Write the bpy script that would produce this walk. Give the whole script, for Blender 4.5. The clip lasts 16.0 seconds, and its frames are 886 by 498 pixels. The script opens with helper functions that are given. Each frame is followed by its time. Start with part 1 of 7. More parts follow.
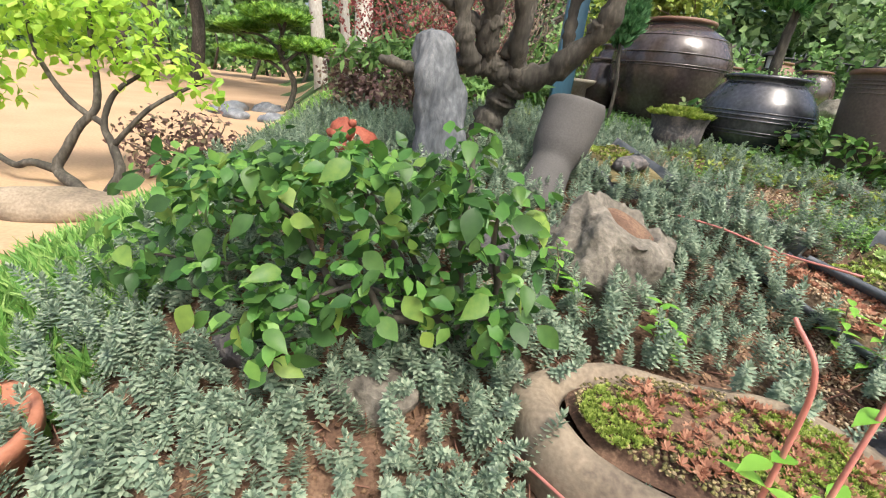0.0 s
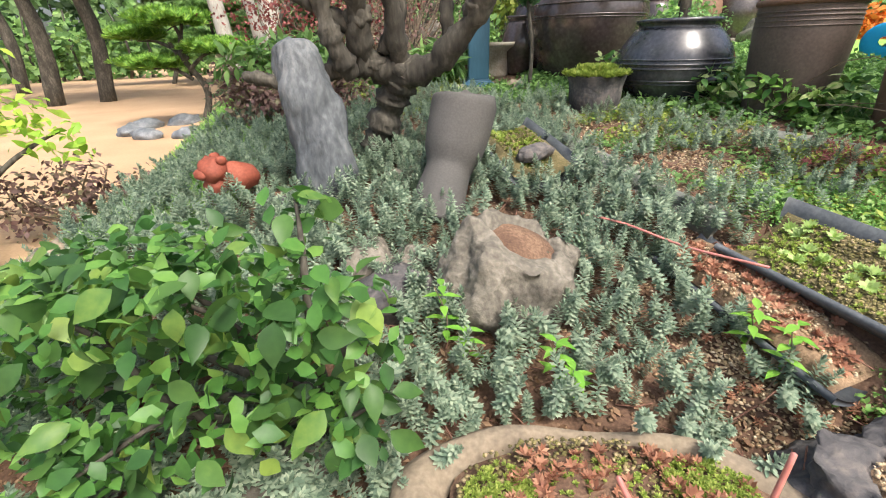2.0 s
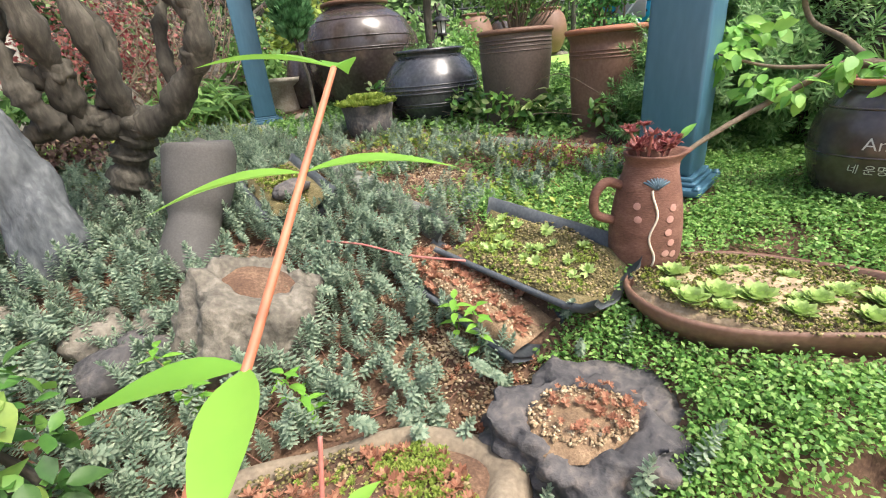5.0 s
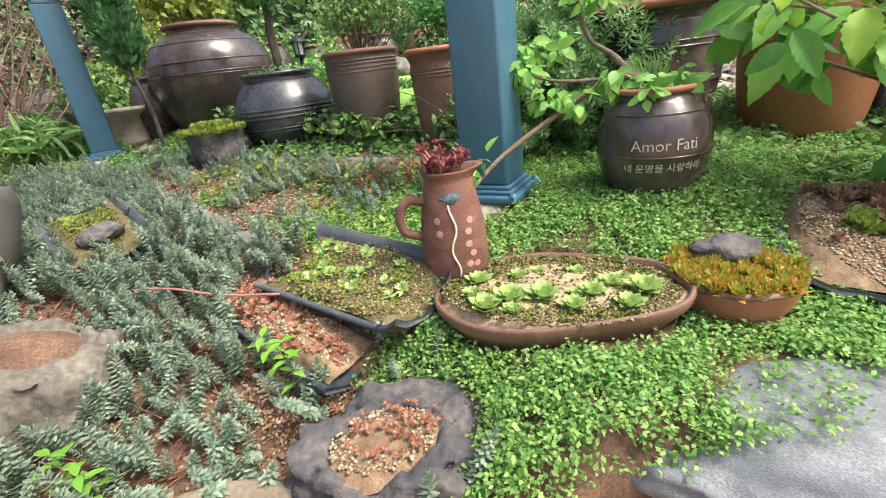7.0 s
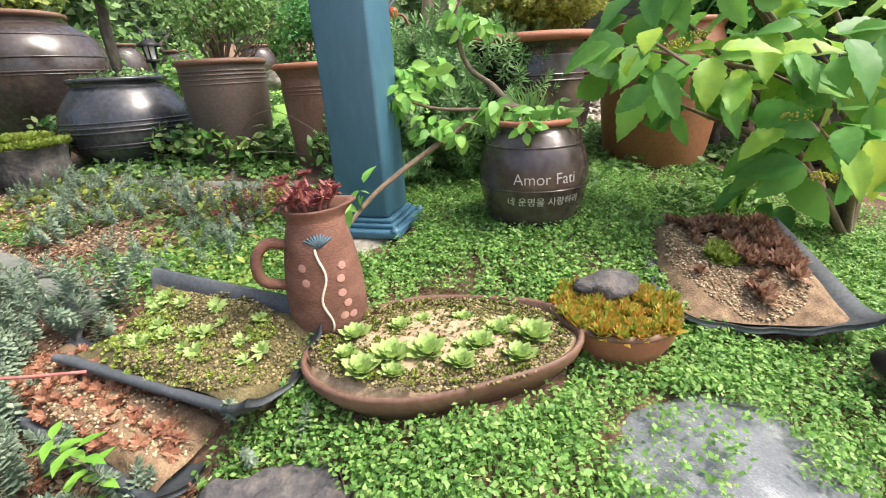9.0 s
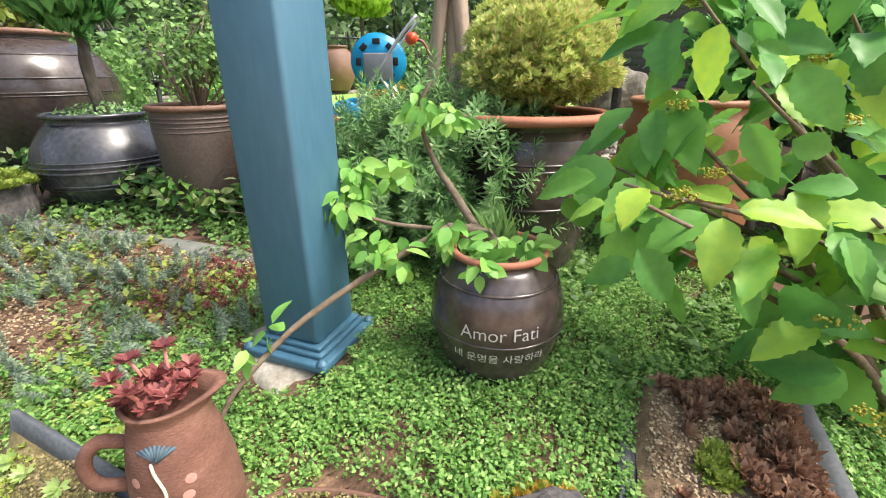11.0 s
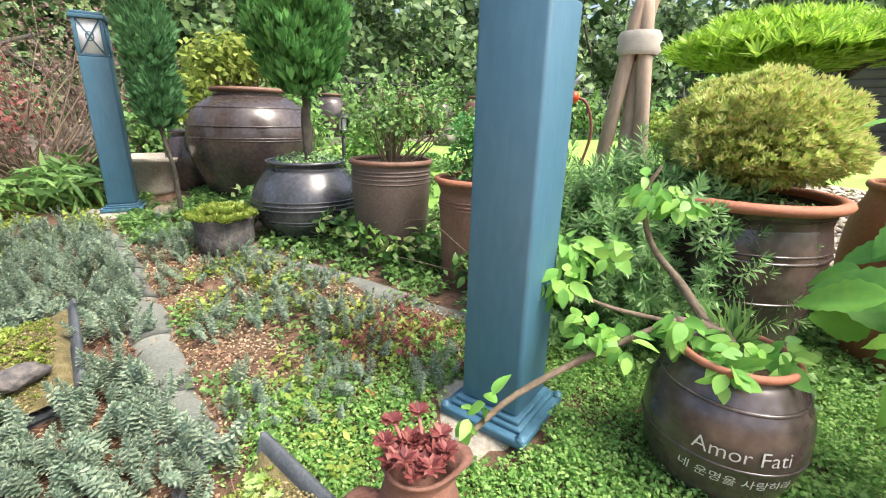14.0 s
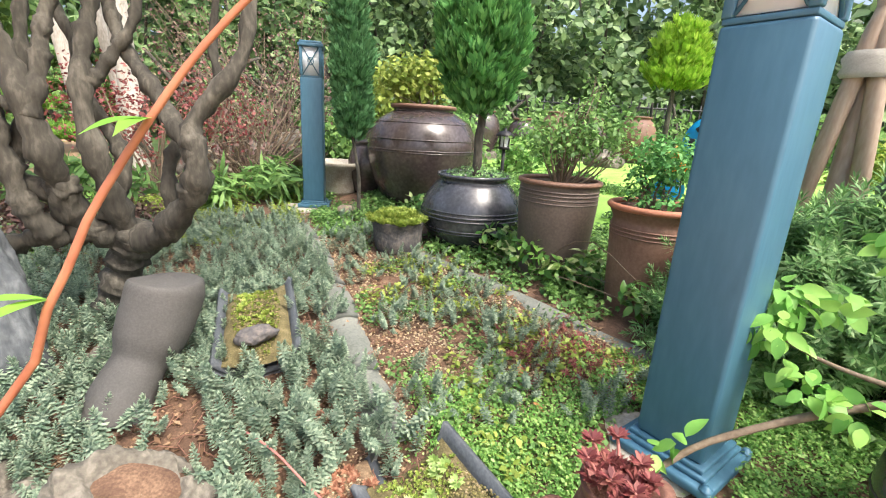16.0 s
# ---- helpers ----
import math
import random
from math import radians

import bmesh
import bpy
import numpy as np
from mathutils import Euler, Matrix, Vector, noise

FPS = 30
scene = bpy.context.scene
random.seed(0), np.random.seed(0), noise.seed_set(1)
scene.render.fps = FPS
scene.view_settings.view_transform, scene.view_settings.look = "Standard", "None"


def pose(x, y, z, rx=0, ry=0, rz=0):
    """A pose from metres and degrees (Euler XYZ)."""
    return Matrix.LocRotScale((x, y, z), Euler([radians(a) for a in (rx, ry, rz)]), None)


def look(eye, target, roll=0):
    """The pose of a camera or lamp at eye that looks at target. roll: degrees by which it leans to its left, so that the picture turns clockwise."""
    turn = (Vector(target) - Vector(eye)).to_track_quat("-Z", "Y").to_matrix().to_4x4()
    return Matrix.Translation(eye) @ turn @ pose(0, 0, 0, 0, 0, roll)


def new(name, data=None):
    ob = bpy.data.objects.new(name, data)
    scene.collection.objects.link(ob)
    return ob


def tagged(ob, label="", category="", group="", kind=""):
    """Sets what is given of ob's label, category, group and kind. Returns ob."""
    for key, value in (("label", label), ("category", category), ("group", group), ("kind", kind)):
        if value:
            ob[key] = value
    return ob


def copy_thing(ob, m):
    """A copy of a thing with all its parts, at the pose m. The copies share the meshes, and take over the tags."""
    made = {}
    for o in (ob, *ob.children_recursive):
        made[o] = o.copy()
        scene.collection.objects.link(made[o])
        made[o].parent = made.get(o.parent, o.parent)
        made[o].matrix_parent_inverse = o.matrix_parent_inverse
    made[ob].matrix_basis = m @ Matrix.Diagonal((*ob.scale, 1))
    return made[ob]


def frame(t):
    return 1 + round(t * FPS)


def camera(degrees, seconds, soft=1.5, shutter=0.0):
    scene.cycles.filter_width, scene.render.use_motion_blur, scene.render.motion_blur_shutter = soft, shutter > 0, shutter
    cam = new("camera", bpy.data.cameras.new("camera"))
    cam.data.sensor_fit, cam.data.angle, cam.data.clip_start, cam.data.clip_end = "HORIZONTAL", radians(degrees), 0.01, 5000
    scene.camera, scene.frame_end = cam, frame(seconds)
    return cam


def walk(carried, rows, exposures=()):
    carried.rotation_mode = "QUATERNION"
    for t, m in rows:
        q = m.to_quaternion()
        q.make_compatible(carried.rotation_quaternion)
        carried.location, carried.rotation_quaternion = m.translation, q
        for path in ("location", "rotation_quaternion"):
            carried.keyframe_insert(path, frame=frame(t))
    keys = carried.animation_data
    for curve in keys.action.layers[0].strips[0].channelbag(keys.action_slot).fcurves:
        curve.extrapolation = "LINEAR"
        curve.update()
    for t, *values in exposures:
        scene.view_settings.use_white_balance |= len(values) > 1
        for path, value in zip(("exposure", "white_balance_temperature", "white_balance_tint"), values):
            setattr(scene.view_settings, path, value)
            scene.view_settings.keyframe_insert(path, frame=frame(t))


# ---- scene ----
cam = camera(90.5, 16.0, soft=1.1)
PATH = [
    (0, (0.086, 0.034, 1.194), (0.119, 1.901, 0.476), 7.3),
    (0.5, (0.163, 0.142, 1.266), (0.167, 1.962, 0.437), 3.3),
    (1, (0.221, 0.217, 1.287), (0.244, 2.031, 0.444), 0.8),
    (1.5, (0.292, 0.235, 1.307), (0.377, 2.046, 0.462), -0.7),
    (2, (0.321, 0.225, 1.328), (0.468, 2.031, 0.481), -1.6),
    (2.5, (0.326, 0.202, 1.344), (0.518, 2.005, 0.499), -1.8),
    (3, (0.348, 0.184, 1.351), (0.575, 1.989, 0.521), -2.7),
    (3.5, (0.419, 0.166, 1.361), (0.722, 1.968, 0.547), -5.0),
    (4, (0.503, 0.146, 1.359), (0.96, 1.922, 0.561), -6.0),
    (4.5, (0.556, 0.118, 1.356), (1.18, 1.843, 0.56), -5.4),
    (4.7, (0.577, 0.109, 1.353), (1.258, 1.814, 0.56), -5.3),
    (6.8, (0.816, -0.017, 1.339), (1.852, 1.509, 0.565), -7.8),
    (7, (0.829, -0.022, 1.342), (1.917, 1.469, 0.571), -7.4),
    (7.5, (0.864, -0.003, 1.34), (2.11, 1.362, 0.576), -5.9),
    (8, (0.877, 0.041, 1.338), (2.221, 1.316, 0.586), -5.1),
    (8.5, (0.887, 0.044, 1.339), (2.301, 1.242, 0.586), -4.2),
    (9, (0.952, 0.052, 1.347), (2.4, 1.215, 0.604), -3.5),
    (9.5, (1.151, 0.089, 1.325), (2.575, 1.283, 0.585), -1.6),
    (10, (1.321, 0.074, 1.438), (2.679, 1.338, 0.691), 0.6),
    (10.2, (1.353, 0.078, 1.484), (2.701, 1.338, 0.711), 0.1),
    (12.3, (1.355, 0.143, 1.622), (2.724, 1.439, 0.952), -1.2),
    (12.5, (1.352, 0.157, 1.634), (2.717, 1.462, 0.975), -1.0),
    (13, (1.338, 0.18, 1.645), (2.669, 1.531, 1.008), -0.4),
    (13.5, (1.257, 0.223, 1.648), (2.442, 1.719, 1.05), 0.0),
    (14, (1.171, 0.271, 1.659), (2.186, 1.893, 1.076), 1.4),
    (14.5, (1.138, 0.294, 1.662), (2.082, 1.962, 1.093), 3.1),
    (15, (1.102, 0.305, 1.668), (1.949, 2.028, 1.107), 3.9),
    (15.5, (1.039, 0.3, 1.677), (1.689, 2.108, 1.121), 3.7),
    (16, (0.998, 0.287, 1.674), (1.5, 2.145, 1.13), 3.4),
]
walk(cam, [(t, look(eye, target, roll)) for t, eye, target, roll in PATH], [(0, 1.05), (4, 1.15), (7, 1.15), (10, 1.15), (12.5, 1.42), (16, 1.38)])

# ---- light: bright overcast day ----
world = bpy.data.worlds.new("sky")
scene.world = world
world.use_nodes = True
wn = world.node_tree
sky = wn.nodes.new("ShaderNodeTexSky")
sky.sky_type, sky.sun_disc = "NISHITA", False
sky.sun_elevation, sky.sun_rotation = radians(58), radians(150)
sky.air_density, sky.dust_density, sky.ozone_density = 1.0, 6.0, 1.0
wn.links.new(sky.outputs[0], wn.nodes["Background"].inputs[0])
wn.nodes["Background"].inputs[1].default_value = 0.135
sun = new("sun", bpy.data.lights.new("sun", "SUN"))
sun.data.energy, sun.data.angle, sun.data.color = 2.0, radians(18), (1.0, 0.95, 0.88)
sun.matrix_world = look((0, 0, 0), (-math.sin(radians(150)) * 0.53, -math.cos(radians(150)) * 0.53, -0.85)) @ pose(0, 0, 0)
sun.location = (0, 0, 30)

# ---- materials ----
def material(name, colours, scale=8.0, fine=80.0, rough=0.8, bump=0.3, metal=0.0, spec=0.5, stretch=(1, 1, 1), low=0.3, high=0.7, depth=0.004):
    """A surface whose colour wanders between the given ones at two scales, with fine relief."""
    m = bpy.data.materials.new(name)
    m.use_nodes = True
    t = m.node_tree
    b = t.nodes["Principled BSDF"]
    co = t.nodes.new("ShaderNodeTexCoord")
    mp = t.nodes.new("ShaderNodeMapping")
    mp.inputs["Scale"].default_value = stretch
    geo = t.nodes.new("ShaderNodeNewGeometry")
    t.links.new(geo.outputs["Position"], mp.inputs[0])
    n1, n2 = t.nodes.new("ShaderNodeTexNoise"), t.nodes.new("ShaderNodeTexNoise")
    n1.inputs["Scale"].default_value, n1.inputs["Detail"].default_value = scale, 6
    n2.inputs["Scale"].default_value, n2.inputs["Detail"].default_value = fine, 4
    mix = t.nodes.new("ShaderNodeMath")
    mix.operation = "MULTIPLY_ADD"
    mix.inputs[1].default_value = 0.45
    mad = t.nodes.new("ShaderNodeMath")
    mad.operation = "MULTIPLY"
    mad.inputs[1].default_value = 0.55
    for n in (n1, n2):
        t.links.new(mp.outputs[0], n.inputs["Vector"])
    t.links.new(n1.outputs["Fac"], mad.inputs[0])
    t.links.new(n2.outputs["Fac"], mix.inputs[0])
    t.links.new(mad.outputs[0], mix.inputs[2])
    ramp = t.nodes.new("ShaderNodeValToRGB")
    el = ramp.color_ramp.elements
    el[0].position, el[1].position = low, high
    el[0].color, el[1].color = (*colours[0], 1), (*colours[-1], 1)
    for i, c in enumerate(colours[1:-1]):
        e = el.new(low + (high - low) * (i + 1) / (len(colours) - 1))
        e.color = (*c, 1)
    t.links.new(mix.outputs[0], ramp.inputs[0])
    t.links.new(ramp.outputs[0], b.inputs["Base Color"])
    b.inputs["Roughness"].default_value, b.inputs["Metallic"].default_value = rough, metal
    b.inputs["Specular IOR Level"].default_value = spec
    if bump:
        bn = t.nodes.new("ShaderNodeBump")
        bn.inputs["Strength"].default_value, bn.inputs["Distance"].default_value = bump, depth
        t.links.new(mix.outputs[0], bn.inputs["Height"])
        t.links.new(bn.outputs[0], b.inputs["Normal"])
    return m


def leafy(name, colours, rough=0.5, through_light=0.35, spec=0.35):
    """Leaves: each island takes its own colour from the range, lets some light through and has a faint mottle."""
    m = bpy.data.materials.new(name)
    m.use_nodes = True
    t = m.node_tree
    b, out = t.nodes["Principled BSDF"], t.nodes["Material Output"]
    geo = t.nodes.new("ShaderNodeNewGeometry")
    ns = t.nodes.new("ShaderNodeTexNoise")
    ns.inputs["Scale"].default_value, ns.inputs["Detail"].default_value = 60, 3
    t.links.new(geo.outputs["Position"], ns.inputs["Vector"])
    add = t.nodes.new("ShaderNodeMath")
    add.operation = "MULTIPLY_ADD"
    add.inputs[1].default_value = 0.35
    t.links.new(ns.outputs["Fac"], add.inputs[0])
    sc = t.nodes.new("ShaderNodeMath")
    sc.operation = "MULTIPLY"
    sc.inputs[1].default_value = 0.8
    t.links.new(geo.outputs["Random Per Island"], sc.inputs[0])
    t.links.new(sc.outputs[0], add.inputs[2])
    ramp = t.nodes.new("ShaderNodeValToRGB")
    el = ramp.color_ramp.elements
    el[0].position, el[1].position = 0.1, 1.0
    el[0].color, el[1].color = (*colours[0], 1), (*colours[-1], 1)
    for i, c in enumerate(colours[1:-1]):
        el.new(0.1 + 0.9 * (i + 1) / (len(colours) - 1)).color = (*c, 1)
    t.links.new(add.outputs[0], ramp.inputs[0])
    t.links.new(ramp.outputs[0], b.inputs["Base Color"])
    b.inputs["Roughness"].default_value, b.inputs["Specular IOR Level"].default_value = rough, spec
    tr = t.nodes.new("ShaderNodeBsdfTranslucent")
    t.links.new(ramp.outputs[0], tr.inputs[0])
    ms = t.nodes.new("ShaderNodeMixShader")
    ms.inputs[0].default_value = through_light
    t.links.new(b.outputs[0], ms.inputs[1])
    t.links.new(tr.outputs[0], ms.inputs[2])
    t.links.new(ms.outputs[0], out.inputs[0])
    return m


SOIL = material("soil", [(0.05, 0.028, 0.018), (0.12, 0.068, 0.042), (0.25, 0.16, 0.1)], 14, 160, 0.95, 0.8)
SAND = material("sand", [(0.34, 0.215, 0.12), (0.43, 0.285, 0.165), (0.5, 0.345, 0.21)], 1.5, 60, 0.95, 0.3)
LAWN = material("lawn", [(0.16, 0.33, 0.05), (0.25, 0.45, 0.08), (0.33, 0.52, 0.12)], 3, 120, 0.9, 0.8)
FARGREEN = material("undergrowth", [(0.03, 0.06, 0.015), (0.07, 0.13, 0.03), (0.12, 0.2, 0.05)], 3, 40, 0.95, 0.8)
PEBBLE = material("pebble", [(0.2, 0.15, 0.1), (0.42, 0.31, 0.19), (0.6, 0.5, 0.36)], 40, 200, 0.8, 0.3)
TILE = material("roof_tile_clay", [(0.035, 0.042, 0.05), (0.07, 0.08, 0.09), (0.12, 0.13, 0.14)], 7, 120, 0.65, 0.25)
TILE_OLD = material("old_roof_tile", [(0.09, 0.1, 0.08), (0.16, 0.17, 0.15), (0.24, 0.24, 0.2)], 7, 120, 0.8, 0.3)
SLATE = material("slate_stone", [(0.03, 0.034, 0.04), (0.09, 0.1, 0.108), (0.21, 0.22, 0.225)], 9, 60, 0.75, 0.9, stretch=(1, 1, 0.45), depth=0.012)
ROCK = material("grey_rock", [(0.05, 0.044, 0.035), (0.15, 0.135, 0.108), (0.31, 0.28, 0.23)], 10, 70, 0.9, 0.9, depth=0.012)
LAVA = material("lava_rock", [(0.035, 0.035, 0.04), (0.09, 0.085, 0.085), (0.2, 0.17, 0.15)], 14, 60, 0.95, 1.0, depth=0.015)
BEIGE = material("beige_stone", [(0.12, 0.095, 0.07), (0.23, 0.185, 0.13), (0.34, 0.28, 0.2)], 9, 90, 0.9, 0.6)
GRANITE = material("granite", [(0.075, 0.085, 0.095), (0.15, 0.165, 0.178), (0.34, 0.35, 0.36)], 12, 300, 0.7, 0.45, stretch=(1.6, 0.7, 1.6), depth=0.006)
BOTTLE = material("dark_grey_earthenware", [(0.05, 0.048, 0.045), (0.075, 0.071, 0.066), (0.105, 0.1, 0.094)], 6, 180, 0.8, 0.2)
TERRA = material("terracotta", [(0.15, 0.034, 0.018), (0.25, 0.06, 0.032), (0.34, 0.1, 0.055)], 12, 120, 0.75, 0.3)
ONGGI = material("dark_glazed_onggi", [(0.03, 0.022, 0.02), (0.06, 0.045, 0.042), (0.1, 0.08, 0.075)], 5, 40, 0.24, 0.12, spec=0.8)
ONGGI_B = material("blue_black_glaze", [(0.02, 0.022, 0.026), (0.045, 0.047, 0.055), (0.09, 0.09, 0.1)], 6, 50, 0.27, 0.15, spec=0.8)
CLAYPOT = material("brown_unglazed_clay", [(0.06, 0.045, 0.038), (0.1, 0.075, 0.062), (0.15, 0.115, 0.095)], 4, 90, 0.55, 0.35)
CLAYPOT_R = material("reddish_brown_clay", [(0.11, 0.055, 0.035), (0.17, 0.09, 0.06), (0.24, 0.14, 0.1)], 4, 90, 0.6, 0.35)
OCHRE = material("ochre_clay", [(0.2, 0.085, 0.035), (0.28, 0.12, 0.055), (0.34, 0.16, 0.08)], 4, 70, 0.55, 0.25)
RIMCLAY = material("rim_clay", [(0.3, 0.11, 0.06), (0.4, 0.17, 0.1)], 20, 150, 0.7, 0.3)
JUGCLAY = material("jug_clay", [(0.1, 0.045, 0.03), (0.17, 0.08, 0.055), (0.25, 0.13, 0.095)], 16, 140, 0.85, 0.7, stretch=(1, 1, 2.5))
BLUE = material("blue_painted_wood", [(0.045, 0.125, 0.19), (0.058, 0.15, 0.222), (0.075, 0.18, 0.255)], 3, 60, 0.45, 0.12, stretch=(1, 1, 0.25))
CONCRETE = material("concrete", [(0.22, 0.19, 0.14), (0.36, 0.33, 0.27), (0.52, 0.49, 0.43)], 12, 100, 0.95, 0.5)
LAMPGLASS = material("frosted_lamp_panel", [(0.8, 0.84, 0.86), (0.88, 0.9, 0.92)], 5, 60, 0.35, 0.0)
BLACKIRON = material("black_iron", [(0.012, 0.012, 0.013), (0.03, 0.03, 0.032)], 12, 80, 0.5, 0.2, metal=0.3)
BARK = material("bark", [(0.02, 0.018, 0.014), (0.06, 0.054, 0.042), (0.16, 0.145, 0.115)], 14, 70, 0.95, 1.0, stretch=(1, 1, 0.35), depth=0.008)
BARK_PALE = material("pale_bark", [(0.25, 0.22, 0.18), (0.42, 0.39, 0.34), (0.6, 0.57, 0.51)], 6, 60, 0.9, 0.5, stretch=(1, 1, 0.3))
TWIG = material("twig", [(0.1, 0.07, 0.045), (0.22, 0.17, 0.12)], 30, 120, 0.85, 0.4)
STEM_RED = material("orange_red_stem", [(0.35, 0.11, 0.06), (0.52, 0.22, 0.12)], 25, 90, 0.5, 0.1)
STEM_PINK = material("pink_stem", [(0.4, 0.13, 0.11), (0.55, 0.24, 0.2)], 25, 90, 0.5, 0.1)
STAKE = material("peeled_log", [(0.27, 0.19, 0.13), (0.4, 0.3, 0.22), (0.5, 0.4, 0.31)], 6, 70, 0.85, 0.4, stretch=(1, 1, 0.25))
CLOTH = material("canvas_band", [(0.4, 0.37, 0.31), (0.55, 0.52, 0.46)], 20, 160, 0.95, 0.5)
PLASTIC_BLUE = material("blue_plastic", [(0.0, 0.25, 0.5), (0.01, 0.32, 0.6)], 8, 80, 0.35, 0.0)
PLASTIC_GREY = material("grey_plastic", [(0.16, 0.17, 0.19), (0.23, 0.24, 0.26)], 8, 80, 0.4, 0.0)
PLASTIC_RED = material("orange_plastic", [(0.6, 0.07, 0.02), (0.7, 0.1, 0.03)], 8, 80, 0.4, 0.0)
HOSE = material("red_brown_hose", [(0.18, 0.05, 0.04), (0.3, 0.1, 0.08)], 14, 90, 0.4, 0.1)
ALU = material("aluminium_tube", [(0.55, 0.56, 0.57), (0.7, 0.7, 0.71)], 10, 90, 0.3, 0.0, metal=0.8)
WHITE = material("white_chalk", [(0.38, 0.38, 0.37), (0.55, 0.55, 0.53)], 60, 200, 0.9, 0.0)
BLUEPAINT = material("blue_glaze_brushwork", [(0.05, 0.09, 0.12), (0.1, 0.16, 0.2)], 60, 200, 0.8, 0.0)
PINKPAINT = material("pink_glaze_petals", [(0.38, 0.19, 0.15), (0.5, 0.29, 0.24)], 60, 200, 0.85, 0.0)
CREAM = material("cream_slip_line", [(0.62, 0.52, 0.4), (0.75, 0.66, 0.53)], 60, 200, 0.85, 0.0)
MOSS = material("moss", [(0.05, 0.075, 0.01), (0.13, 0.17, 0.02), (0.26, 0.28, 0.05)], 26, 220, 0.98, 1.0, depth=0.006)
TRAYSOIL = material("mossy_tray_soil", [(0.05, 0.04, 0.018), (0.12, 0.1, 0.04), (0.24, 0.19, 0.1)], 30, 220, 0.95, 1.0, depth=0.006)
GRITSOIL = material("gritty_soil", [(0.1, 0.065, 0.04), (0.22, 0.145, 0.085), (0.4, 0.28, 0.17)], 40, 260, 0.95, 1.0, depth=0.005)
FENCE = material("dark_fence_paint", [(0.02, 0.022, 0.025), (0.05, 0.052, 0.056)], 5, 60, 0.6, 0.2)
WALLDARK = material("weathered_dark_boards", [(0.05, 0.045, 0.042), (0.09, 0.085, 0.08)], 3, 60, 0.8, 0.3)

L_SEDUM = leafy("blue_green_stonecrop_leaf", [(0.085, 0.14, 0.095), (0.18, 0.255, 0.175), (0.275, 0.355, 0.25), (0.38, 0.45, 0.32)], 0.7, 0.2)
L_CREEP = leafy("bright_green_creeper_leaf", [(0.07, 0.18, 0.04), (0.15, 0.33, 0.07), (0.25, 0.45, 0.11), (0.4, 0.57, 0.19)], 0.5, 0.35)
L_BONSAI = leafy("bonsai_leaf", [(0.025, 0.08, 0.02), (0.055, 0.15, 0.035), (0.1, 0.25, 0.05), (0.2, 0.37, 0.08)], 0.42, 0.35)
L_LIME = leafy("lime_leaf", [(0.2, 0.4, 0.035), (0.34, 0.56, 0.06), (0.5, 0.68, 0.11)], 0.45, 0.45)
L_HYD = leafy("broad_toothed_leaf", [(0.06, 0.19, 0.04), (0.11, 0.29, 0.06), (0.18, 0.4, 0.08), (0.38, 0.55, 0.07)], 0.42, 0.4)
L_QUINCE = leafy("oval_glossy_leaf", [(0.1, 0.28, 0.05), (0.19, 0.44, 0.08), (0.32, 0.56, 0.12)], 0.4, 0.4)
L_DARK = leafy("dark_hedge_leaf", [(0.03, 0.065, 0.024), (0.08, 0.15, 0.055), (0.16, 0.27, 0.1), (0.3, 0.42, 0.18)], 0.5, 0.3)
L_MID = leafy("mid_green_leaf", [(0.06, 0.14, 0.035), (0.15, 0.29, 0.08), (0.27, 0.44, 0.13)], 0.5, 0.35)
L_ROSEMARY = leafy("rosemary_needle", [(0.07, 0.17, 0.05), (0.17, 0.34, 0.11), (0.34, 0.5, 0.22)], 0.5, 0.25)
L_CONIFER = leafy("conifer_spray", [(0.05, 0.16, 0.045), (0.11, 0.32, 0.085), (0.22, 0.48, 0.14)], 0.6, 0.3)
L_BLUECON = leafy("blue_conifer_spray", [(0.05, 0.14, 0.055), (0.1, 0.25, 0.1), (0.17, 0.36, 0.16)], 0.6, 0.3)
L_GOLD = leafy("golden_conifer_spray", [(0.24, 0.36, 0.07), (0.44, 0.56, 0.13), (0.66, 0.7, 0.28), (0.6, 0.42, 0.2)], 0.6, 0.35)
L_PURPLE = leafy("purple_red_leaf", [(0.09, 0.055, 0.048), (0.17, 0.1, 0.09), (0.26, 0.16, 0.14), (0.25, 0.25, 0.13)], 0.55, 0.3)
L_CRIMSON = leafy("crimson_leaf", [(0.12, 0.03, 0.032), (0.25, 0.065, 0.065), (0.36, 0.15, 0.12)], 0.55, 0.3)
L_REDSED = leafy("red_brown_stonecrop", [(0.2, 0.08, 0.045), (0.34, 0.15, 0.09), (0.46, 0.26, 0.16)], 0.7, 0.25)
L_BROWN = leafy("brown_stonecrop", [(0.2, 0.1, 0.06), (0.34, 0.19, 0.12), (0.48, 0.31, 0.21)], 0.8, 0.25)
L_ORANGE = leafy("orange_stonecrop", [(0.2, 0.3, 0.04), (0.33, 0.42, 0.06), (0.55, 0.28, 0.05), (0.6, 0.46, 0.1)], 0.6, 0.35)
L_SEMP = leafy("houseleek_leaf", [(0.26, 0.4, 0.1), (0.38, 0.53, 0.17), (0.52, 0.64, 0.26)], 0.5, 0.3)
L_YSED = leafy("yellow_green_stonecrop", [(0.13, 0.2, 0.03), (0.26, 0.35, 0.06), (0.42, 0.47, 0.12)], 0.6, 0.3)
L_DEAD = leafy("dead_leaf", [(0.1, 0.055, 0.03), (0.22, 0.13, 0.075), (0.38, 0.26, 0.16)], 0.8, 0.2)
L_PEACH = leafy("peach_fallen_leaf", [(0.62, 0.2, 0.09), (0.72, 0.32, 0.16)], 0.6, 0.3)
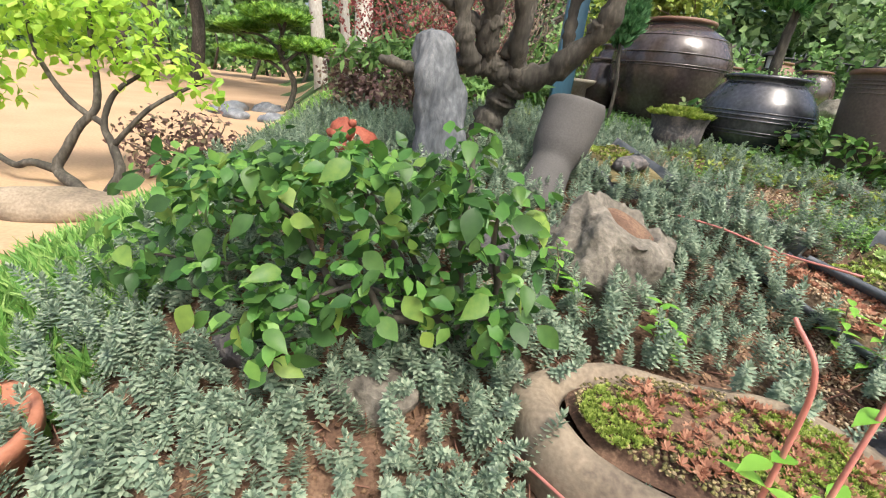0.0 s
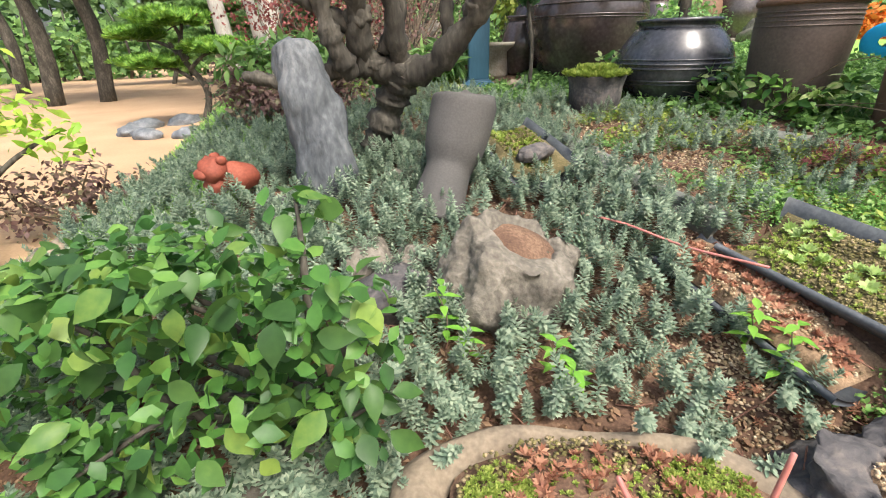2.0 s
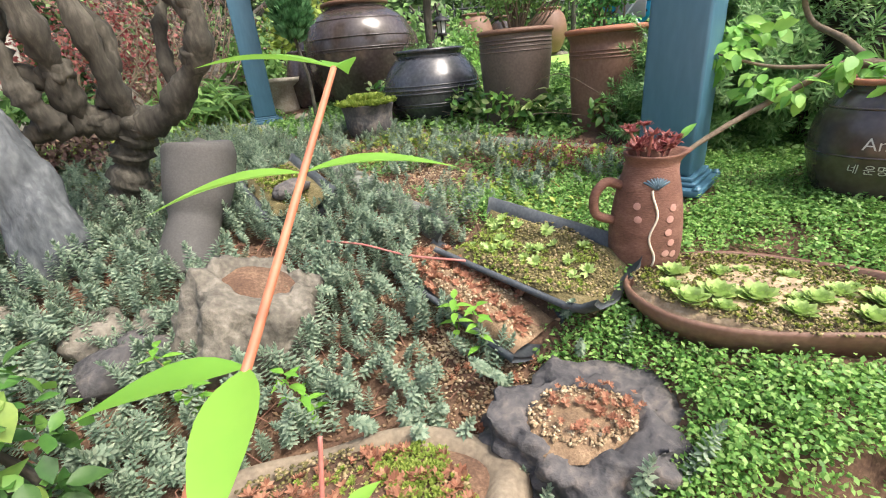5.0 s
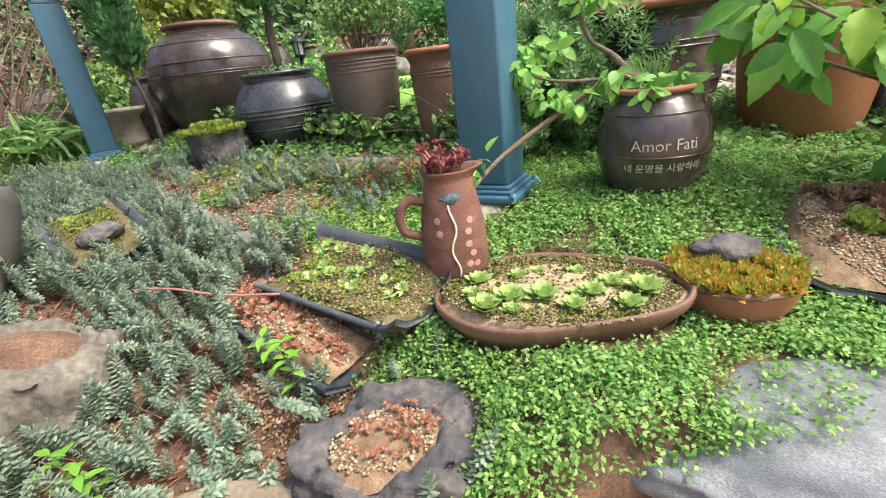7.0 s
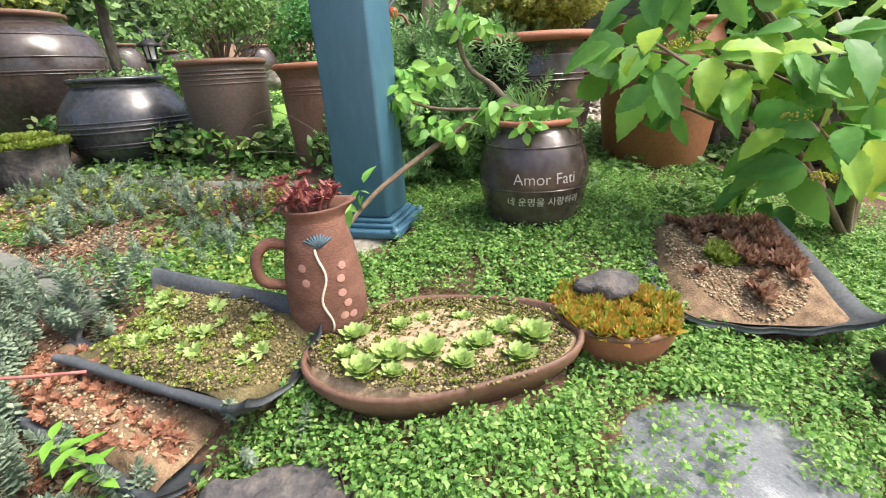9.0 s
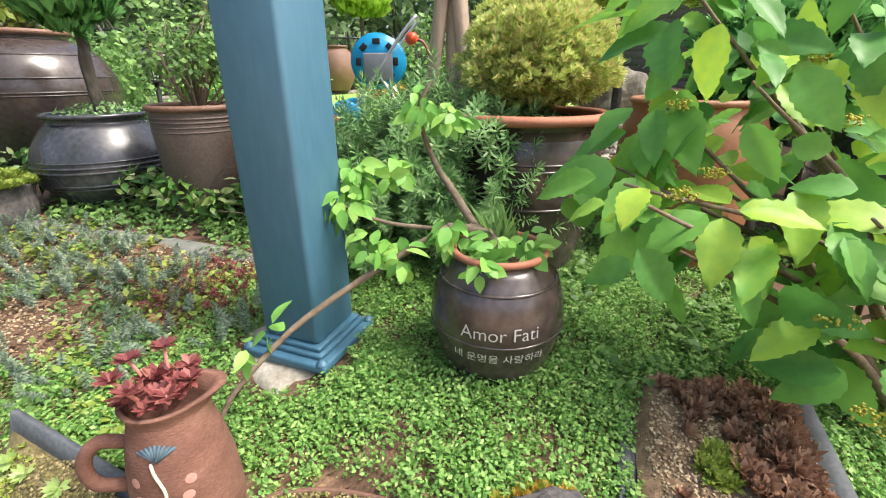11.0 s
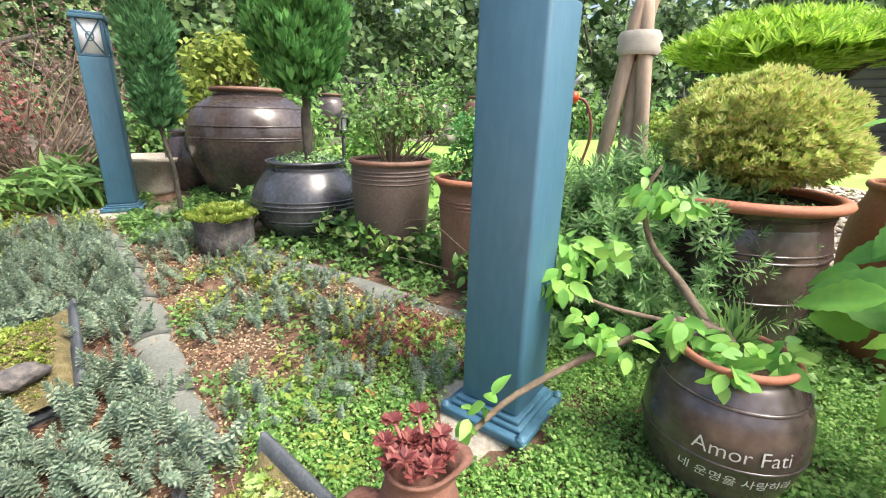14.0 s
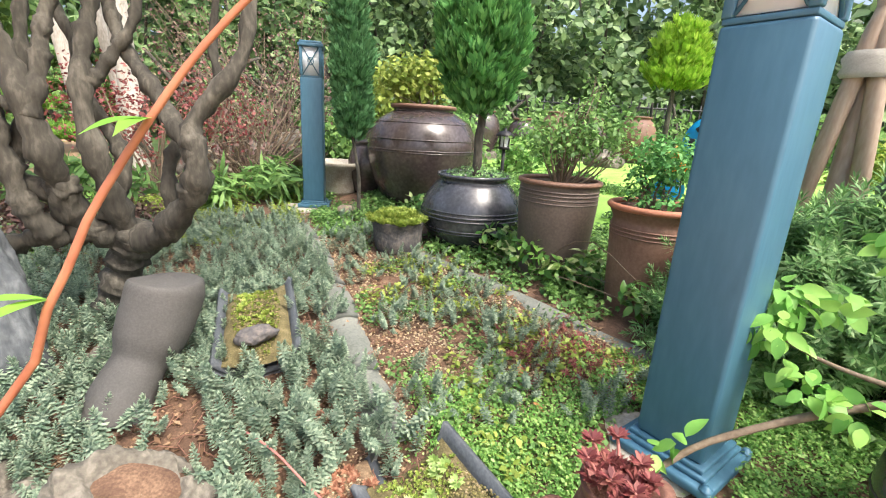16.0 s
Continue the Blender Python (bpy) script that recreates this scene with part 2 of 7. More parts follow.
L_VARIEG = leafy("variegated_leaf", [(0.03, 0.1, 0.02), (0.08, 0.2, 0.04), (0.17, 0.3, 0.06), (0.55, 0.6, 0.3)], 0.4, 0.3)
L_YELLOWFL = leafy("yellow_flower_head", [(0.4, 0.42, 0.06), (0.6, 0.55, 0.12)], 0.7, 0.3)
L_ORANGEFL = leafy("orange_flower", [(0.7, 0.18, 0.03), (0.8, 0.32, 0.06)], 0.6, 0.3)
L_PINE = leafy("pine_needle", [(0.08, 0.2, 0.03), (0.16, 0.33, 0.05), (0.3, 0.5, 0.07)], 0.5, 0.35)

# ---- mesh helpers ----
RNG = np.random.default_rng(7)


def mesh_data(name, v, f, mat, smooth=False):
    """A mesh from arrays: v (n, 3); f (m, 3) or (m, 4), or a list of such arrays."""
    fs = f if isinstance(f, list) else [f]
    me = bpy.data.meshes.new(name)
    v = np.asarray(v, dtype=np.float32)
    me.vertices.add(len(v))
    me.vertices.foreach_set("co", v.ravel())
    fs = [np.asarray(q, dtype=np.int32) for q in fs if len(q)]
    me.loops.add(sum(q.size for q in fs))
    me.loops.foreach_set("vertex_index", np.concatenate([q.ravel() for q in fs]))
    sizes = np.concatenate([np.full(len(q), q.shape[1], dtype=np.int32) for q in fs])
    me.polygons.add(len(sizes))
    me.polygons.foreach_set("loop_start", np.concatenate([[0], np.cumsum(sizes)[:-1]]).astype(np.int32))
    me.update(calc_edges=True)
    if smooth:
        me.polygons.foreach_set("use_smooth", np.ones(len(sizes), dtype=bool))
    for m in mat if isinstance(mat, (list, tuple)) else [mat]:
        me.materials.append(m)
    return me


def thing(name, at_place, label, category, group="", kind="", turn=0.0, size=1.0):
    e = new(name)
    e.matrix_world = pose(*at_place, 0, 0, turn) @ Matrix.Scale(size, 4)
    e.empty_display_size = 0.05
    return tagged(e, label, category, group, kind)


def part(name, vf, mat, parent=None, label="", smooth=True):
    ob = new(name, mesh_data(name, vf[0], vf[1], mat, smooth))
    if parent:
        ob.parent = parent
    return tagged(ob, label)


def join(*pieces):
    """Joins (v, f) pairs of quads or triangles into one pair; triangles become quads' own list."""
    vs, quads, tris, k = [], [], [], 0
    for v, f in pieces:
        v = np.asarray(v, dtype=float)
        for q in f if isinstance(f, list) else [f]:
            q = np.asarray(q)
            if len(q):
                (quads if q.shape[1] == 4 else tris).append(q + k)
        vs.append(v)
        k += len(v)
    out = [np.concatenate(q) for q in (quads, tris) if q]
    return np.concatenate(vs), out


def moved(vf, m):
    v = np.asarray(vf[0], dtype=float)
    a = np.array(m)
    return v @ a[:3, :3].T + a[:3, 3], vf[1]


def tube(points, radii, n=8, cap=True, wob=0.0, seed=0):
    """A swept round bar along points with its radius at each."""
    p = np.asarray(points, dtype=float)
    r = np.broadcast_to(np.asarray(radii, dtype=float), (len(p),))
    d = np.gradient(p, axis=0)
    d /= np.linalg.norm(d, axis=1)[:, None] + 1e-9
    ref = np.array([0.0, 0.0, 1.0]) if abs(d[0][2]) < 0.9 else np.array([1.0, 0.0, 0.0])
    rng = np.random.default_rng(seed)
    rings = []
    u = np.cross(d[0], ref)
    for i in range(len(p)):
        u = u - d[i] * (u @ d[i])
        u /= np.linalg.norm(u) + 1e-9
        w = np.cross(d[i], u)
        a = np.arange(n) * 2 * math.pi / n
        rr = r[i] * (1 + wob * rng.standard_normal(n))
        rings.append(p[i] + rr[:, None] * (np.cos(a)[:, None] * u + np.sin(a)[:, None] * w))
    v = np.concatenate(rings)
    i, j = np.meshgrid(np.arange(len(p) - 1), np.arange(n), indexing="ij")
    a, b = i * n + j, i * n + (j + 1) % n
    f = np.stack([a, b, b + n, a + n], -1).reshape(-1, 4)
    if not cap:
        return v, f
    k = len(v)
    v = np.concatenate([v, p[:1] - d[:1] * r[0] * 0.3, p[-1:] + d[-1:] * r[-1] * 0.6])
    q = np.arange(n)
    t1 = np.stack([np.full(n, k), (q + 1) % n, q], -1)
    e = k - n
    t2 = np.stack([np.full(n, k + 1), e + q, e + (q + 1) % n], -1)
    return v, [f, np.concatenate([t1, t2])]


def spline(points, n=24):
    """A smooth line through points (Catmull-Rom)."""
    p = np.asarray(points, dtype=float)
    p = np.concatenate([2 * p[:1] - p[1:2], p, 2 * p[-1:] - p[-2:-1]])
    out = []
    for s in np.linspace(0, len(p) - 3 - 1e-6, n):
        i, t = int(s), s - int(s)
        a, b, c, d = p[i:i + 4]
        out.append(0.5 * (2 * b + (c - a) * t + (2 * a - 5 * b + 4 * c - d) * t * t + (3 * b - a - 3 * c + d) * t ** 3))
    return np.array(out)


def lathe(profile, n=40, wob=0.0, seed=0, smooth_n=0):
    """A turned body from (radius, height) pairs; a closed profile leaves no hole."""
    pr = np.asarray(profile, dtype=float)
    if smooth_n:
        pr = spline(np.c_[pr, np.zeros(len(pr))], smooth_n)[:, :2]
        pr[:, 0] = np.maximum(pr[:, 0], 0.0005)
    a = np.arange(n) * 2 * math.pi / n
    rng = np.random.default_rng(seed)
    ph = rng.uniform(0, 6.28, 4)
    f = 1 + wob * (np.sin(2 * a + ph[0]) + 0.6 * np.sin(3 * a + ph[1]) + 0.3 * np.sin(5 * a + ph[2]))
    v = np.stack([pr[:, :1] * (np.cos(a) * f), pr[:, :1] * (np.sin(a) * f), np.broadcast_to(pr[:, 1:], (len(pr), n))], -1).reshape(-1, 3)
    i, j = np.meshgrid(np.arange(len(pr) - 1), np.arange(n), indexing="ij")
    x, y = i * n + j, i * n + (j + 1) % n
    return v, np.stack([x, y, y + n, x + n], -1).reshape(-1, 4)


def box(x0, x1, y0, y1, z0, z1, bevel=0.004):
    bm = bmesh.new()
    bmesh.ops.create_cube(bm, size=1, matrix=Matrix.Translation(((x0 + x1) / 2, (y0 + y1) / 2, (z0 + z1) / 2)) @ Matrix.Diagonal((x1 - x0, y1 - y0, z1 - z0, 1)))
    if bevel:
        bmesh.ops.bevel(bm, geom=bm.edges[:], offset=bevel, segments=2, affect="EDGES", profile=0.5)
    return from_bm(bm)


def from_bm(bm):
    bmesh.ops.triangulate(bm, faces=[f for f in bm.faces if len(f.verts) > 4])
    bm.verts.index_update()
    v = np.array([q.co[:] for q in bm.verts])
    quads = [[q.index for q in f.verts] for f in bm.faces if len(f.verts) == 4]
    tris = [[q.index for q in f.verts] for f in bm.faces if len(f.verts) == 3]
    bm.free()
    return v, [np.array(q) for q in (quads, tris) if q]


def boulder(sx, sy, sz, rough=0.25, freq=1.6, seed=0, sub=4, ridge=0.0):
    """A weathered stone: a ball pushed in and out by noise at two scales."""
    bm = bmesh.new()
    bmesh.ops.create_icosphere(bm, subdivisions=sub, radius=1)
    o = Vector((seed * 3.7, seed * 1.3, seed * 5.1))
    for q in bm.verts:
        p = q.co.copy()
        k = 1 + rough * noise.noise(p * freq + o) + rough * 0.45 * noise.noise(p * freq * 2.7 + o) + rough * 0.2 * noise.noise(p * freq * 6 + o)
        if ridge:
            k += ridge * abs(noise.noise(Vector((p.x * 3, p.y * 3, p.z * 1.2)) + o))
        q.co = Vector((p.x * sx, p.y * sy, p.z * sz)) * k
    return from_bm(bm)


def scatter(template, mats):
    """Copies of a template (v, f) under many 4 x 4 matrices, as one pair."""
    v, f = np.asarray(template[0], dtype=float), np.asarray(template[1])
    m = np.asarray(mats)
    out = np.einsum("nij,vj->nvi", m[:, :3, :3], v) + m[:, None, :3, 3]
    return out.reshape(-1, 3), (f[None] + (np.arange(len(m)) * len(v))[:, None, None]).reshape(-1, f.shape[1])


def frames_of(places, normals, spin, size):
    """Matrices whose z follows normals, turned by spin about it and scaled."""
    z = np.asarray(normals, dtype=float)
    z = z / (np.linalg.norm(z, axis=1)[:, None] + 1e-9)
    ref = np.where(np.abs(z[:, 2:]) > 0.95, [[1.0, 0, 0]], [[0, 0, 1.0]])
    x = np.cross(ref, z)
    x /= np.linalg.norm(x, axis=1)[:, None] + 1e-9
    y = np.cross(z, x)
    c, s = np.cos(spin)[:, None], np.sin(spin)[:, None]
    m = np.zeros((len(z), 4, 4))
    m[:, :3, 0], m[:, :3, 1], m[:, :3, 2] = (x * c + y * s), (y * c - x * s), z
    m[:, :3, :3] *= np.broadcast_to(np.asarray(size, dtype=float), (len(z),))[:, None, None]
    m[:, :3, 3], m[:, 3, 3] = places, 1
    return m


def leaf_shape(length=1.0, width=0.5, fold=0.15, droop=0.2, power=0.8, cols=4):
    """A leaf that starts at the origin and runs along +y, folded on its midrib and drooping, as quads."""
    s = np.linspace(0, 1, cols + 1)
    w = width / 2 * np.sin(math.pi * s ** 0.8) ** power
    w[0] = w[-1] = 0.004 * length
    z = -droop * length * s ** 2
    mid = np.stack([0 * s, s * length, z], -1)
    left = np.stack([-w, s * length, z + fold * w], -1)
    right = np.stack([w, s * length, z + fold * w], -1)
    v = np.stack([left, mid, right], 1).reshape(-1, 3)
    f = []
    for i in range(cols):
        a = i * 3
        f += [[a, a + 1, a + 4, a + 3], [a + 1, a + 2, a + 5, a + 4]]
    return v, np.array(f)


NEEDLE = (np.array([[0, 0, 0], [-0.14, 0.55, 0.03], [0, 1, 0], [0.14, 0.55, 0.03]]), np.array([[0, 3, 2, 1]]))
OVAL = leaf_shape(1, 0.62, 0.2, 0.2, cols=3)
SMALL = (np.array([[0, 0, 0], [-0.3, 0.5, 0.06], [0, 1, -0.08], [0.3, 0.5, 0.06]]), np.array([[0, 3, 2, 1]]))


def smooth_step(a, b, v):
    q = np.clip((v - a) / (b - a), 0, 1)
    return q * q * (3 - 2 * q)


# ---- the lie of the land ----
def front_edge(x):
    """The front line of the raised bed."""
    return np.interp(x, [-3, 0.8, 1.05, 1.3, 1.6, 1.8, 2.2, 3.5], [0.36, 0.38, 0.38, 0.28, 0.0, -0.32, -0.62, -0.9])


def land(x, y):
    x, y = np.asarray(x, dtype=float), np.asarray(y, dtype=float)
    z = np.interp(y, [-1, 0, 0.15, 0.45, 0.65, 1.0, 1.25, 1.5, 2, 3, 4.2], [0.6, 0.715, 0.738, 0.797, 0.815, 0.86, 0.885, 0.902, 0.935, 1.0, 1.08]) + 0.06 * (np.clip(x, -0.4, 4) - 1.2)
    z = z - 0.2 * smooth_step(1.75, 0.45, y) * (1 - smooth_step(0.85, 1.3, x))
    z = z - 0.12 * np.exp(-((x - 1.11) ** 2 / 0.05 + (y - 0.6) ** 2 / 0.035))
    z = z + 0.075 * np.exp(-((x - 2.15) ** 2 + (y - 0.58) ** 2) / 0.09)
    b = -0.45 - 0.28 * np.maximum(0, y - 2.7)
    z = z + (0.5 - z) * smooth_step(b, b - 0.9, x)
    far = smooth_step(0.0, -0.16, y - front_edge(x))
    z = z * (1 - far)
    bump = 0.012 * np.sin(x * 9 + 2 * np.sin(y * 5)) * np.sin(y * 8 + 1.3 * np.sin(x * 7))
    return z + bump * (1 - far) * (x > b)


def ground_z(x, y):
    return float(land(x, y))


def make_ground():
    def line(lo, hi, step, far):
        core = np.arange(lo, hi + 1e-6, step)
        out = [hi]
        d = step
        while out[-1] < far:
            d *= 1.35
            out.append(out[-1] + d)
        left = [lo]
        d = step
        while left[-1] > -far:
            d *= 1.35
            left.append(left[-1] - d)
        return np.concatenate([left[:0:-1], core, out[1:]])
    xs, ys = line(-2.6, 4.4, 0.04, 900), line(-0.7, 5.2, 0.04, 900)
    gx, gy = np.meshgrid(xs, ys, indexing="ij")
    v = np.stack([gx, gy, land(gx, gy)], -1).reshape(-1, 3)
    n = len(ys)
    i, j = np.meshgrid(np.arange(len(xs) - 1), np.arange(n - 1), indexing="ij")
    a = i * n + j
    f = np.stack([a, a + n, a + n + 1, a + 1], -1).reshape(-1, 4)
    ob = part("ground", (v, f), [SOIL, SAND, LAWN, FARGREEN])
    c = v[f].mean(1)
    x, y = c[:, 0], c[:, 1]
    wave = 0.15 * np.sin(y * 3.1) + 0.1 * np.sin(y * 7.3 + x * 2)
    edge = -1.0 - 0.3 * np.maximum(0, y - 2.6) + wave
    m = np.zeros(len(c), dtype=np.int32)
    m[(y > 5.5)] = 3
    m[(x < edge) & (y < 30) & (x > -14)] = 1
    m[(y < front_edge(x) - 0.1)] = 1
    lawn = (x > 2.6) & (y > 2.3 - 0.35 * (x - 2.6)) & (y < 7) & (x < 12) & (y > 1.6)
    m[lawn] = 2
    ob.data.polygons.foreach_set("material_index", m)
    tagged(ob, "sloping garden ground of dark soil, orange sand and lawn", "ground", kind="structure")


make_ground()

# ---- bollard lamps ----
def bollard(place, turn, label, size=1.0):
    b = thing("bollard_lamp", place, label, "garden lamp", "blue bollard lamps", turn=turn, size=size)
    h, w, p = 1.225, 0.08, 0.985
    part("footing", boulder(0.22, 0.18, 0.11, 0.2, 1.4, 17, 4), CONCRETE, b, "pale rough concrete footing with blue paint spills").location = (-0.065, -0.02, -0.092)
    part("base_plate", box(-0.12, 0.12, -0.12, 0.12, 0.0, 0.024, 0.006), BLUE, b, smooth=False)
    part("base_step", join(box(-0.1, 0.1, -0.1, 0.1, 0.024, 0.037), box(-0.09, 0.09, -0.09, 0.09, 0.037, 0.05)), BLUE, b, smooth=False)
    part("post", box(-w, w, -w, w, 0.05, p - 0.012, 0.01), BLUE, b, smooth=False)
    part("post_collar", box(-w + 0.003, w - 0.003, -w + 0.003, w - 0.003, p - 0.012, p, 0.002), BLUE, b, smooth=False)
    for sx in (-1, 1):
        for sy in (-1, 1):
            part("corner_bar", box(sx * 0.069 - 0.011, sx * 0.069 + 0.011, sy * 0.069 - 0.011, sy * 0.069 + 0.011, p, h - 0.035), BLUE, b, smooth=False)
            part("bolt", moved(lathe([(0.0005, 0.012), (0.008, 0.011), (0.009, 0.005), (0.014, 0.004), (0.014, 0.0)], 10), Matrix.Translation((sx * 0.108, sy * 0.108, 0.023))), BLUE, b)
    part("cap", join(box(-0.09, 0.09, -0.09, 0.09, h - 0.04, h - 0.018), box(-0.08, 0.08, -0.08, 0.08, h - 0.018, h)), BLUE, b, smooth=False)
    for k in range(4):
        r = Matrix.Rotation(k * math.pi / 2, 4, "Z")
        pane = part("lamp_pane", moved(box(-0.06, 0.06, -0.068, -0.064, p + 0.004, h - 0.042, 0), r), LAMPGLASS, b, "frosted pale glass pane", smooth=False)
        bars = [tube([(s * 0.058, -0.072, p + 0.006), (-s * 0.058, -0.072, h - 0.044)], 0.004, 6) for s in (-1, 1)]
        part("cross_bars", moved(join(*bars), r), BLUE, pane)
        ring = [(0.02 * math.cos(a), -0.074, (p + h - 0.038) / 2 + 0.026 * math.sin(a)) for a in np.linspace(0, 2 * math.pi, 17)]
        part("ring", moved(tube(ring, 0.003, 6, False), r), BLUE, pane)
    return b


bollard((1.845, 1.03, 0.917), -68, "blue painted bollard lamp on a concrete footing among creepers")
bollard((0.9, 3.685, 1.037), -5, "blue painted bollard lamp on a concrete footing beside a slim conifer", 0.92)


# ---- jars and pots ----
def vessel(name, place, profile, mat, label, category, rim=None, ridges=(), wob=0.006, turn=0.0, seed=0, soil=None, rings_mat=None, n=48):
    """A turned vessel with a hollow mouth, raised ridges, an own rim and soil inside."""
    e = thing(name, place, label, category, turn=turn)
    pr = spline(np.c_[np.array(profile), np.zeros(len(profile))], 40)[:, :2]
    bottom = [(0.0005, pr[0][1]), (pr[0][0] * 0.9, pr[0][1])]
    r, z = pr[-1]
    inner = [(r - 0.014, z), (r - 0.02, z - 0.05), (max(r - 0.03, 0.01), z - 0.1)]
    part("body", lathe(np.concatenate([bottom, pr, inner]), n, wob, seed), mat, e)
    def radius(h):
        return float(np.interp(h, pr[:, 1], pr[:, 0]))
    for h, t in ridges:
        k = radius(h)
        loop = [(k * math.cos(a), k * math.sin(a), h) for a in np.linspace(0, 2 * math.pi, n + 1)]
        a = np.linspace(0, 2 * math.pi, n + 1)
        ph = np.random.default_rng(seed).uniform(0, 6.28, 4)
        f = 1 + wob * (np.sin(2 * a + ph[0]) + 0.6 * np.sin(3 * a + ph[1]) + 0.3 * np.sin(5 * a + ph[2]))
        loop = np.c_[k * f * np.cos(a), k * f * np.sin(a), np.full(n + 1, h)]
        part("ridge", tube(loop, t, 6, False), rings_mat or mat, e)
    if rim:
        t, m = rim
        a = np.linspace(0, 2 * math.pi, n + 1)
        loop = np.c_[(r - 0.004) * np.cos(a), (r - 0.004) * np.sin(a), np.full(n + 1, z)]
        part("rim", tube(loop, t, 8, False), m, e, "worn clay rim")
    if soil:
        part("soil", lathe([(r - 0.016, z - 0.035), (r * 0.7, z - 0.022), (r * 0.35, z - 0.012), (0.0005, z - 0.015)], 32, 0.01, seed), soil, e, "dark potting soil")
    return e


JAR_A = (1.73, 3.82, ground_z(1.73, 3.82) - 0.03)
jar_a = vessel("onggi_jar", JAR_A, [(0.27, 0), (0.325, 0.09), (0.38, 0.22), (0.405, 0.36), (0.395, 0.46), (0.34, 0.57), (0.245, 0.635), (0.215, 0.65), (0.23, 0.68)], ONGGI,
               "large dark brown glazed onggi storage jar used as a planter", "jar", (0.014, CLAYPOT_R), [(0.46, 0.006), (0.39, 0.006), (0.375, 0.005), (0.57, 0.005)], soil=SOIL)
jar_a.scale = (1.08, 1.08, 1.08)
JAR_B = (1.81, 2.71, ground_z(1.81, 2.71) - 0.03)
jar_b = vessel("onggi_jar", JAR_B, [(0.16, 0), (0.21, 0.05), (0.26, 0.13), (0.272, 0.2), (0.255, 0.27), (0.205, 0.345), (0.18, 0.37), (0.192, 0.395)], ONGGI_B,
               "squat blue-black glazed onggi jar with small lug handles", "jar", (0.01, ONGGI_B), [(0.115, 0.005), (0.13, 0.005), (0.185, 0.006), (0.205, 0.006), (0.225, 0.005)], soil=SOIL)
jar_b.scale = (1.08, 1.08, 1.06)
for a in (-76, 104):
    d = radians(a)
    c, s = math.cos(d), math.sin(d)
    lug = [(0.245 * c - k * 0.05 * s, 0.245 * s + k * 0.05 * c, 0.135 + 0.0 * k) if abs(k) == 1 else (0.295 * c - k * 0.04 * s, 0.295 * s + k * 0.04 * c, 0.14) for k in (-1, -0.6, 0, 0.6, 1)]
    part("lug_handle", tube(spline(lug, 12), 0.016, 10), ONGGI_B, jar_b)
POT_C = (2.07, 2.19, ground_z(2.07, 2.19) - 0.03)
pot_c = vessel("clay_planter", POT_C, [(0.15, 0), (0.158, 0.08), (0.17, 0.23), (0.178, 0.35), (0.177, 0.425), (0.182, 0.45)], CLAYPOT,
               "tall straight brown clay planter with combed bands", "planter", (0.012, CLAYPOT_R), [(0.415, 0.004), (0.4, 0.004), (0.383, 0.003), (0.365, 0.003)], soil=SOIL)
pot_c.scale = (1.04, 1.04, 1.06)
POT_D = (2.26, 1.75, ground_z(2.26, 1.75) - 0.03)
pot_d = vessel("clay_planter", POT_D, [(0.13, 0), (0.14, 0.08), (0.152, 0.25), (0.158, 0.36), (0.155, 0.4), (0.17, 0.435), (0.175, 0.45)], CLAYPOT_R,
               "reddish brown clay planter with a chipped terracotta rim", "planter", (0.013, RIMCLAY), [(0.37, 0.004), (0.355, 0.004), (0.34, 0.003)], soil=SOIL)
POT_E = (2.66, 0.93, ground_z(2.66, 0.93) - 0.06)

pot_e = vessel("onggi_jar", POT_E, [(0.15, 0), (0.175, 0.1), (0.205, 0.28), (0.215, 0.42), (0.205, 0.5), (0.2, 0.52), (0.225, 0.565)], ONGGI,
               "tall dark onggi jar with a terracotta rim holding a clipped conifer", "jar", (0.016, RIMCLAY), [(0.42, 0.005), (0.44, 0.004), (0.3, 0.005)], soil=SOIL)
pot_e.scale = (1.14, 1.14, 1.0)
JAR_F = (3.15, 0.55, ground_z(3.15, 0.55) - 0.01)
vessel("clay_jar", JAR_F, [(0.2, 0), (0.22, 0.1), (0.24, 0.3), (0.235, 0.45), (0.21, 0.53), (0.215, 0.56)], OCHRE,
       "ochre brown glazed clay jar half hidden behind leaves", "jar", (0.012, OCHRE), soil=SOIL)
JAR_G = (3.75, -0.05, ground_z(3.75, -0.05) - 0.01)
vessel("onggi_jar", JAR_G, [(0.2, 0), (0.25, 0.12), (0.29, 0.3), (0.28, 0.42), (0.24, 0.5), (0.25, 0.54)], ONGGI_B,
       "black glazed jar planted with a yellow-green shrub", "jar", (0.012, ONGGI_B), [(0.4, 0.005), (0.35, 0.005)], soil=SOIL)
AMOR = (2.112, 0.63, 0.938)
AMOR_PROFILE = [(0.11, -0.03), (0.132, 0.02), (0.151, 0.09), (0.153, 0.14), (0.142, 0.195), (0.114, 0.24), (0.102, 0.255), (0.108, 0.272)]
amor = vessel("onggi_pot", AMOR, AMOR_PROFILE, ONGGI, "small dark glazed onggi pot lettered in white, planted with a quince", "pot", (0.008, RIMCLAY),
              [(0.215, 0.004), (0.105, 0.003)], soil=SOIL)


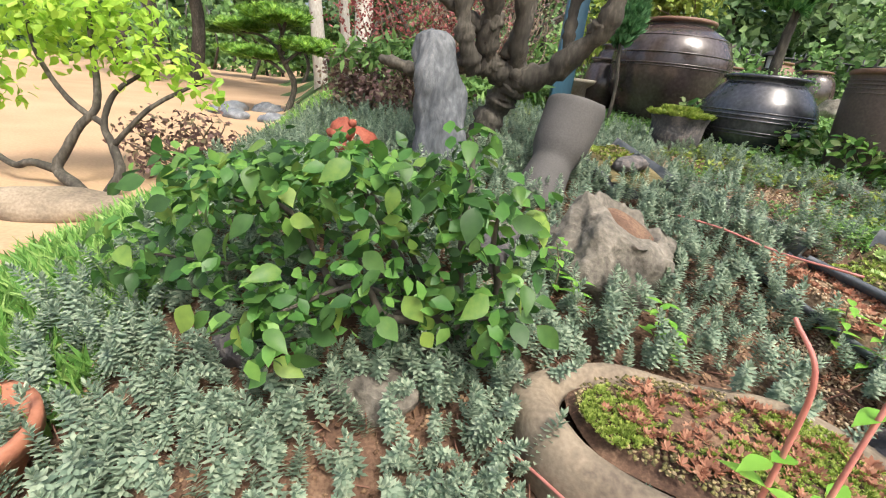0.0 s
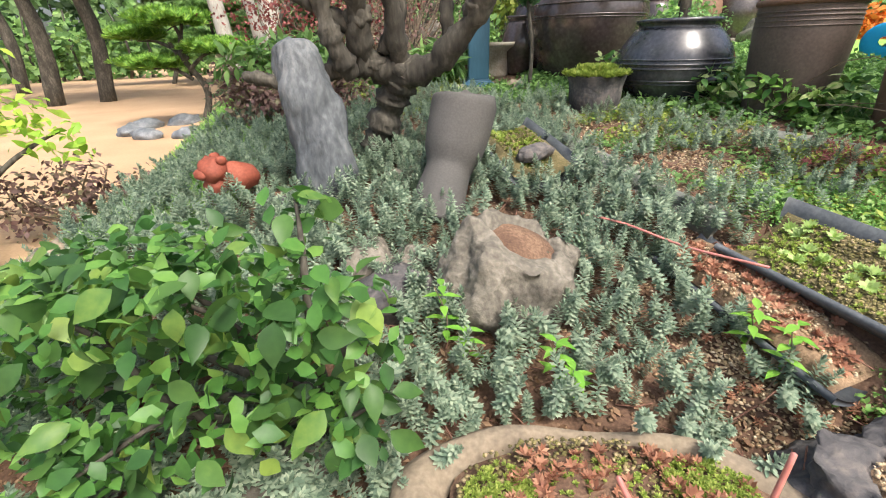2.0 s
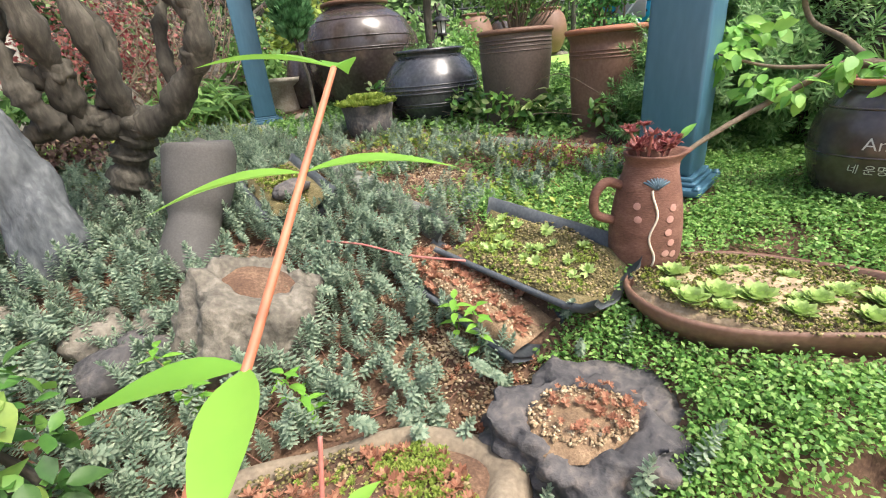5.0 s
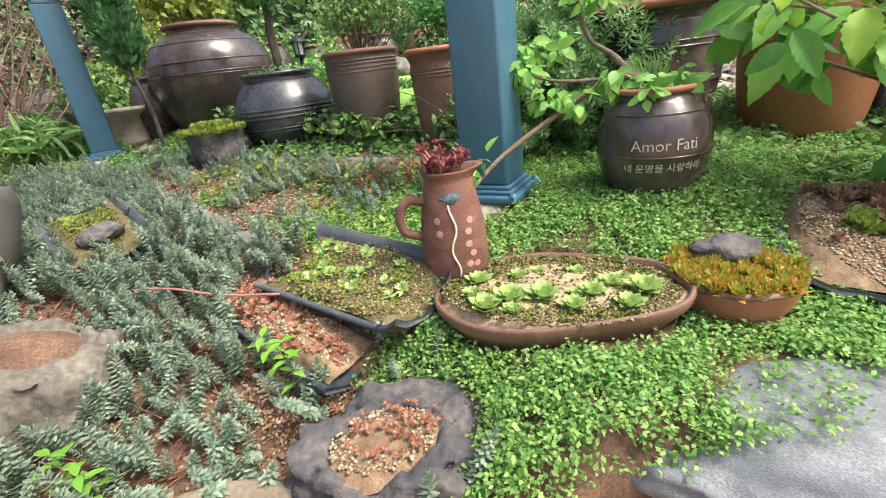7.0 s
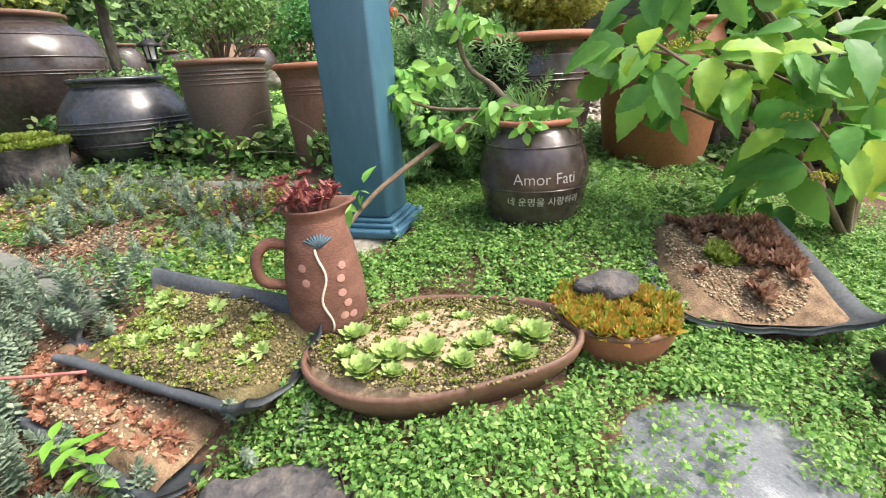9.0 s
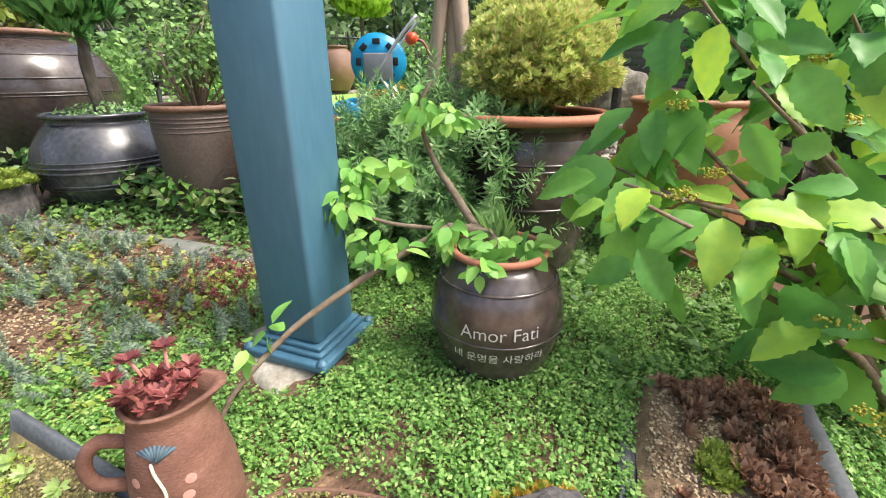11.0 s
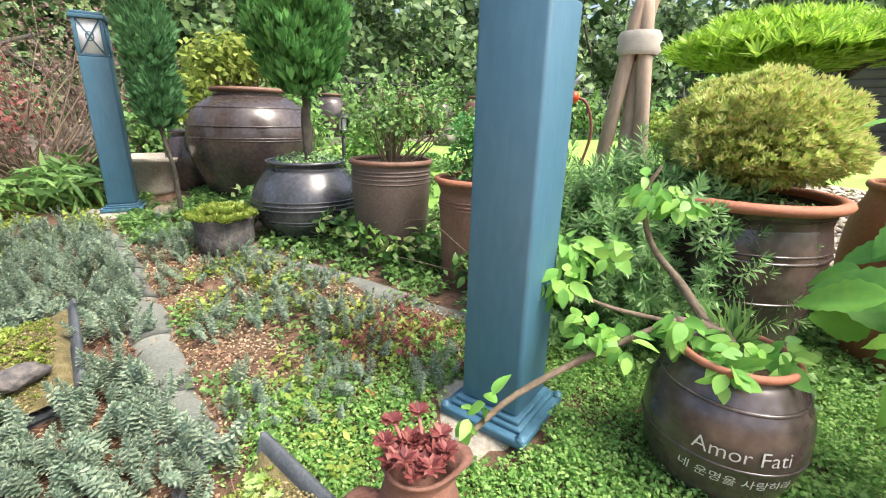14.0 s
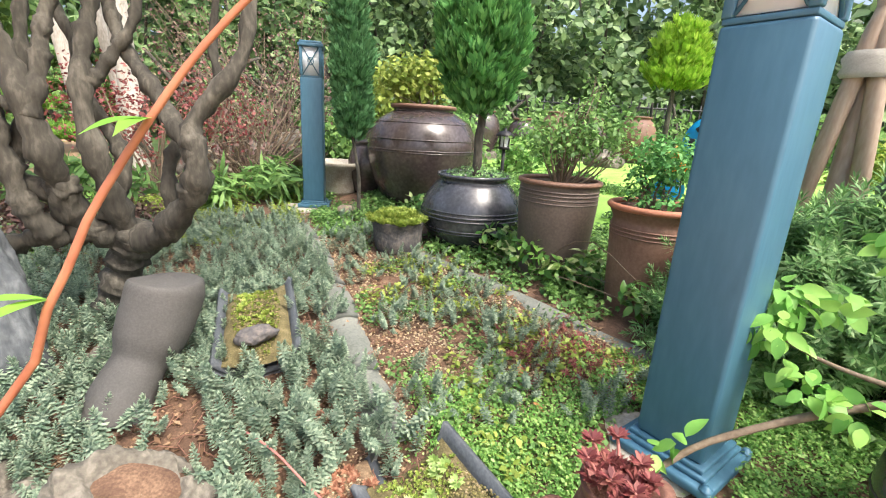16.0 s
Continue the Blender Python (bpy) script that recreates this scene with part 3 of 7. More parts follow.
def lettering(words, parent, profile, angle, height, size, name, thin=0.0):
    """Raised chalk-white words bent round a turned pot."""
    cu = bpy.data.curves.new("letters", "FONT")
    cu.body, cu.size, cu.align_x, cu.offset = words, size, "CENTER", thin
    tmp = bpy.data.objects.new("letters", cu)
    me = bpy.data.meshes.new_from_object(tmp)
    bpy.data.objects.remove(tmp)
    pr = spline(np.c_[np.array(profile), np.zeros(len(profile))], 60)[:, :2]
    for q in me.vertices:
        z = height + q.co.y
        r = float(np.interp(z, pr[:, 1], pr[:, 0])) + 0.0025
        a = radians(angle) + q.co.x / r
        q.co = (r * math.cos(a), r * math.sin(a), z)
    me.materials.append(WHITE)
    ob = new(name, me)
    ob.parent = parent
    tagged(ob, "hand-lettered white words")


lettering("Amor Fati", amor, AMOR_PROFILE, -141, 0.125, 0.042, "lettering", -0.0003)
lettering("네 운명을 사랑하라", amor, AMOR_PROFILE, -141, 0.068, 0.026, "lettering")


# ---- stones and figures of the bed ----
def stone(name, place, vf, mat, label, category="rock", turn=0.0):
    e = thing(name, place, label, category, turn=turn)
    part("stone_body", vf, mat, e)
    return e


def slate_monolith():
    pts = spline([(0.03, 0.0, -0.06), (0.025, 0.0, 0.1), (0.005, 0.03, 0.25), (-0.03, 0.06, 0.4), (-0.05, 0.08, 0.49), (-0.055, 0.085, 0.515)], 40)
    v, f = tube(pts, np.interp(np.linspace(0, 1, 40), [0, 0.15, 0.5, 0.8, 0.93, 1], [0.095, 0.098, 0.085, 0.066, 0.05, 0.02]), 40)
    out = []
    for p in v:
        q = Vector(p)
        k = 0.022 * noise.noise(Vector((q.x * 22, q.y * 22, q.z * 7))) + 0.012 * noise.noise(Vector((q.x * 60, q.y * 60, q.z * 22))) + 0.012 * abs(noise.noise(Vector((q.x * 30, q.y * 30, q.z * 10 + 5))))
        i = min(range(0, 40, 3), key=lambda n: abs(pts[n][2] - q.z))
        d = Vector((q.x - pts[i][0], (q.y - pts[i][1]), 0))
        d.normalize()
        q += d * k
        q.y = (q.y - pts[i][1]) * 0.75 + pts[i][1]
        out.append(q[:])
    return np.array(out), f


stone("standing_stone", (0.035, 1.73, 0.835), slate_monolith(), SLATE, "tall upright grey slate stone with ribbed weathered sides", "standing stone")
HOLE = (0.53, 1.135, 0.71)


def hollow_stone():
    v, f = boulder(0.138, 0.112, 0.18, 0.26, 1.7, 4, 5, 0.1)
    out = []
    for p in v:
        x, y, z = p
        z = min(z, 0.135 - 0.32 * x + 0.45 * y + 0.02 * noise.noise(Vector((x * 30, y * 30, 1))))
        d = math.hypot((x - 0.03) / 0.075, (y + 0.0) / 0.06)
        if z > 0.06 and d < 1:
            z -= 0.05 * (1 - d * d)
        if z > 0.02:
            y += 0.0
        out.append((x, y, max(z, -0.06)))
    return np.array(out), f


hs = stone("planting_stone", (0.561, 1.165, 0.762), hollow_stone(), ROCK, "rough grey-brown weathered stone with a planting hollow", "rock", 12)
hs.scale = (1.22, 1.22, 1.15)
part("hollow_fill", moved(lathe([(0.085, 0.0), (0.06, 0.014), (0.03, 0.02), (0.0005, 0.018)], 24, 0.05, 2), Matrix.Translation((0.03, -0.005, 0.094)) @ Matrix.Rotation(0.42, 4, "X") @ Matrix.Rotation(0.36, 4, "Y")), SOIL, hs, "coarse brown grit")
for x, y, s, sd, m in [(0.27, 1.2, 0.09, 1, LAVA), (0.2, 1.33, 0.07, 2, ROCK), (-0.09, 1.62, 0.075, 3, LAVA), (0.33, 1.3, 0.05, 5, ROCK), (0.3, 1.78, 0.06, 6, ROCK),
                       (-0.02, 1.5, 0.06, 7, ROCK), (-0.31, 0.85, 0.055, 8, LAVA), (0.0, 0.75, 0.07, 9, ROCK), (0.12, 0.86, 0.06, 10, ROCK),
                       (-0.75, 1.55, 0.09, 12, BEIGE), (-0.95, 1.75, 0.08, 13, ROCK), (-0.6, 1.25, 0.05, 14, BEIGE), (1.12, 3.42, 0.07, 15, BEIGE)]:
    stone("garden_rock", (x, y, ground_z(x, y) + s * 0.15), boulder(s * 1.25, s, s * 0.85, 0.35, 1.8, sd, 3, 0.1), m, "small rough weathered rock half sunk in the planting", turn=sd * 40)
stone("granite_slab", (1.62, 0.07, 0.675), boulder(0.3, 0.2, 0.1, 0.2, 1.2, 21, 5), GRANITE, "pale grey streaked granite slab partly overgrown by creepers", "rock", -37)
stone("edging_log_stone", (-1.45, 1.7, ground_z(-1.45, 1.7) + 0.03), boulder(0.3, 0.11, 0.08, 0.15, 1.2, 22, 4), BEIGE, "long rounded sandy-coloured edging stone by the sand path", "rock", 15)


def moss_stone():
    """A flat beige trough stone with a rounded lip, filled with moss and red stonecrop."""
    e = thing("trough_stone", (0.6, 0.625, 0.635), "flat beige trough stone planted with moss and red stonecrop", "planting stone", turn=-14)
    a = np.arange(48) * 2 * math.pi / 48
    ph = 0.05 * np.sin(2 * a + 1) + 0.04 * np.sin(3 * a) + 0.02 * np.sin(7 * a)
    rx, ry = 0.34 * (1 + ph), 0.2 * (1 + ph)
    rings = []
    for k, z in [(0.9, -0.14), (1.0, -0.06), (1.0, 0.0), (0.97, 0.035), (0.9, 0.05), (0.82, 0.048), (0.76, 0.03), (0.72, 0.015)]:
        rings.append(np.c_[rx * k * np.cos(a), ry * k * np.sin(a), z + 0.006 * np.sin(5 * a + 3 * k)])
    v = np.concatenate(rings)
    i, j = np.meshgrid(np.arange(7), np.arange(48), indexing="ij")
    p, q = i * 48 + j, i * 48 + (j + 1) % 48
    part("stone_body", (v, np.stack([p, q, q + 48, p + 48], -1).reshape(-1, 4)), BEIGE, e)
    bed = []
    for k, z in [(0.8, 0.03), (0.65, 0.045), (0.45, 0.055), (0.2, 0.06), (0.01, 0.06)]:
        bed.append(np.c_[0.02 + rx * k * 0.95 * np.cos(a), ry * k * np.sin(a), z + 0.008 * np.sin(3 * a + 9 * k) * np.sin(4 * k + a)])
    v = np.concatenate(bed)
    i, j = np.meshgrid(np.arange(4), np.arange(48), indexing="ij")
    p, q = i * 48 + j, i * 48 + (j + 1) % 48
    part("planting_soil", (v, np.stack([p, q, q + 48, p + 48], -1).reshape(-1, 4)), SOIL, e, "reddish gritty soil")
    return e


trough = moss_stone()


def lava_planter():
    e = thing("lava_planter", (1.09, 0.56, 0.655), "rough dark lava stone planter filled with gravel", "planting stone", turn=-25)
    v, f = boulder(0.19, 0.15, 0.12, 0.35, 1.9, 31, 5, 0.2)
    out = []
    for x, y, z in v:
        d = math.hypot((x + 0.02) / 0.11, (y + 0.01) / 0.085)
        z = min(z, 0.085 + 0.015 * noise.noise(Vector((x * 40, y * 40, 3))))
        if d < 1 and z > 0:
            z -= 0.05 * (1 - d ** 4)
        out.append((x, y, z))
    part("stone_body", (np.array(out), f), LAVA, e)
    part("planting_soil", moved(lathe([(0.115, 0.06), (0.09, 0.075), (0.05, 0.082), (0.0005, 0.084)], 28, 0.08, 3), Matrix.Translation((-0.02, -0.01, 0)) @ Matrix.Diagonal((1, 0.8, 1, 1))), GRITSOIL, e, "sandy grit")
    return e


lava = lava_planter()


def lying_bottle():
    """A grey earthenware bottle with a waist, leaning on its neck."""
    axis = [(0.0, 0.0, 0.0), (0.015, 0.025, 0.06), (0.045, 0.075, 0.125), (0.07, 0.11, 0.19), (0.095, 0.14, 0.265), (0.114, 0.164, 0.335), (0.117, 0.168, 0.358)]
    v, f = tube(spline(axis, 36), np.interp(np.linspace(0, 1, 36), [0, 0.1, 0.28, 0.36, 0.48, 0.6, 0.8, 0.92, 0.97, 1], [0.09, 0.086, 0.076, 0.073, 0.094, 0.102, 0.106, 0.094, 0.07, 0.02]), 32)
    return v, f


e = thing("earthenware_bottle", (0.41, 1.53, 0.825), "dark grey waisted earthenware bottle standing upside down in stonecrop", "bottle")
part("bottle_body", lying_bottle(), BOTTLE, e)


def tiger():
    """A small squat terracotta animal figure, one plain mesh."""
    ps = [moved(boulder(0.085, 0.062, 0.058, 0.14, 1.7, 41, 3, 0.12), Matrix.Translation((0.03, 0, 0.05)) @ Matrix.Rotation(0.15, 4, "Y")),
          moved(boulder(0.052, 0.058, 0.05, 0.2, 2.4, 42, 3, 0.2), Matrix.Translation((-0.045, 0, 0.088))),
          moved(boulder(0.03, 0.04, 0.022, 0.2, 2, 43, 3), Matrix.Translation((-0.085, 0, 0.08))),
          moved(boulder(0.04, 0.055, 0.04, 0.15, 2, 45, 3), Matrix.Translation((-0.05, 0, 0.03)))]
    for sy in (-1, 1):
        ps.append(moved(boulder(0.02, 0.014, 0.018, 0.2, 2, 44, 2), Matrix.Translation((-0.02, sy * 0.042, 0.128))))
    return join(*ps)


t = part("terracotta_figure", tiger(), TERRA)
t.matrix_world = pose(-0.28, 1.74, 0.89, 0, 0, 35) @ Matrix.Scale(0.88, 4)
tagged(t, "small reddish terracotta animal figure crouching in stonecrop", "figurine")


# ---- roof tiles used as trays and edging ----
def trough_tile(length, width, rise, thick=0.014, n=16, flare=0.0, end_lip=0.0):
    """A curved clay roof tile, hollow side up, along +y."""
    a = np.linspace(-1, 1, n)
    prof = np.c_[a * width / 2, rise * np.abs(a) ** 2.6]
    nrm = np.c_[-np.gradient(prof[:, 1]), np.gradient(prof[:, 0])]
    nrm /= np.linalg.norm(nrm, axis=1)[:, None]
    low = prof - nrm * thick
    ring = np.concatenate([prof, low[::-1]])
    m = len(ring)
    ys = np.linspace(0, length, 14)
    rows = []
    for y in ys:
        s = y / length
        r = ring.copy()
        r[:, 0] *= 1 + flare * (s - 0.5)
        z = r[:, 1] + end_lip * max(0, 1 - s * 6) ** 2
        rows.append(np.c_[r[:, 0], np.full(m, y) + 0.004 * np.sin(7 * r[:, 0] * 9), z])
    v = np.concatenate(rows)
    i, j = np.meshgrid(np.arange(len(ys) - 1), np.arange(m), indexing="ij")
    p, q = i * m + j, i * m + (j + 1) % m
    f = np.stack([p, q, q + m, p + m], -1).reshape(-1, 4)
    caps = []
    for base, flip in ((0, False), ((len(ys) - 1) * m, True)):
        for k in range(n - 1):
            c = [base + k, base + k + 1, base + m - 2 - k, base + m - 1 - k]
            caps.append(c[::-1] if flip else c)
    return v, np.concatenate([f, np.array(caps)])


SURFACE = {}


def tile_tray(place, turn, tilt, length, width, rise, label, fill_mat, mat=TILE, fill_z=0.03, flare=0.0, end_lip=0.0, lean=0.0):
    e = new("roof_tile_tray")
    e.matrix_world = pose(*place, tilt, lean, turn)
    tagged(e, label, "roof tile planter", "roof tile planters")
    part("tile", trough_tile(length, width, rise, 0.014, 18, flare, end_lip), mat, e)
    nx, ny = 16, 20
    xs, ys = np.linspace(-1, 1, nx), np.linspace(0.03, 0.97, ny)
    gx, gy = np.meshgrid(xs, ys, indexing="ij")
    def height(px, py):
        """The soil's surface over the tile, px from -1 to 1 and py from 0 to 1."""
        mound = np.sin(math.pi * np.clip(py, 0.001, 0.999)) ** 0.45
        return rise * np.abs(px * 0.84) ** 2.6 + 0.003 + (fill_z + 0.03) * mound * (1 - np.clip(np.abs(px), 0, 1) ** 5) + 0.006 * np.sin(9 * px + 5 * py) * np.sin(13 * py) * mound
    half = width / 2 * 0.84 * (1 + flare * (gy - 0.5))
    z = height(gx, gy)
    SURFACE[e.name] = lambda a, b: height(a / (width / 2 * 0.84), b / length)
    v = np.stack([gx * half, gy * length, z], -1).reshape(-1, 3)
    i, j = np.meshgrid(np.arange(nx - 1), np.arange(ny - 1), indexing="ij")
    a = i * ny + j
    part("planting_soil", (v, np.stack([a, a + ny, a + ny + 1, a + 1], -1).reshape(-1, 4)), fill_mat, e, "gritty soil with moss")
    return e


tray_a = tile_tray((1.335, 0.725, 0.795), 18, 6, 0.47, 0.25, 0.085, "dark grey curved roof tile planted with moss and stonecrop", TRAYSOIL, fill_z=0.03, end_lip=0.05, lean=-17)
tray_b = tile_tray((0.785, 1.6, 0.885), 7, 8.5, 0.48, 0.25, 0.075, "weathered dark roof tile tray of yellow-green stonecrop", TRAYSOIL, fill_z=0.035, lean=-6)
tray_c = tile_tray((1.975, 0.02, 0.785), -65, 8, 0.5, 0.4, 0.05, "broken dark roof tile planted with brown stonecrop", GRITSOIL, fill_z=0.04, end_lip=0.03)
tray_d = tile_tray((1.13, 0.765, 0.728), 12.5, 10, 0.48, 0.17, 0.04, "narrow dark roof tile planted with reddish stonecrop", GRITSOIL, fill_z=0.03, lean=-9)


def ridge_tile(length, r0, r1, thick=0.012, n=14):
    a = np.linspace(0, math.pi, n)
    ys = np.linspace(0, length, 8)
    rows = []
    for y in ys:
        r = r0 + (r1 - r0) * y / length
        o = np.c_[r * np.cos(a), np.full(n, y), r * 0.62 * np.sin(a)]
        k = np.c_[(r - thick) * np.cos(a[::-1]), np.full(n, y), (r - thick) * 0.62 * np.sin(a[::-1])]
        rows.append(np.concatenate([o, k]))
    m = 2 * n
    v = np.concatenate(rows)
    i, j = np.meshgrid(np.arange(len(ys) - 1), np.arange(m), indexing="ij")
    p, q = i * m + j, i * m + (j + 1) % m
    f = np.stack([q, p, p + m, q + m], -1).reshape(-1, 4)
    caps = []
    for base, flip in ((0, True), ((len(ys) - 1) * m, False)):
        for k in range(n - 1):
            c = [base + k, base + k + 1, base + m - 2 - k, base + m - 1 - k]
            caps.append(c[::-1] if flip else c)
    return v, np.concatenate([f, np.array(caps)])


def edging(points, mat, label, r=0.075, lift=0.0):
    line = spline(points, 40)
    seg = np.linalg.norm(np.diff(line[:, :2], axis=0), axis=1)
    run = np.concatenate([[0], np.cumsum(seg)])
    count = max(1, round(run[-1] / 0.33))
    first = None
    for i in range(count):
        s0 = run[-1] * i / count
        p = [np.interp(s0 + d, run, line[:, 0]) for d in (0, run[-1] / count)]
        q = [np.interp(s0 + d, run, line[:, 1]) for d in (0, run[-1] / count)]
        x0, y0, x1, y1 = p[0], q[0], p[1], q[1]
        z0, z1 = ground_z(x0, y0) - 0.024 + lift, ground_z(x1, y1) - 0.024 + lift
        d = math.hypot(x1 - x0, y1 - y0)
        m = pose(x0, y0, z0, math.degrees(math.atan2(z1 - z0, d)), 0, math.degrees(math.atan2(-(x1 - x0), y1 - y0)))
        if first is None:
            first = thing("edging_tile", (0, 0, 0), label, "roof tile", "edging roof tiles")
            part("tile", ridge_tile(run[-1] / count + 0.02, r, r * 0.9), mat, first)
            first.matrix_world = m
        else:
            copy_thing(first, m)


edging([(1.17, 1.22, 0), (1.1, 1.55, 0), (1.06, 1.85, 0), (1.0, 2.3, 0), (0.93, 2.7, 0), (0.82, 3.2, 0)], TILE_OLD, "weathered grey curved roof tile laid as edging in the bed", 0.078)
edging([(2.06, 1.4, 0), (1.93, 1.66, 0), (1.79, 1.98, 0), (1.56, 2.4, 0), (1.46, 2.56, 0)], TILE_OLD, "grey mossy roof tile set as edging before the jars", 0.06)


# ---- jug ----
def jug():
    e = thing("clay_jug", (1.457, 0.785, 0.862), "brown clay jug with painted flower sprig, planted with dark red succulent", "jug", turn=0)
    pr = spline(np.c_[np.array([(0.078, 0), (0.082, 0.03), (0.08, 0.1), (0.07, 0.17), (0.058, 0.22), (0.055, 0.235), (0.062, 0.256)]), np.zeros(7)], 36)[:, :2]
    v, f = lathe(np.concatenate([[(0.0005, 0), (0.06, 0)], pr, [(0.054, 0.256), (0.048, 0.22), (0.04, 0.18), (0.0005, 0.178)]]), 40, 0.004, 3)
    d = np.array([math.cos(radians(-20)), math.sin(radians(-20))])
    w = np.clip((v[:, :2] @ d) / 0.06, 0, 1) ** 4 * smooth_step(0.21, 0.256, v[:, 2])
    v[:, :2] += d * w[:, None] * 0.028
    part("body", (v, f), JUGCLAY, e)
    c, s = math.cos(radians(155)), math.sin(radians(155))
    hp = [(0.064 * c, 0.064 * s, 0.185), (0.1 * c, 0.1 * s, 0.195), (0.125 * c, 0.125 * s, 0.165), (0.12 * c, 0.12 * s, 0.12), (0.078 * c, 0.078 * s, 0.1)]
    part("handle", tube(spline(hp, 18), 0.011, 10), JUGCLAY, e)
    def on(a, z, lift=0.0015):
        r = float(np.interp(z, pr[:, 1], pr[:, 0])) + lift
        return (r * math.cos(radians(a)), r * math.sin(radians(a)), z)
    base = -122
    vine = [on(base - 6 + 5 * math.sin(z * 60), z) for z in np.linspace(0.01, 0.185, 26)]
    part("painted_vine", tube(vine, 0.0026, 6), CREAM, e, "cream painted vine")
    def dab(a, z, r):
        p = [on(a, z, 0.003)] + [on(a + r / 0.075 * 57 * math.cos(k), z + r * math.sin(k), 0.0018) for k in np.arange(9) * 2 * math.pi / 9]
        return np.array(p), np.array([[0, i + 1, (i + 1) % 9 + 1] for i in range(9)])
    for a, z in [(-30, 0.12), (20, 0.12), (18, 0.09), (24, 0.065), (16, 0.04), (30, 0.036), (26, 0.145), (-34, 0.15)]:
        part("painted_petal", dab(base + a, z, 0.0085), PINKPAINT, e, "pink painted petal")
    for k in range(9):
        a = -40 + k * 10
        part("painted_leaf", tube([on(base - 4, 0.19), on(base - 4 + a * 0.6, 0.2 + 0.012 * math.cos(radians(a * 2)))], [0.005, 0.002], 6), BLUEPAINT, e, "dark blue brushed leaf")
    return e


jug()


# ---- bowl of houseleeks, dish of orange stonecrop ----
def oval_bowl():
    e = thing("planting_bowl", (1.52, 0.53, 0.778), "shallow brown oval clay bowl planted with pale green houseleeks", "bowl", turn=-53)
    a = np.arange(56) * 2 * math.pi / 56
    w = 1 + 0.04 * np.sin(2 * a + 0.6) + 0.03 * np.sin(3 * a + 2)
    rings = []
    for k, z in [(0.6, 0), (0.85, 0.02), (0.98, 0.06), (1.0, 0.078), (0.985, 0.088), (0.955, 0.084), (0.93, 0.06)]:
        rings.append(np.c_[0.27 * k * w * np.cos(a), 0.17 * k * w * np.sin(a), z + 0.012 * np.sin(a + 1.2) * (k > 0.8) + 0.004 * np.sin(4 * a)])
    v = np.concatenate(rings)
    i, j = np.meshgrid(np.arange(6), np.arange(56), indexing="ij")
    p, q = i * 56 + j, i * 56 + (j + 1) % 56
    part("bowl_wall", (v, np.stack([p, q, q + 56, p + 56], -1).reshape(-1, 4)), CLAYPOT_R, e)
    rings = []
    for k, z in [(0.96, 0.064), (0.8, 0.078), (0.6, 0.086), (0.3, 0.09), (0.01, 0.09)]:
        rings.append(np.c_[0.27 * k * w * np.cos(a), 0.17 * k * w * np.sin(a), z + 0.012 * np.sin(a + 1.2) * (k > 0.8) + 0.004 * np.sin(5 * a + 9 * k)])
    v = np.concatenate(rings)
    i, j = np.meshgrid(np.arange(4), np.arange(56), indexing="ij")
    p, q = i * 56 + j, i * 56 + (j + 1) % 56
    part("planting_soil", (v, np.stack([p, q, q + 56, p + 56], -1).reshape(-1, 4)), PEBBLE, e, "gravelly soil")
    return e


bowl = oval_bowl()


LEEK_LEAF = mesh_data("leaf", *leaf_shape(1, 0.66, 0.3, -0.22, cols=4), L_SEMP, True)


def houseleek(place, r, turn, seed):
    """A rosette of thick pointed leaves in a spiral."""
    rng = np.random.default_rng(seed)
    e = thing("houseleek", place, "pale green houseleek rosette in gravelly soil", "succulent", "houseleeks in the bowl", turn=turn)
    n = 24
    for k in range(n):
        o = 0.2 + 0.8 * k / n
        m = Matrix.Rotation(k * 2.39996 + rng.normal(0, 0.06), 4, "Z") @ Matrix.Rotation(radians(66 * (1 - o) ** 1.1 + 8), 4, "X") @ Matrix.Scale(r * (0.4 + 0.6 * o), 4)
        ob = new("leaf", LEEK_LEAF)
        ob.parent, ob.matrix_local = e, m


for n, (px, py, r) in enumerate([(1.357, 0.58, 0.048), (1.416, 0.563, 0.052), (1.465, 0.516, 0.052), (1.62, 0.377, 0.052), (1.548, 0.368, 0.04), (1.472, 0.445, 0.04), (1.43, 0.675, 0.042), (1.505, 0.62, 0.034),
                                 (1.6, 0.446, 0.036), (1.541, 0.45, 0.042), (1.384, 0.529, 0.032), (1.55, 0.6, 0.026), (1.375, 0.64, 0.034), (1.515, 0.47, 0.03), (1.64, 0.44, 0.026), (1.6, 0.53, 0.03)]):
    houseleek((px, py, 0.861), r, n * 77, n)
vessel("planting_dish", (1.805, 0.284, 0.792), [(0.1, 0), (0.115, 0.02), (0.125, 0.05), (0.13, 0.075)], RIMCLAY, "round terracotta dish of orange stonecrop with a dark stone", "dish", (0.007, CLAYPOT_R), soil=SOIL)
stone("garden_rock", (1.85, 0.315, 0.89), boulder(0.07, 0.045, 0.032, 0.35, 1.8, 51, 3, 0.1), LAVA, "small dark rock lying among orange stonecrop", turn=-40)


# ---- low dark pot of green stonecrop ----
LOW = (1.37, 2.66, ground_z(1.37, 2.66) - 0.01)
vessel("bark_planter", LOW, [(0.12, 0), (0.135, 0.05), (0.14, 0.12), (0.155, 0.17)], LAVA, "low rough dark planter heaped with green stonecrop", "planter", None, wob=0.03, soil=SOIL)


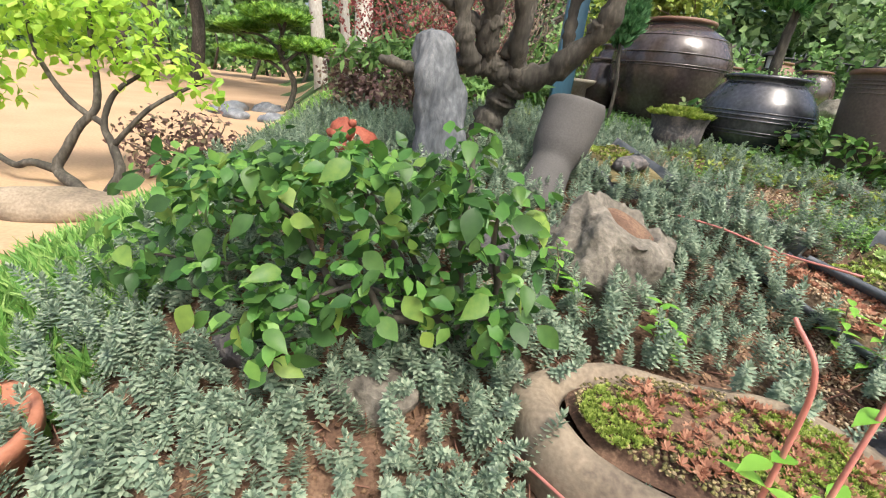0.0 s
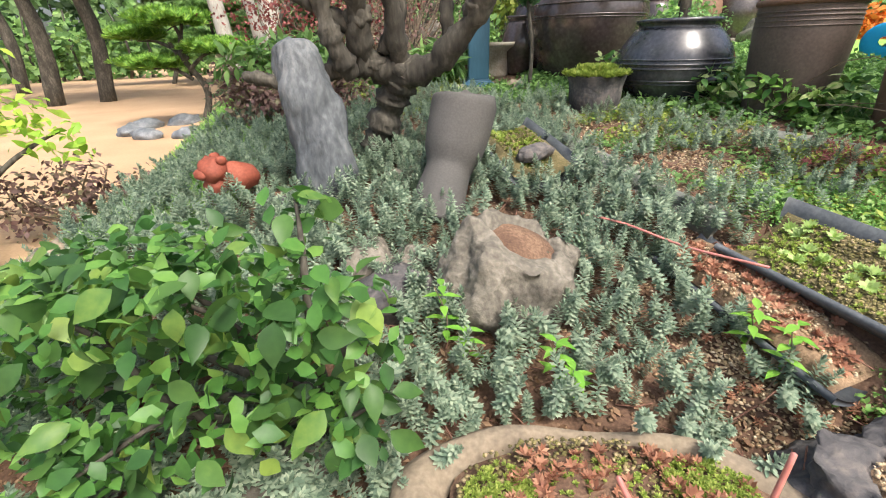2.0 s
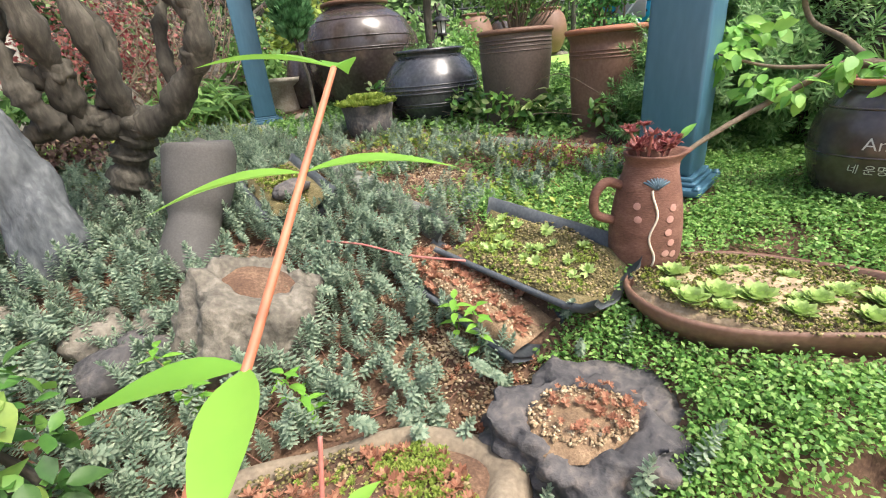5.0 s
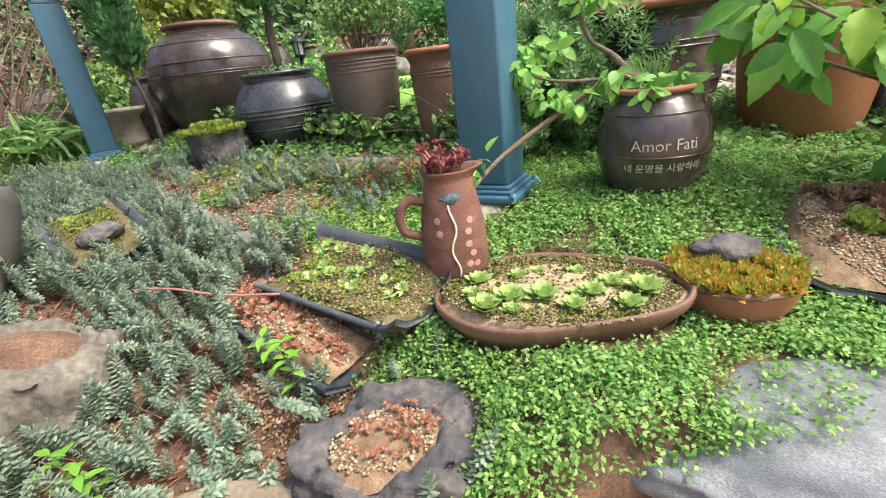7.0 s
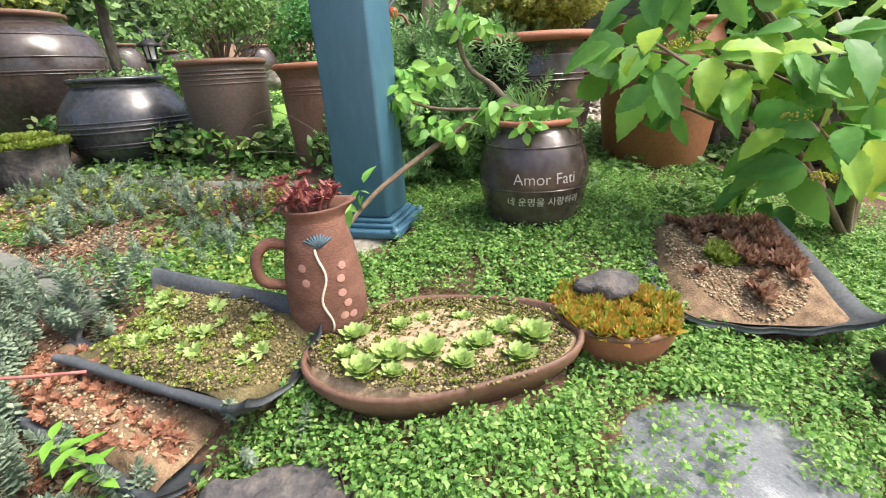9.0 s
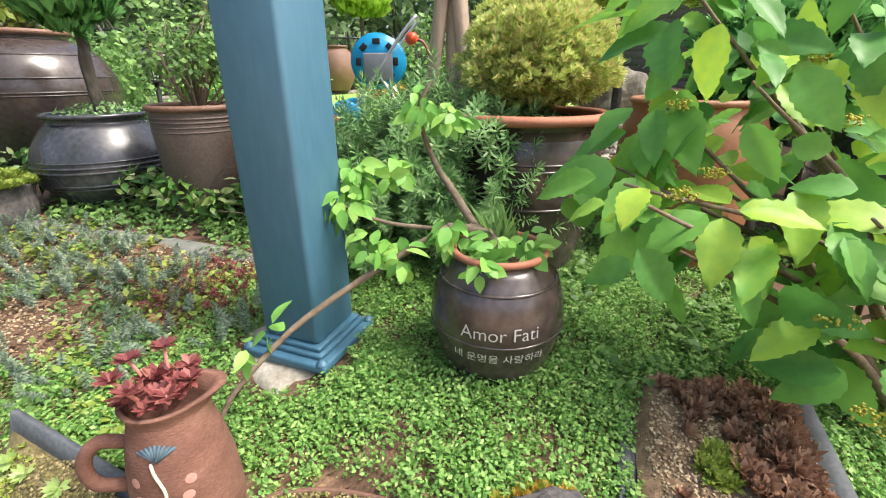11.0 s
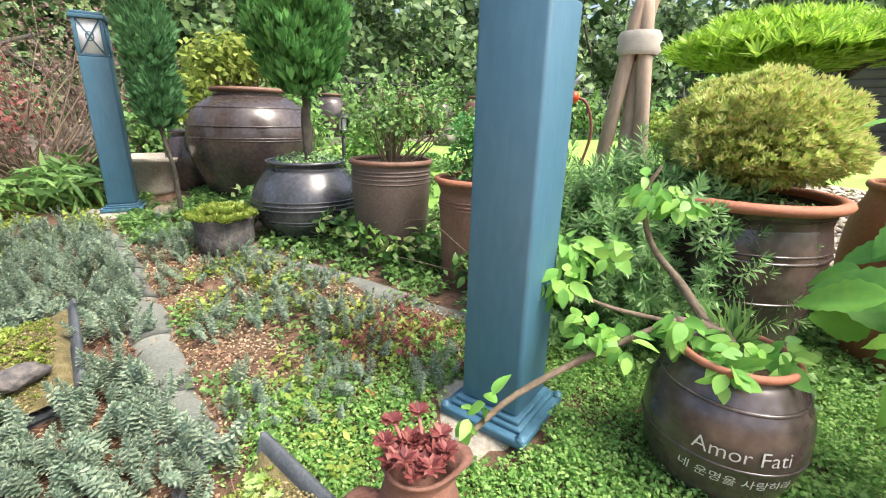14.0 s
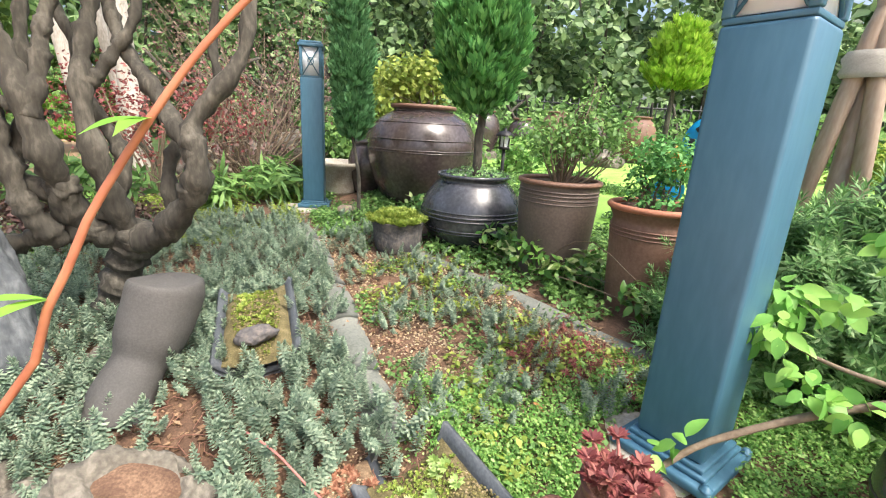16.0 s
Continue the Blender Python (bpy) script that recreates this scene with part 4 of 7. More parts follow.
# ---- black lantern ----
def lantern(place, h, label):
    e = thing("garden_lantern", place, label, "lantern")
    part("stake", tube([(0, 0, -0.05), (0, 0, h)], 0.014, 8), BLACKIRON, e)
    part("base", lathe([(0.0005, h), (0.04, h), (0.045, h + 0.012), (0.04, h + 0.02), (0.0005, h + 0.02)], 20), BLACKIRON, e)
    for k in range(6):
        a = k * math.pi / 3
        part("bar", tube([(0.036 * math.cos(a), 0.036 * math.sin(a), h + 0.02), (0.042 * math.cos(a), 0.042 * math.sin(a), h + 0.1)], 0.004, 6), BLACKIRON, e)
    part("glass", lathe([(0.028, h + 0.02), (0.033, h + 0.1)], 16), LAMPGLASS, e, "clouded glass")
    part("roof", lathe([(0.07, h + 0.098), (0.072, h + 0.105), (0.04, h + 0.13), (0.012, h + 0.14), (0.01, h + 0.155), (0.0005, h + 0.16)], 24), BLACKIRON, e)
    return e


lantern((1.95, -0.21, 0.46), 0.25, "black iron stake lantern beside the granite slab")
lantern((2.3, 3.5, ground_z(2.3, 3.5)), 0.42, "black iron lantern standing behind the jars")

# ---- planting: carpets ----
def leafy_object(name, colours, rough=0.45, through_light=0.38):
    """As leafy(), but each object takes its own colour."""
    m = leafy(name, colours, rough, through_light)
    t = m.node_tree
    info = t.nodes.new("ShaderNodeObjectInfo")
    geo = next(n for n in t.nodes if n.type == "NEW_GEOMETRY")
    for link in [k for k in t.links if k.from_socket == geo.outputs["Random Per Island"]]:
        dest = link.to_socket
        t.links.remove(link)
        t.links.new(info.outputs["Random"], dest)
    return m


O_BONSAI = leafy_object("bonsai_single_leaf", [(0.026, 0.07, 0.022), (0.055, 0.13, 0.036), (0.1, 0.21, 0.05), (0.26, 0.38, 0.075)])
O_HYD = leafy_object("broad_single_leaf", [(0.07, 0.22, 0.05), (0.13, 0.34, 0.07), (0.2, 0.45, 0.08), (0.42, 0.6, 0.07)])
O_QUINCE = leafy_object("quince_single_leaf", [(0.12, 0.32, 0.06), (0.22, 0.48, 0.1), (0.36, 0.6, 0.14)])
O_SAPLING = leafy_object("sapling_single_leaf", [(0.16, 0.4, 0.05), (0.27, 0.52, 0.08)])

SOLID = [(0.6, 0.625, 0.32, 0.19, -14), (1.09, 0.56, 0.18, 0.14, -25), (0.561, 1.165, 0.15, 0.12, 0), (0.435, 1.565, 0.085, 0.09, 0), (0.76, 1.83, 0.125, 0.25, 7),
         (1.27, 0.94, 0.125, 0.23, 18), (1.08, 0.99, 0.075, 0.235, 12.5), (1.457, 0.785, 0.085, 0.085, 0), (1.52, 0.53, 0.265, 0.175, -53), (1.805, 0.284, 0.12, 0.12, 0), (2.19, 0.12, 0.25, 0.19, 25),
         (1.815, 1.03, 0.18, 0.165, 22), (2.112, 0.63, 0.12, 0.12, 0), (1.37, 2.66, 0.15, 0.15, 0), (2.07, 2.19, 0.17, 0.17, 0), (2.26, 1.75, 0.15, 0.15, 0), (1.83, 2.71, 0.22, 0.22, 0),
         (2.66, 0.93, 0.19, 0.19, 0), (0.03, 1.72, 0.09, 0.08, 0), (0.245, 2.1, 0.06, 0.06, 0), (-0.3, 1.74, 0.1, 0.07, 35), (1.62, 0.07, 0.17, 0.11, -37), (0.9, 3.685, 0.14, 0.14, 0), (1.8, 3.88, 0.3, 0.3, 0)]


def free(x, y, grow=0.0):
    ok = np.ones(len(x), dtype=bool)
    for cx, cy, rx, ry, a in SOLID:
        c, s = math.cos(radians(a)), math.sin(radians(a))
        u, w = (x - cx) * c + (y - cy) * s, -(x - cx) * s + (y - cy) * c
        ok &= (u / (rx + grow)) ** 2 + (w / (ry + grow)) ** 2 > 1
    return ok


def patchy(x, y, f=3.0, seed=0.0):
    return np.array([noise.noise(Vector((a * f, b * f, seed))) for a, b in zip(x, y)])


EDGE_X = lambda y: np.interp(y, [1.0, 1.22, 1.55, 1.85, 2.3, 2.7, 3.2], [1.25, 1.17, 1.1, 1.06, 1.0, 0.93, 0.82])
EDGE2_X = lambda y: np.interp(y, [1.0, 1.4, 1.66, 1.98, 2.4, 2.56, 3.2], [2.2, 2.06, 1.93, 1.79, 1.56, 1.46, 1.2])


def sprig(height, leaves, leaf, seed, lean=0.3, wide=1.5):
    """One stonecrop shoot: needles in a bottle-brush up a bent stem, with a dense tip."""
    rng = np.random.default_rng(seed)
    s = np.linspace(0.25, 1, leaves) ** 0.8
    bend = rng.uniform(-lean, lean, 2)
    p = np.c_[bend[0] * height * s ** 2, bend[1] * height * s ** 2, height * s]
    ang = np.arange(leaves) * 2.39996
    up = 0.1 + 1.2 * np.clip((s - 0.75) / 0.25, 0, 1) ** 1.5 + rng.normal(0, 0.12, leaves)
    d = np.c_[np.cos(ang) * np.cos(up), np.sin(ang) * np.cos(up), np.sin(up)]
    size = leaf * (0.75 + 0.35 * np.sin(math.pi * np.clip(s, 0, 0.97)))
    nv, nf = NEEDLE
    m = np.zeros((leaves, 4, 4))
    side = np.cross(d, [0, 0, 1.0])
    side /= np.linalg.norm(side, axis=1)[:, None] + 1e-6
    m[:, :3, 0], m[:, :3, 1], m[:, :3, 2] = side * size[:, None] * wide, d * size[:, None], np.cross(side, d) * size[:, None]
    m[:, :3, 3], m[:, 3, 3] = p, 1
    return scatter(NEEDLE, m)


def carpet(name, xs, ys, templates, size, mat, label, category, tilt=0.35, lift=0.0, seed=1):
    rng = np.random.default_rng(seed)
    z = land(xs, ys) + lift + 0.0
    if name == "green_creeper_carpet":
        q = 1 - ((xs - 1.62) / 0.28) ** 2 - ((ys - 0.07) / 0.25) ** 2
        z = np.where(q > 0, np.maximum(z, 0.675 + 0.105 * np.sqrt(np.clip(q, 0, 1))), z)
    out = []
    pick = rng.integers(0, len(templates), len(xs))
    for k, t in enumerate(templates):
        i = np.nonzero(pick == k)[0]
        if not len(i):
            continue
        nrm = np.c_[rng.normal(0, tilt, len(i)), rng.normal(0, tilt, len(i)), np.ones(len(i))]
        m = frames_of(np.c_[xs[i], ys[i], z[i]], nrm, rng.uniform(0, 6.28, len(i)), rng.uniform(*size, len(i)))
        out.append(scatter(t, m))
    ob = part(name, join(*out), mat, smooth=False)
    return tagged(ob, label, category, kind="stuff")


rng = np.random.default_rng(11)
x, y = rng.uniform(-1.05, 1.28, 12500), rng.uniform(0.38, 3.35, 12500)
keep = free(x, y, 0.0) & (x < EDGE_X(y) - 0.0) & (x > -0.75 - 0.1 * (y - 1)) & (patchy(x, y, 2.6) > -0.42)
bare = (np.hypot((x - 0.95) / 0.35, (y - 0.8) / 0.35) < 1) | (np.hypot((x - 0.3) / 0.3, (y - 0.95) / 0.18) < 1)
keep &= (~bare) | (rng.uniform(0, 1, len(x)) < 0.85)
keep &= rng.uniform(0, 1, len(x)) < np.where(y > 2.6, 0.42, 0.58)
keep &= ~((x > 1.05) & (y < 0.84) & (rng.uniform(0, 1, len(x)) < 0.9))
sx, sy = x[keep], y[keep]
SPRIGS = [sprig(h, n, l, s) for h, n, l, s in [(0.105, 66, 0.0155, 1), (0.09, 58, 0.015, 2), (0.125, 74, 0.016, 3), (0.08, 52, 0.0145, 4), (0.11, 68, 0.0165, 5)]]
carpet("stonecrop_carpet", sx, sy, SPRIGS, (0.75, 1.35), L_SEDUM, "carpet of blue-green needle-leaved stonecrop shoots", "groundcover", 0.26, -0.008)
x, y = rng.uniform(1.0, 2.05, 2400), rng.uniform(1.15, 3.3, 2400)
keep = free(x, y) & (x > EDGE_X(y) + 0.07) & (x < EDGE2_X(y) - 0.03) & (patchy(x, y, 4, 3) > -0.1) & (rng.uniform(0, 1, len(x)) < 0.6)
carpet("stonecrop_seedlings", x[keep], y[keep], SPRIGS, (0.55, 1.1), L_SEDUM, "sparse young blue-green stonecrop in gravelly soil", "groundcover", 0.4, -0.01, 5)


def creeper_tuft(seed, n=12, spread=0.02, leaf=0.0098):
    rng = np.random.default_rng(seed)
    a = rng.uniform(0, 6.28, n)
    r = spread * np.sqrt(rng.uniform(0, 1, n))
    p = np.c_[r * np.cos(a), r * np.sin(a), rng.uniform(0.008, 0.034, n)]
    nrm = np.c_[rng.normal(0, 0.45, n), rng.normal(0, 0.45, n), np.ones(n)]
    return scatter(SMALL, frames_of(p, nrm, rng.uniform(0, 6.28, n), leaf * rng.uniform(0.7, 1.25, n)))


TUFTS = [creeper_tuft(s) for s in range(6)]
x, y = rng.uniform(0.85, 3.1, 44000), rng.uniform(-0.55, 1.65, 44000)
dens = smooth_step(0.98, 1.2, x + 0.25 * (0.6 - y)) * smooth_step(1.5, 1.15, y + 0.12 * (x - 1.6) + 0.08 * np.sin(x * 9)) * smooth_step(3.2, 2.6, x)
dens *= (y > front_edge(x) - 0.03)
keep = (free(x, y, -0.005) | ((rng.uniform(0, 1, len(x)) < 0.16) & (np.hypot(x - 1.62, y - 0.06) < 0.21))) & (rng.uniform(0, 1, len(x)) < dens * (0.45 + 0.9 * (patchy(x, y, 4, 8) + 0.4)))
cx, cy = x[keep], y[keep]
carpet("green_creeper_carpet", cx, cy, TUFTS, (0.8, 1.3), L_CREEP, "dense mat of bright green small-leaved creeping stonecrop", "groundcover", 0.3, 0.0)
x, y = rng.uniform(1.15, 2.0, 2600), rng.uniform(1.05, 2.6, 2600)
keep = free(x, y) & (x > EDGE_X(y) + 0.06) & (x < EDGE2_X(y)) & (patchy(x, y, 4.5, 12) > 0.12) & (rng.uniform(0, 1, len(x)) < 0.4)
carpet("yellow_green_seedlings", x[keep], y[keep], [creeper_tuft(s, 10, 0.03, 0.018) for s in (31, 32, 33)], (0.8, 1.5), L_YSED, "yellow-green low seedlings scattered over gravel", "groundcover", 0.3)
x, y = rng.uniform(1.1, 2.1, 1500), rng.uniform(1.05, 2.7, 1500)
keep = free(x, y) & (x > EDGE_X(y) + 0.06) & (x < EDGE2_X(y)) & (patchy(x, y, 5, 77) > 0.12)
carpet("green_seedlings", x[keep], y[keep], [creeper_tuft(s, 8, 0.03, 0.02) for s in (34, 35, 36)], (0.7, 1.3), L_MID, "small green weeds scattered over gravel", "groundcover", 0.3)
x, y = rng.normal(1.78, 0.09, 130), rng.normal(1.42, 0.11, 130)
keep = free(x, y) & (x < EDGE2_X(y))
carpet("dark_red_stonecrop", x[keep], y[keep], [sprig(0.05, 24, 0.012, s, 0.5) for s in (81, 82)], (0.7, 1.3), L_CRIMSON, "patch of dark red stonecrop shoots near the bollard", "groundcover", 0.4)
x, y = rng.uniform(-1.5, -0.2, 7000), rng.uniform(1.5, 4.2, 7000)
keep = (x > -1.15 - 0.3 * np.maximum(0, y - 2.6)) & (x < -0.25 - 0.1 * (y - 1.5)) & free(x, y)
GRASS = [(np.array([[-0.004, 0, 0], [0.004, 0, 0], [0.006, 0.02, 0.05], [0.001, 0.045, 0.085]]), np.array([[0, 1, 2, 3]]))]


def grass_tuft(seed, n=10, h=1.0):
    rng = np.random.default_rng(seed)
    p = np.c_[rng.normal(0, 0.015, n), rng.normal(0, 0.015, n), np.zeros(n)]
    nrm = np.c_[rng.normal(0, 0.2, n), rng.normal(0, 0.2, n), np.ones(n)]
    return scatter(GRASS[0], frames_of(p, nrm, rng.uniform(0, 6.28, n), h * rng.uniform(0.5, 1.1, n)))


carpet("grassy_edge", x[keep], y[keep], [grass_tuft(s, 8, 0.7) for s in (1, 2, 3)], (0.6, 1.2), L_CREEP, "light green grass along the sand path", "grass", 0.2)
x, y = rng.uniform(-1.35, -0.55, 2600), rng.uniform(0.38, 1.6, 2600)
keep = free(x, y) & (x > -1.25 + 0.2 * np.sin(y * 6)) & (patchy(x, y, 3, 55) > -0.2)
carpet("grass_tufts", x[keep], y[keep], [grass_tuft(s, 9, 0.8) for s in (11, 12, 13)], (0.7, 1.3), L_CREEP, "green grass tufts at the edge of the bed", "grass", 0.25)
x, y = rng.uniform(0.3, 3.6, 14000), rng.uniform(0.1, 4.6, 14000)
behind = ((x > EDGE2_X(y) + 0.05) & (y < 3.3)) | ((x > 2.25) & (y < 1.7)) | ((y > 2.9) & (x > EDGE_X(y) + 0.08))
keep = behind & free(x, y) & (patchy(x, y, 3, 20) > -0.15)
carpet("mixed_undergrowth", x[keep], y[keep], [creeper_tuft(s, 11, 0.035, 0.024) for s in (41, 42, 43)], (0.8, 1.6), L_MID, "low mixed green undergrowth round the jars", "groundcover", 0.35)
x, y = rng.uniform(-0.9, 1.2, 5000), rng.uniform(2.6, 4.4, 5000)
keep = free(x, y) & (x < EDGE_X(np.minimum(y, 3.2)) - 0.02) & (patchy(x, y, 2.5, 25) > -0.1) & (y > 2.9)
carpet("yellow_green_carpet", x[keep], y[keep], [creeper_tuft(s, 11, 0.035, 0.02) for s in (51, 52, 53)], (0.8, 1.4), L_YSED, "yellow-green groundcover under the shrubs", "groundcover", 0.35)

# gravel and litter
OCTA = (np.array([[1, 0, 0], [0, 1, 0], [-1, 0, 0], [0, -1, 0], [0, 0, 0.7], [0.1, 0.1, -0.7]]), np.array([[0, 1, 4], [1, 2, 4], [2, 3, 4], [3, 0, 4], [1, 0, 5], [2, 1, 5], [3, 2, 5], [0, 3, 5]]))
PEBBLES = leafy("loose_gravel", [(0.12, 0.09, 0.055), (0.31, 0.22, 0.125), (0.47, 0.36, 0.22), (0.58, 0.48, 0.34)], 0.85, 0.0)


def sprinkle(name, xs, ys, zs, size, mat, label, parent=None, flat=0.7, seed=3, category="gravel"):
    rng = np.random.default_rng(seed)
    n = len(xs)
    m = frames_of(np.c_[xs, ys, zs], np.c_[rng.normal(0, 0.4, n), rng.normal(0, 0.4, n), np.ones(n)], rng.uniform(0, 6.28, n), rng.uniform(*size, n))
    m[:, :3, 2] *= flat
    ob = part(name, scatter(OCTA, m), mat, parent, smooth=False)
    return tagged(ob, label, category if not parent else "", kind="stuff")


x, y = rng.uniform(0.9, 2.1, 16000), rng.uniform(1.0, 3.0, 16000)
keep = free(x, y) & (x > EDGE_X(y) + 0.04) & (x < EDGE2_X(y)) & (patchy(x, y, 3, 40) > -0.12)
sprinkle("gravel", x[keep], y[keep], land(x[keep], y[keep]) + 0.002, (0.003, 0.0075), PEBBLES, "fine sandy gravel between the plants")
x, y = rng.uniform(-0.9, 1.3, 16000), rng.uniform(0.38, 3.0, 16000)
keep = free(x, y) & (x < EDGE_X(y))
sprinkle("soil_crumbs", x[keep], y[keep], land(x[keep], y[keep]) + 0.002, (0.003, 0.009), leafy("brown_crumbs", [(0.08, 0.045, 0.025), (0.2, 0.12, 0.07), (0.4, 0.27, 0.16)], 0.9, 0.0), "brown bark crumbs and grit on the soil")
x, y = rng.uniform(-0.9, 2.0, 7500), rng.uniform(0.4, 2.9, 7500)
keep = free(x, y)
x, y = x[keep], y[keep]
CURL = leaf_shape(1, 0.5, 0.5, -0.25, cols=2)
m = frames_of(np.c_[x, y, land(x, y) + 0.006], np.c_[rng.normal(0, 0.35, len(x)), rng.normal(0, 0.35, len(x)), np.ones(len(x))], rng.uniform(0, 6.28, len(x)), rng.uniform(0.01, 0.032, len(x)))
tagged(part("leaf_litter", scatter(CURL, m), L_DEAD, smooth=False), "brown dry leaf litter on the soil", "leaf litter", kind="stuff")
twigs = []
for i in range(900):
    a, b = rng.uniform(-0.7, 1.25), rng.uniform(0.42, 2.4)
    d, l = rng.uniform(0, 6.28), rng.uniform(0.04, 0.11)
    z = ground_z(a, b)
    p = [(a, b, z + 0.004), (a + l * 0.5 * math.cos(d), b + l * 0.5 * math.sin(d), z + rng.uniform(0.01, 0.03)), (a + l * math.cos(d + 0.4), b + l * math.sin(d + 0.4), z + 0.006)]
    twigs.append(tube(p, 0.0016, 4, False))
tagged(part("fallen_twigs", join(*twigs), material("red_brown_twig", [(0.14, 0.06, 0.04), (0.3, 0.16, 0.11)], 40, 120, 0.9, 0.2)), "thin red-brown stems lying among the stonecrop", "twigs", kind="stuff")


x, y = rng.normal(1.02, 0.07, 3200), rng.normal(0.92, 0.18, 3200)
keep = free(x, y)
sprinkle("spilt_gravel", x[keep], y[keep], land(x[keep], y[keep]) + 0.003, (0.0025, 0.007), PEBBLES, "sandy grit spilt beside the narrow roof tile", seed=9)
x, y = rng.normal(1.0, 0.06, 45), rng.normal(0.9, 0.15, 45)
keep = free(x, y)
carpet("red_stonecrop_patch", x[keep], y[keep], [sprig(0.03, 20, 0.011, s, 0.5) for s in (91, 92)], (0.7, 1.3), L_REDSED, "red-brown low stonecrop beside the narrow roof tile", "groundcover", 0.4)


# ---- planting in the trays ----
def tuft_parts(parent, spots, template, size, mat, name, label, tilt=0.3, seed=5):
    """Small tufts in a tray, joined into one part."""
    rng = np.random.default_rng(seed)
    s = np.asarray(spots, dtype=float).copy()
    if parent and parent.name in SURFACE:
        s[:, 2] = SURFACE[parent.name](s[:, 0], s[:, 1]) + 0.002
    m = frames_of(s, np.c_[rng.normal(0, tilt, len(s)), rng.normal(0, tilt, len(s)), np.ones(len(s))], rng.uniform(0, 6.28, len(s)), rng.uniform(*size, len(s)))
    ob = part(name, scatter(template, m), mat, parent, label, smooth=False)
    return tagged(ob, kind="stuff")


def oval_spots(n, rx, ry, z, seed, cx=0.0, cy=0.0):
    rng = np.random.default_rng(seed)
    a, r = rng.uniform(0, 6.28, n), np.sqrt(rng.uniform(0, 1, n))
    return np.c_[cx + rx * r * np.cos(a), cy + ry * r * np.sin(a), np.full(n, z)]


def star(n=10, leaf=0.014, seed=0, up=0.5, wide=1.5):
    rng = np.random.default_rng(seed)
    a = np.arange(n) * 2.39996
    u = up + rng.normal(0, 0.25, n)
    d = np.c_[np.cos(a) * np.cos(u), np.sin(a) * np.cos(u), np.sin(u)]
    m = np.zeros((n, 4, 4))
    side = np.cross(d, [0, 0, 1.0])
    side /= np.linalg.norm(side, axis=1)[:, None] + 1e-6
    m[:, :3, 0], m[:, :3, 1], m[:, :3, 2] = side * leaf * wide, d * leaf, np.cross(side, d) * leaf
    m[:, 3, 3] = 1
    return scatter(NEEDLE, m)


MOSSGRIT = leafy("mossy_grit", [(0.05, 0.045, 0.02), (0.14, 0.12, 0.05), (0.2, 0.18, 0.06), (0.42, 0.32, 0.19)], 0.9, 0.0)
STAR, STARS = star(), star(14, 0.02, 3, 0.7)
for par, n, rx, ry, z, cx, cy, seed in [(trough, 2400, 0.24, 0.14, 0.055, 0, 0, 60), (lava, 500, 0.1, 0.075, 0.08, -0.02, -0.01, 61), (bowl, 4200, 0.255, 0.16, 0.087, 0, 0, 62),
                                        (tray_a, 2600, 0.115, 0.21, 0.062, 0, 0.23, 63), (tray_b, 1000, 0.08, 0.25, 0.06, 0, 0.27, 64), (tray_c, 2600, 0.15, 0.23, 0.068, 0, 0.25, 65), (tray_d, 900, 0.065, 0.23, 0.05, 0, 0.25, 66)]:
    s = oval_spots(n, rx, ry, z, seed, cx, cy)
    if par.name in SURFACE:
        s[:, 2] = SURFACE[par.name](s[:, 0], s[:, 1]) + 0.001
    sprinkle("grit", s[:, 0], s[:, 1], s[:, 2], (0.0022, 0.006), MOSSGRIT if par in (tray_a, tray_b, bowl, trough) else PEBBLES, "", par, 0.7, seed)
tuft_parts(trough, oval_spots(170, 0.22, 0.12, 0.06, 71, 0.03, 0), STAR, (0.8, 1.5), L_REDSED, "red_stonecrop", "red-brown stonecrop")
tuft_parts(trough, np.concatenate([oval_spots(300, 0.06, 0.08, 0.058, 72, -0.17, -0.02), oval_spots(380, 0.13, 0.06, 0.06, 73, 0.12, -0.05), oval_spots(240, 0.07, 0.05, 0.06, 74, 0.15, 0.06), oval_spots(150, 0.2, 0.1, 0.06, 174, 0.05, 0)]), star(12, 0.007, 8, 0.8), (0.8, 1.6), L_YSED, "moss", "yellow-green moss cushions")
tuft_parts(lava, oval_spots(60, 0.09, 0.07, 0.09, 75), STAR, (0.5, 1.0), L_REDSED, "red_stonecrop", "small red stonecrop")
tuft_parts(tray_a, np.concatenate([oval_spots(220, 0.07, 0.2, 0.066, 76, -0.05, 0.26), oval_spots(160, 0.1, 0.06, 0.066, 176, 0.0, 0.38), oval_spots(60, 0.03, 0.03, 0, 177, 0.05, 0.12)]), star(8, 0.0065, 9, 0.8), (0.7, 1.6), L_YSED, "moss", "yellow-green moss")
tuft_parts(tray_a, oval_spots(22, 0.11, 0.19, 0.07, 77, 0, 0.26), STARS, (0.7, 1.3), L_SEMP, "succulent_tuft", "small green succulents")
tuft_parts(tray_b, oval_spots(380, 0.08, 0.24, 0.062, 278, 0, 0.27), star(8, 0.0065, 9, 0.8), (0.7, 1.6), MOSS, "moss", "dark green moss")
part("lava_piece", moved(boulder(0.07, 0.035, 0.03, 0.25, 1.2, 41, 4), Matrix.Translation((0, 0.1, 0.085))), LAVA, tray_b, "dark lava stone across the tray")
tuft_parts(tray_b, oval_spots(30, 0.065, 0.2, 0.062, 78, 0, 0.3), STARS, (0.6, 1.1), L_YSED, "succulent_tuft", "yellow-green rosettes")
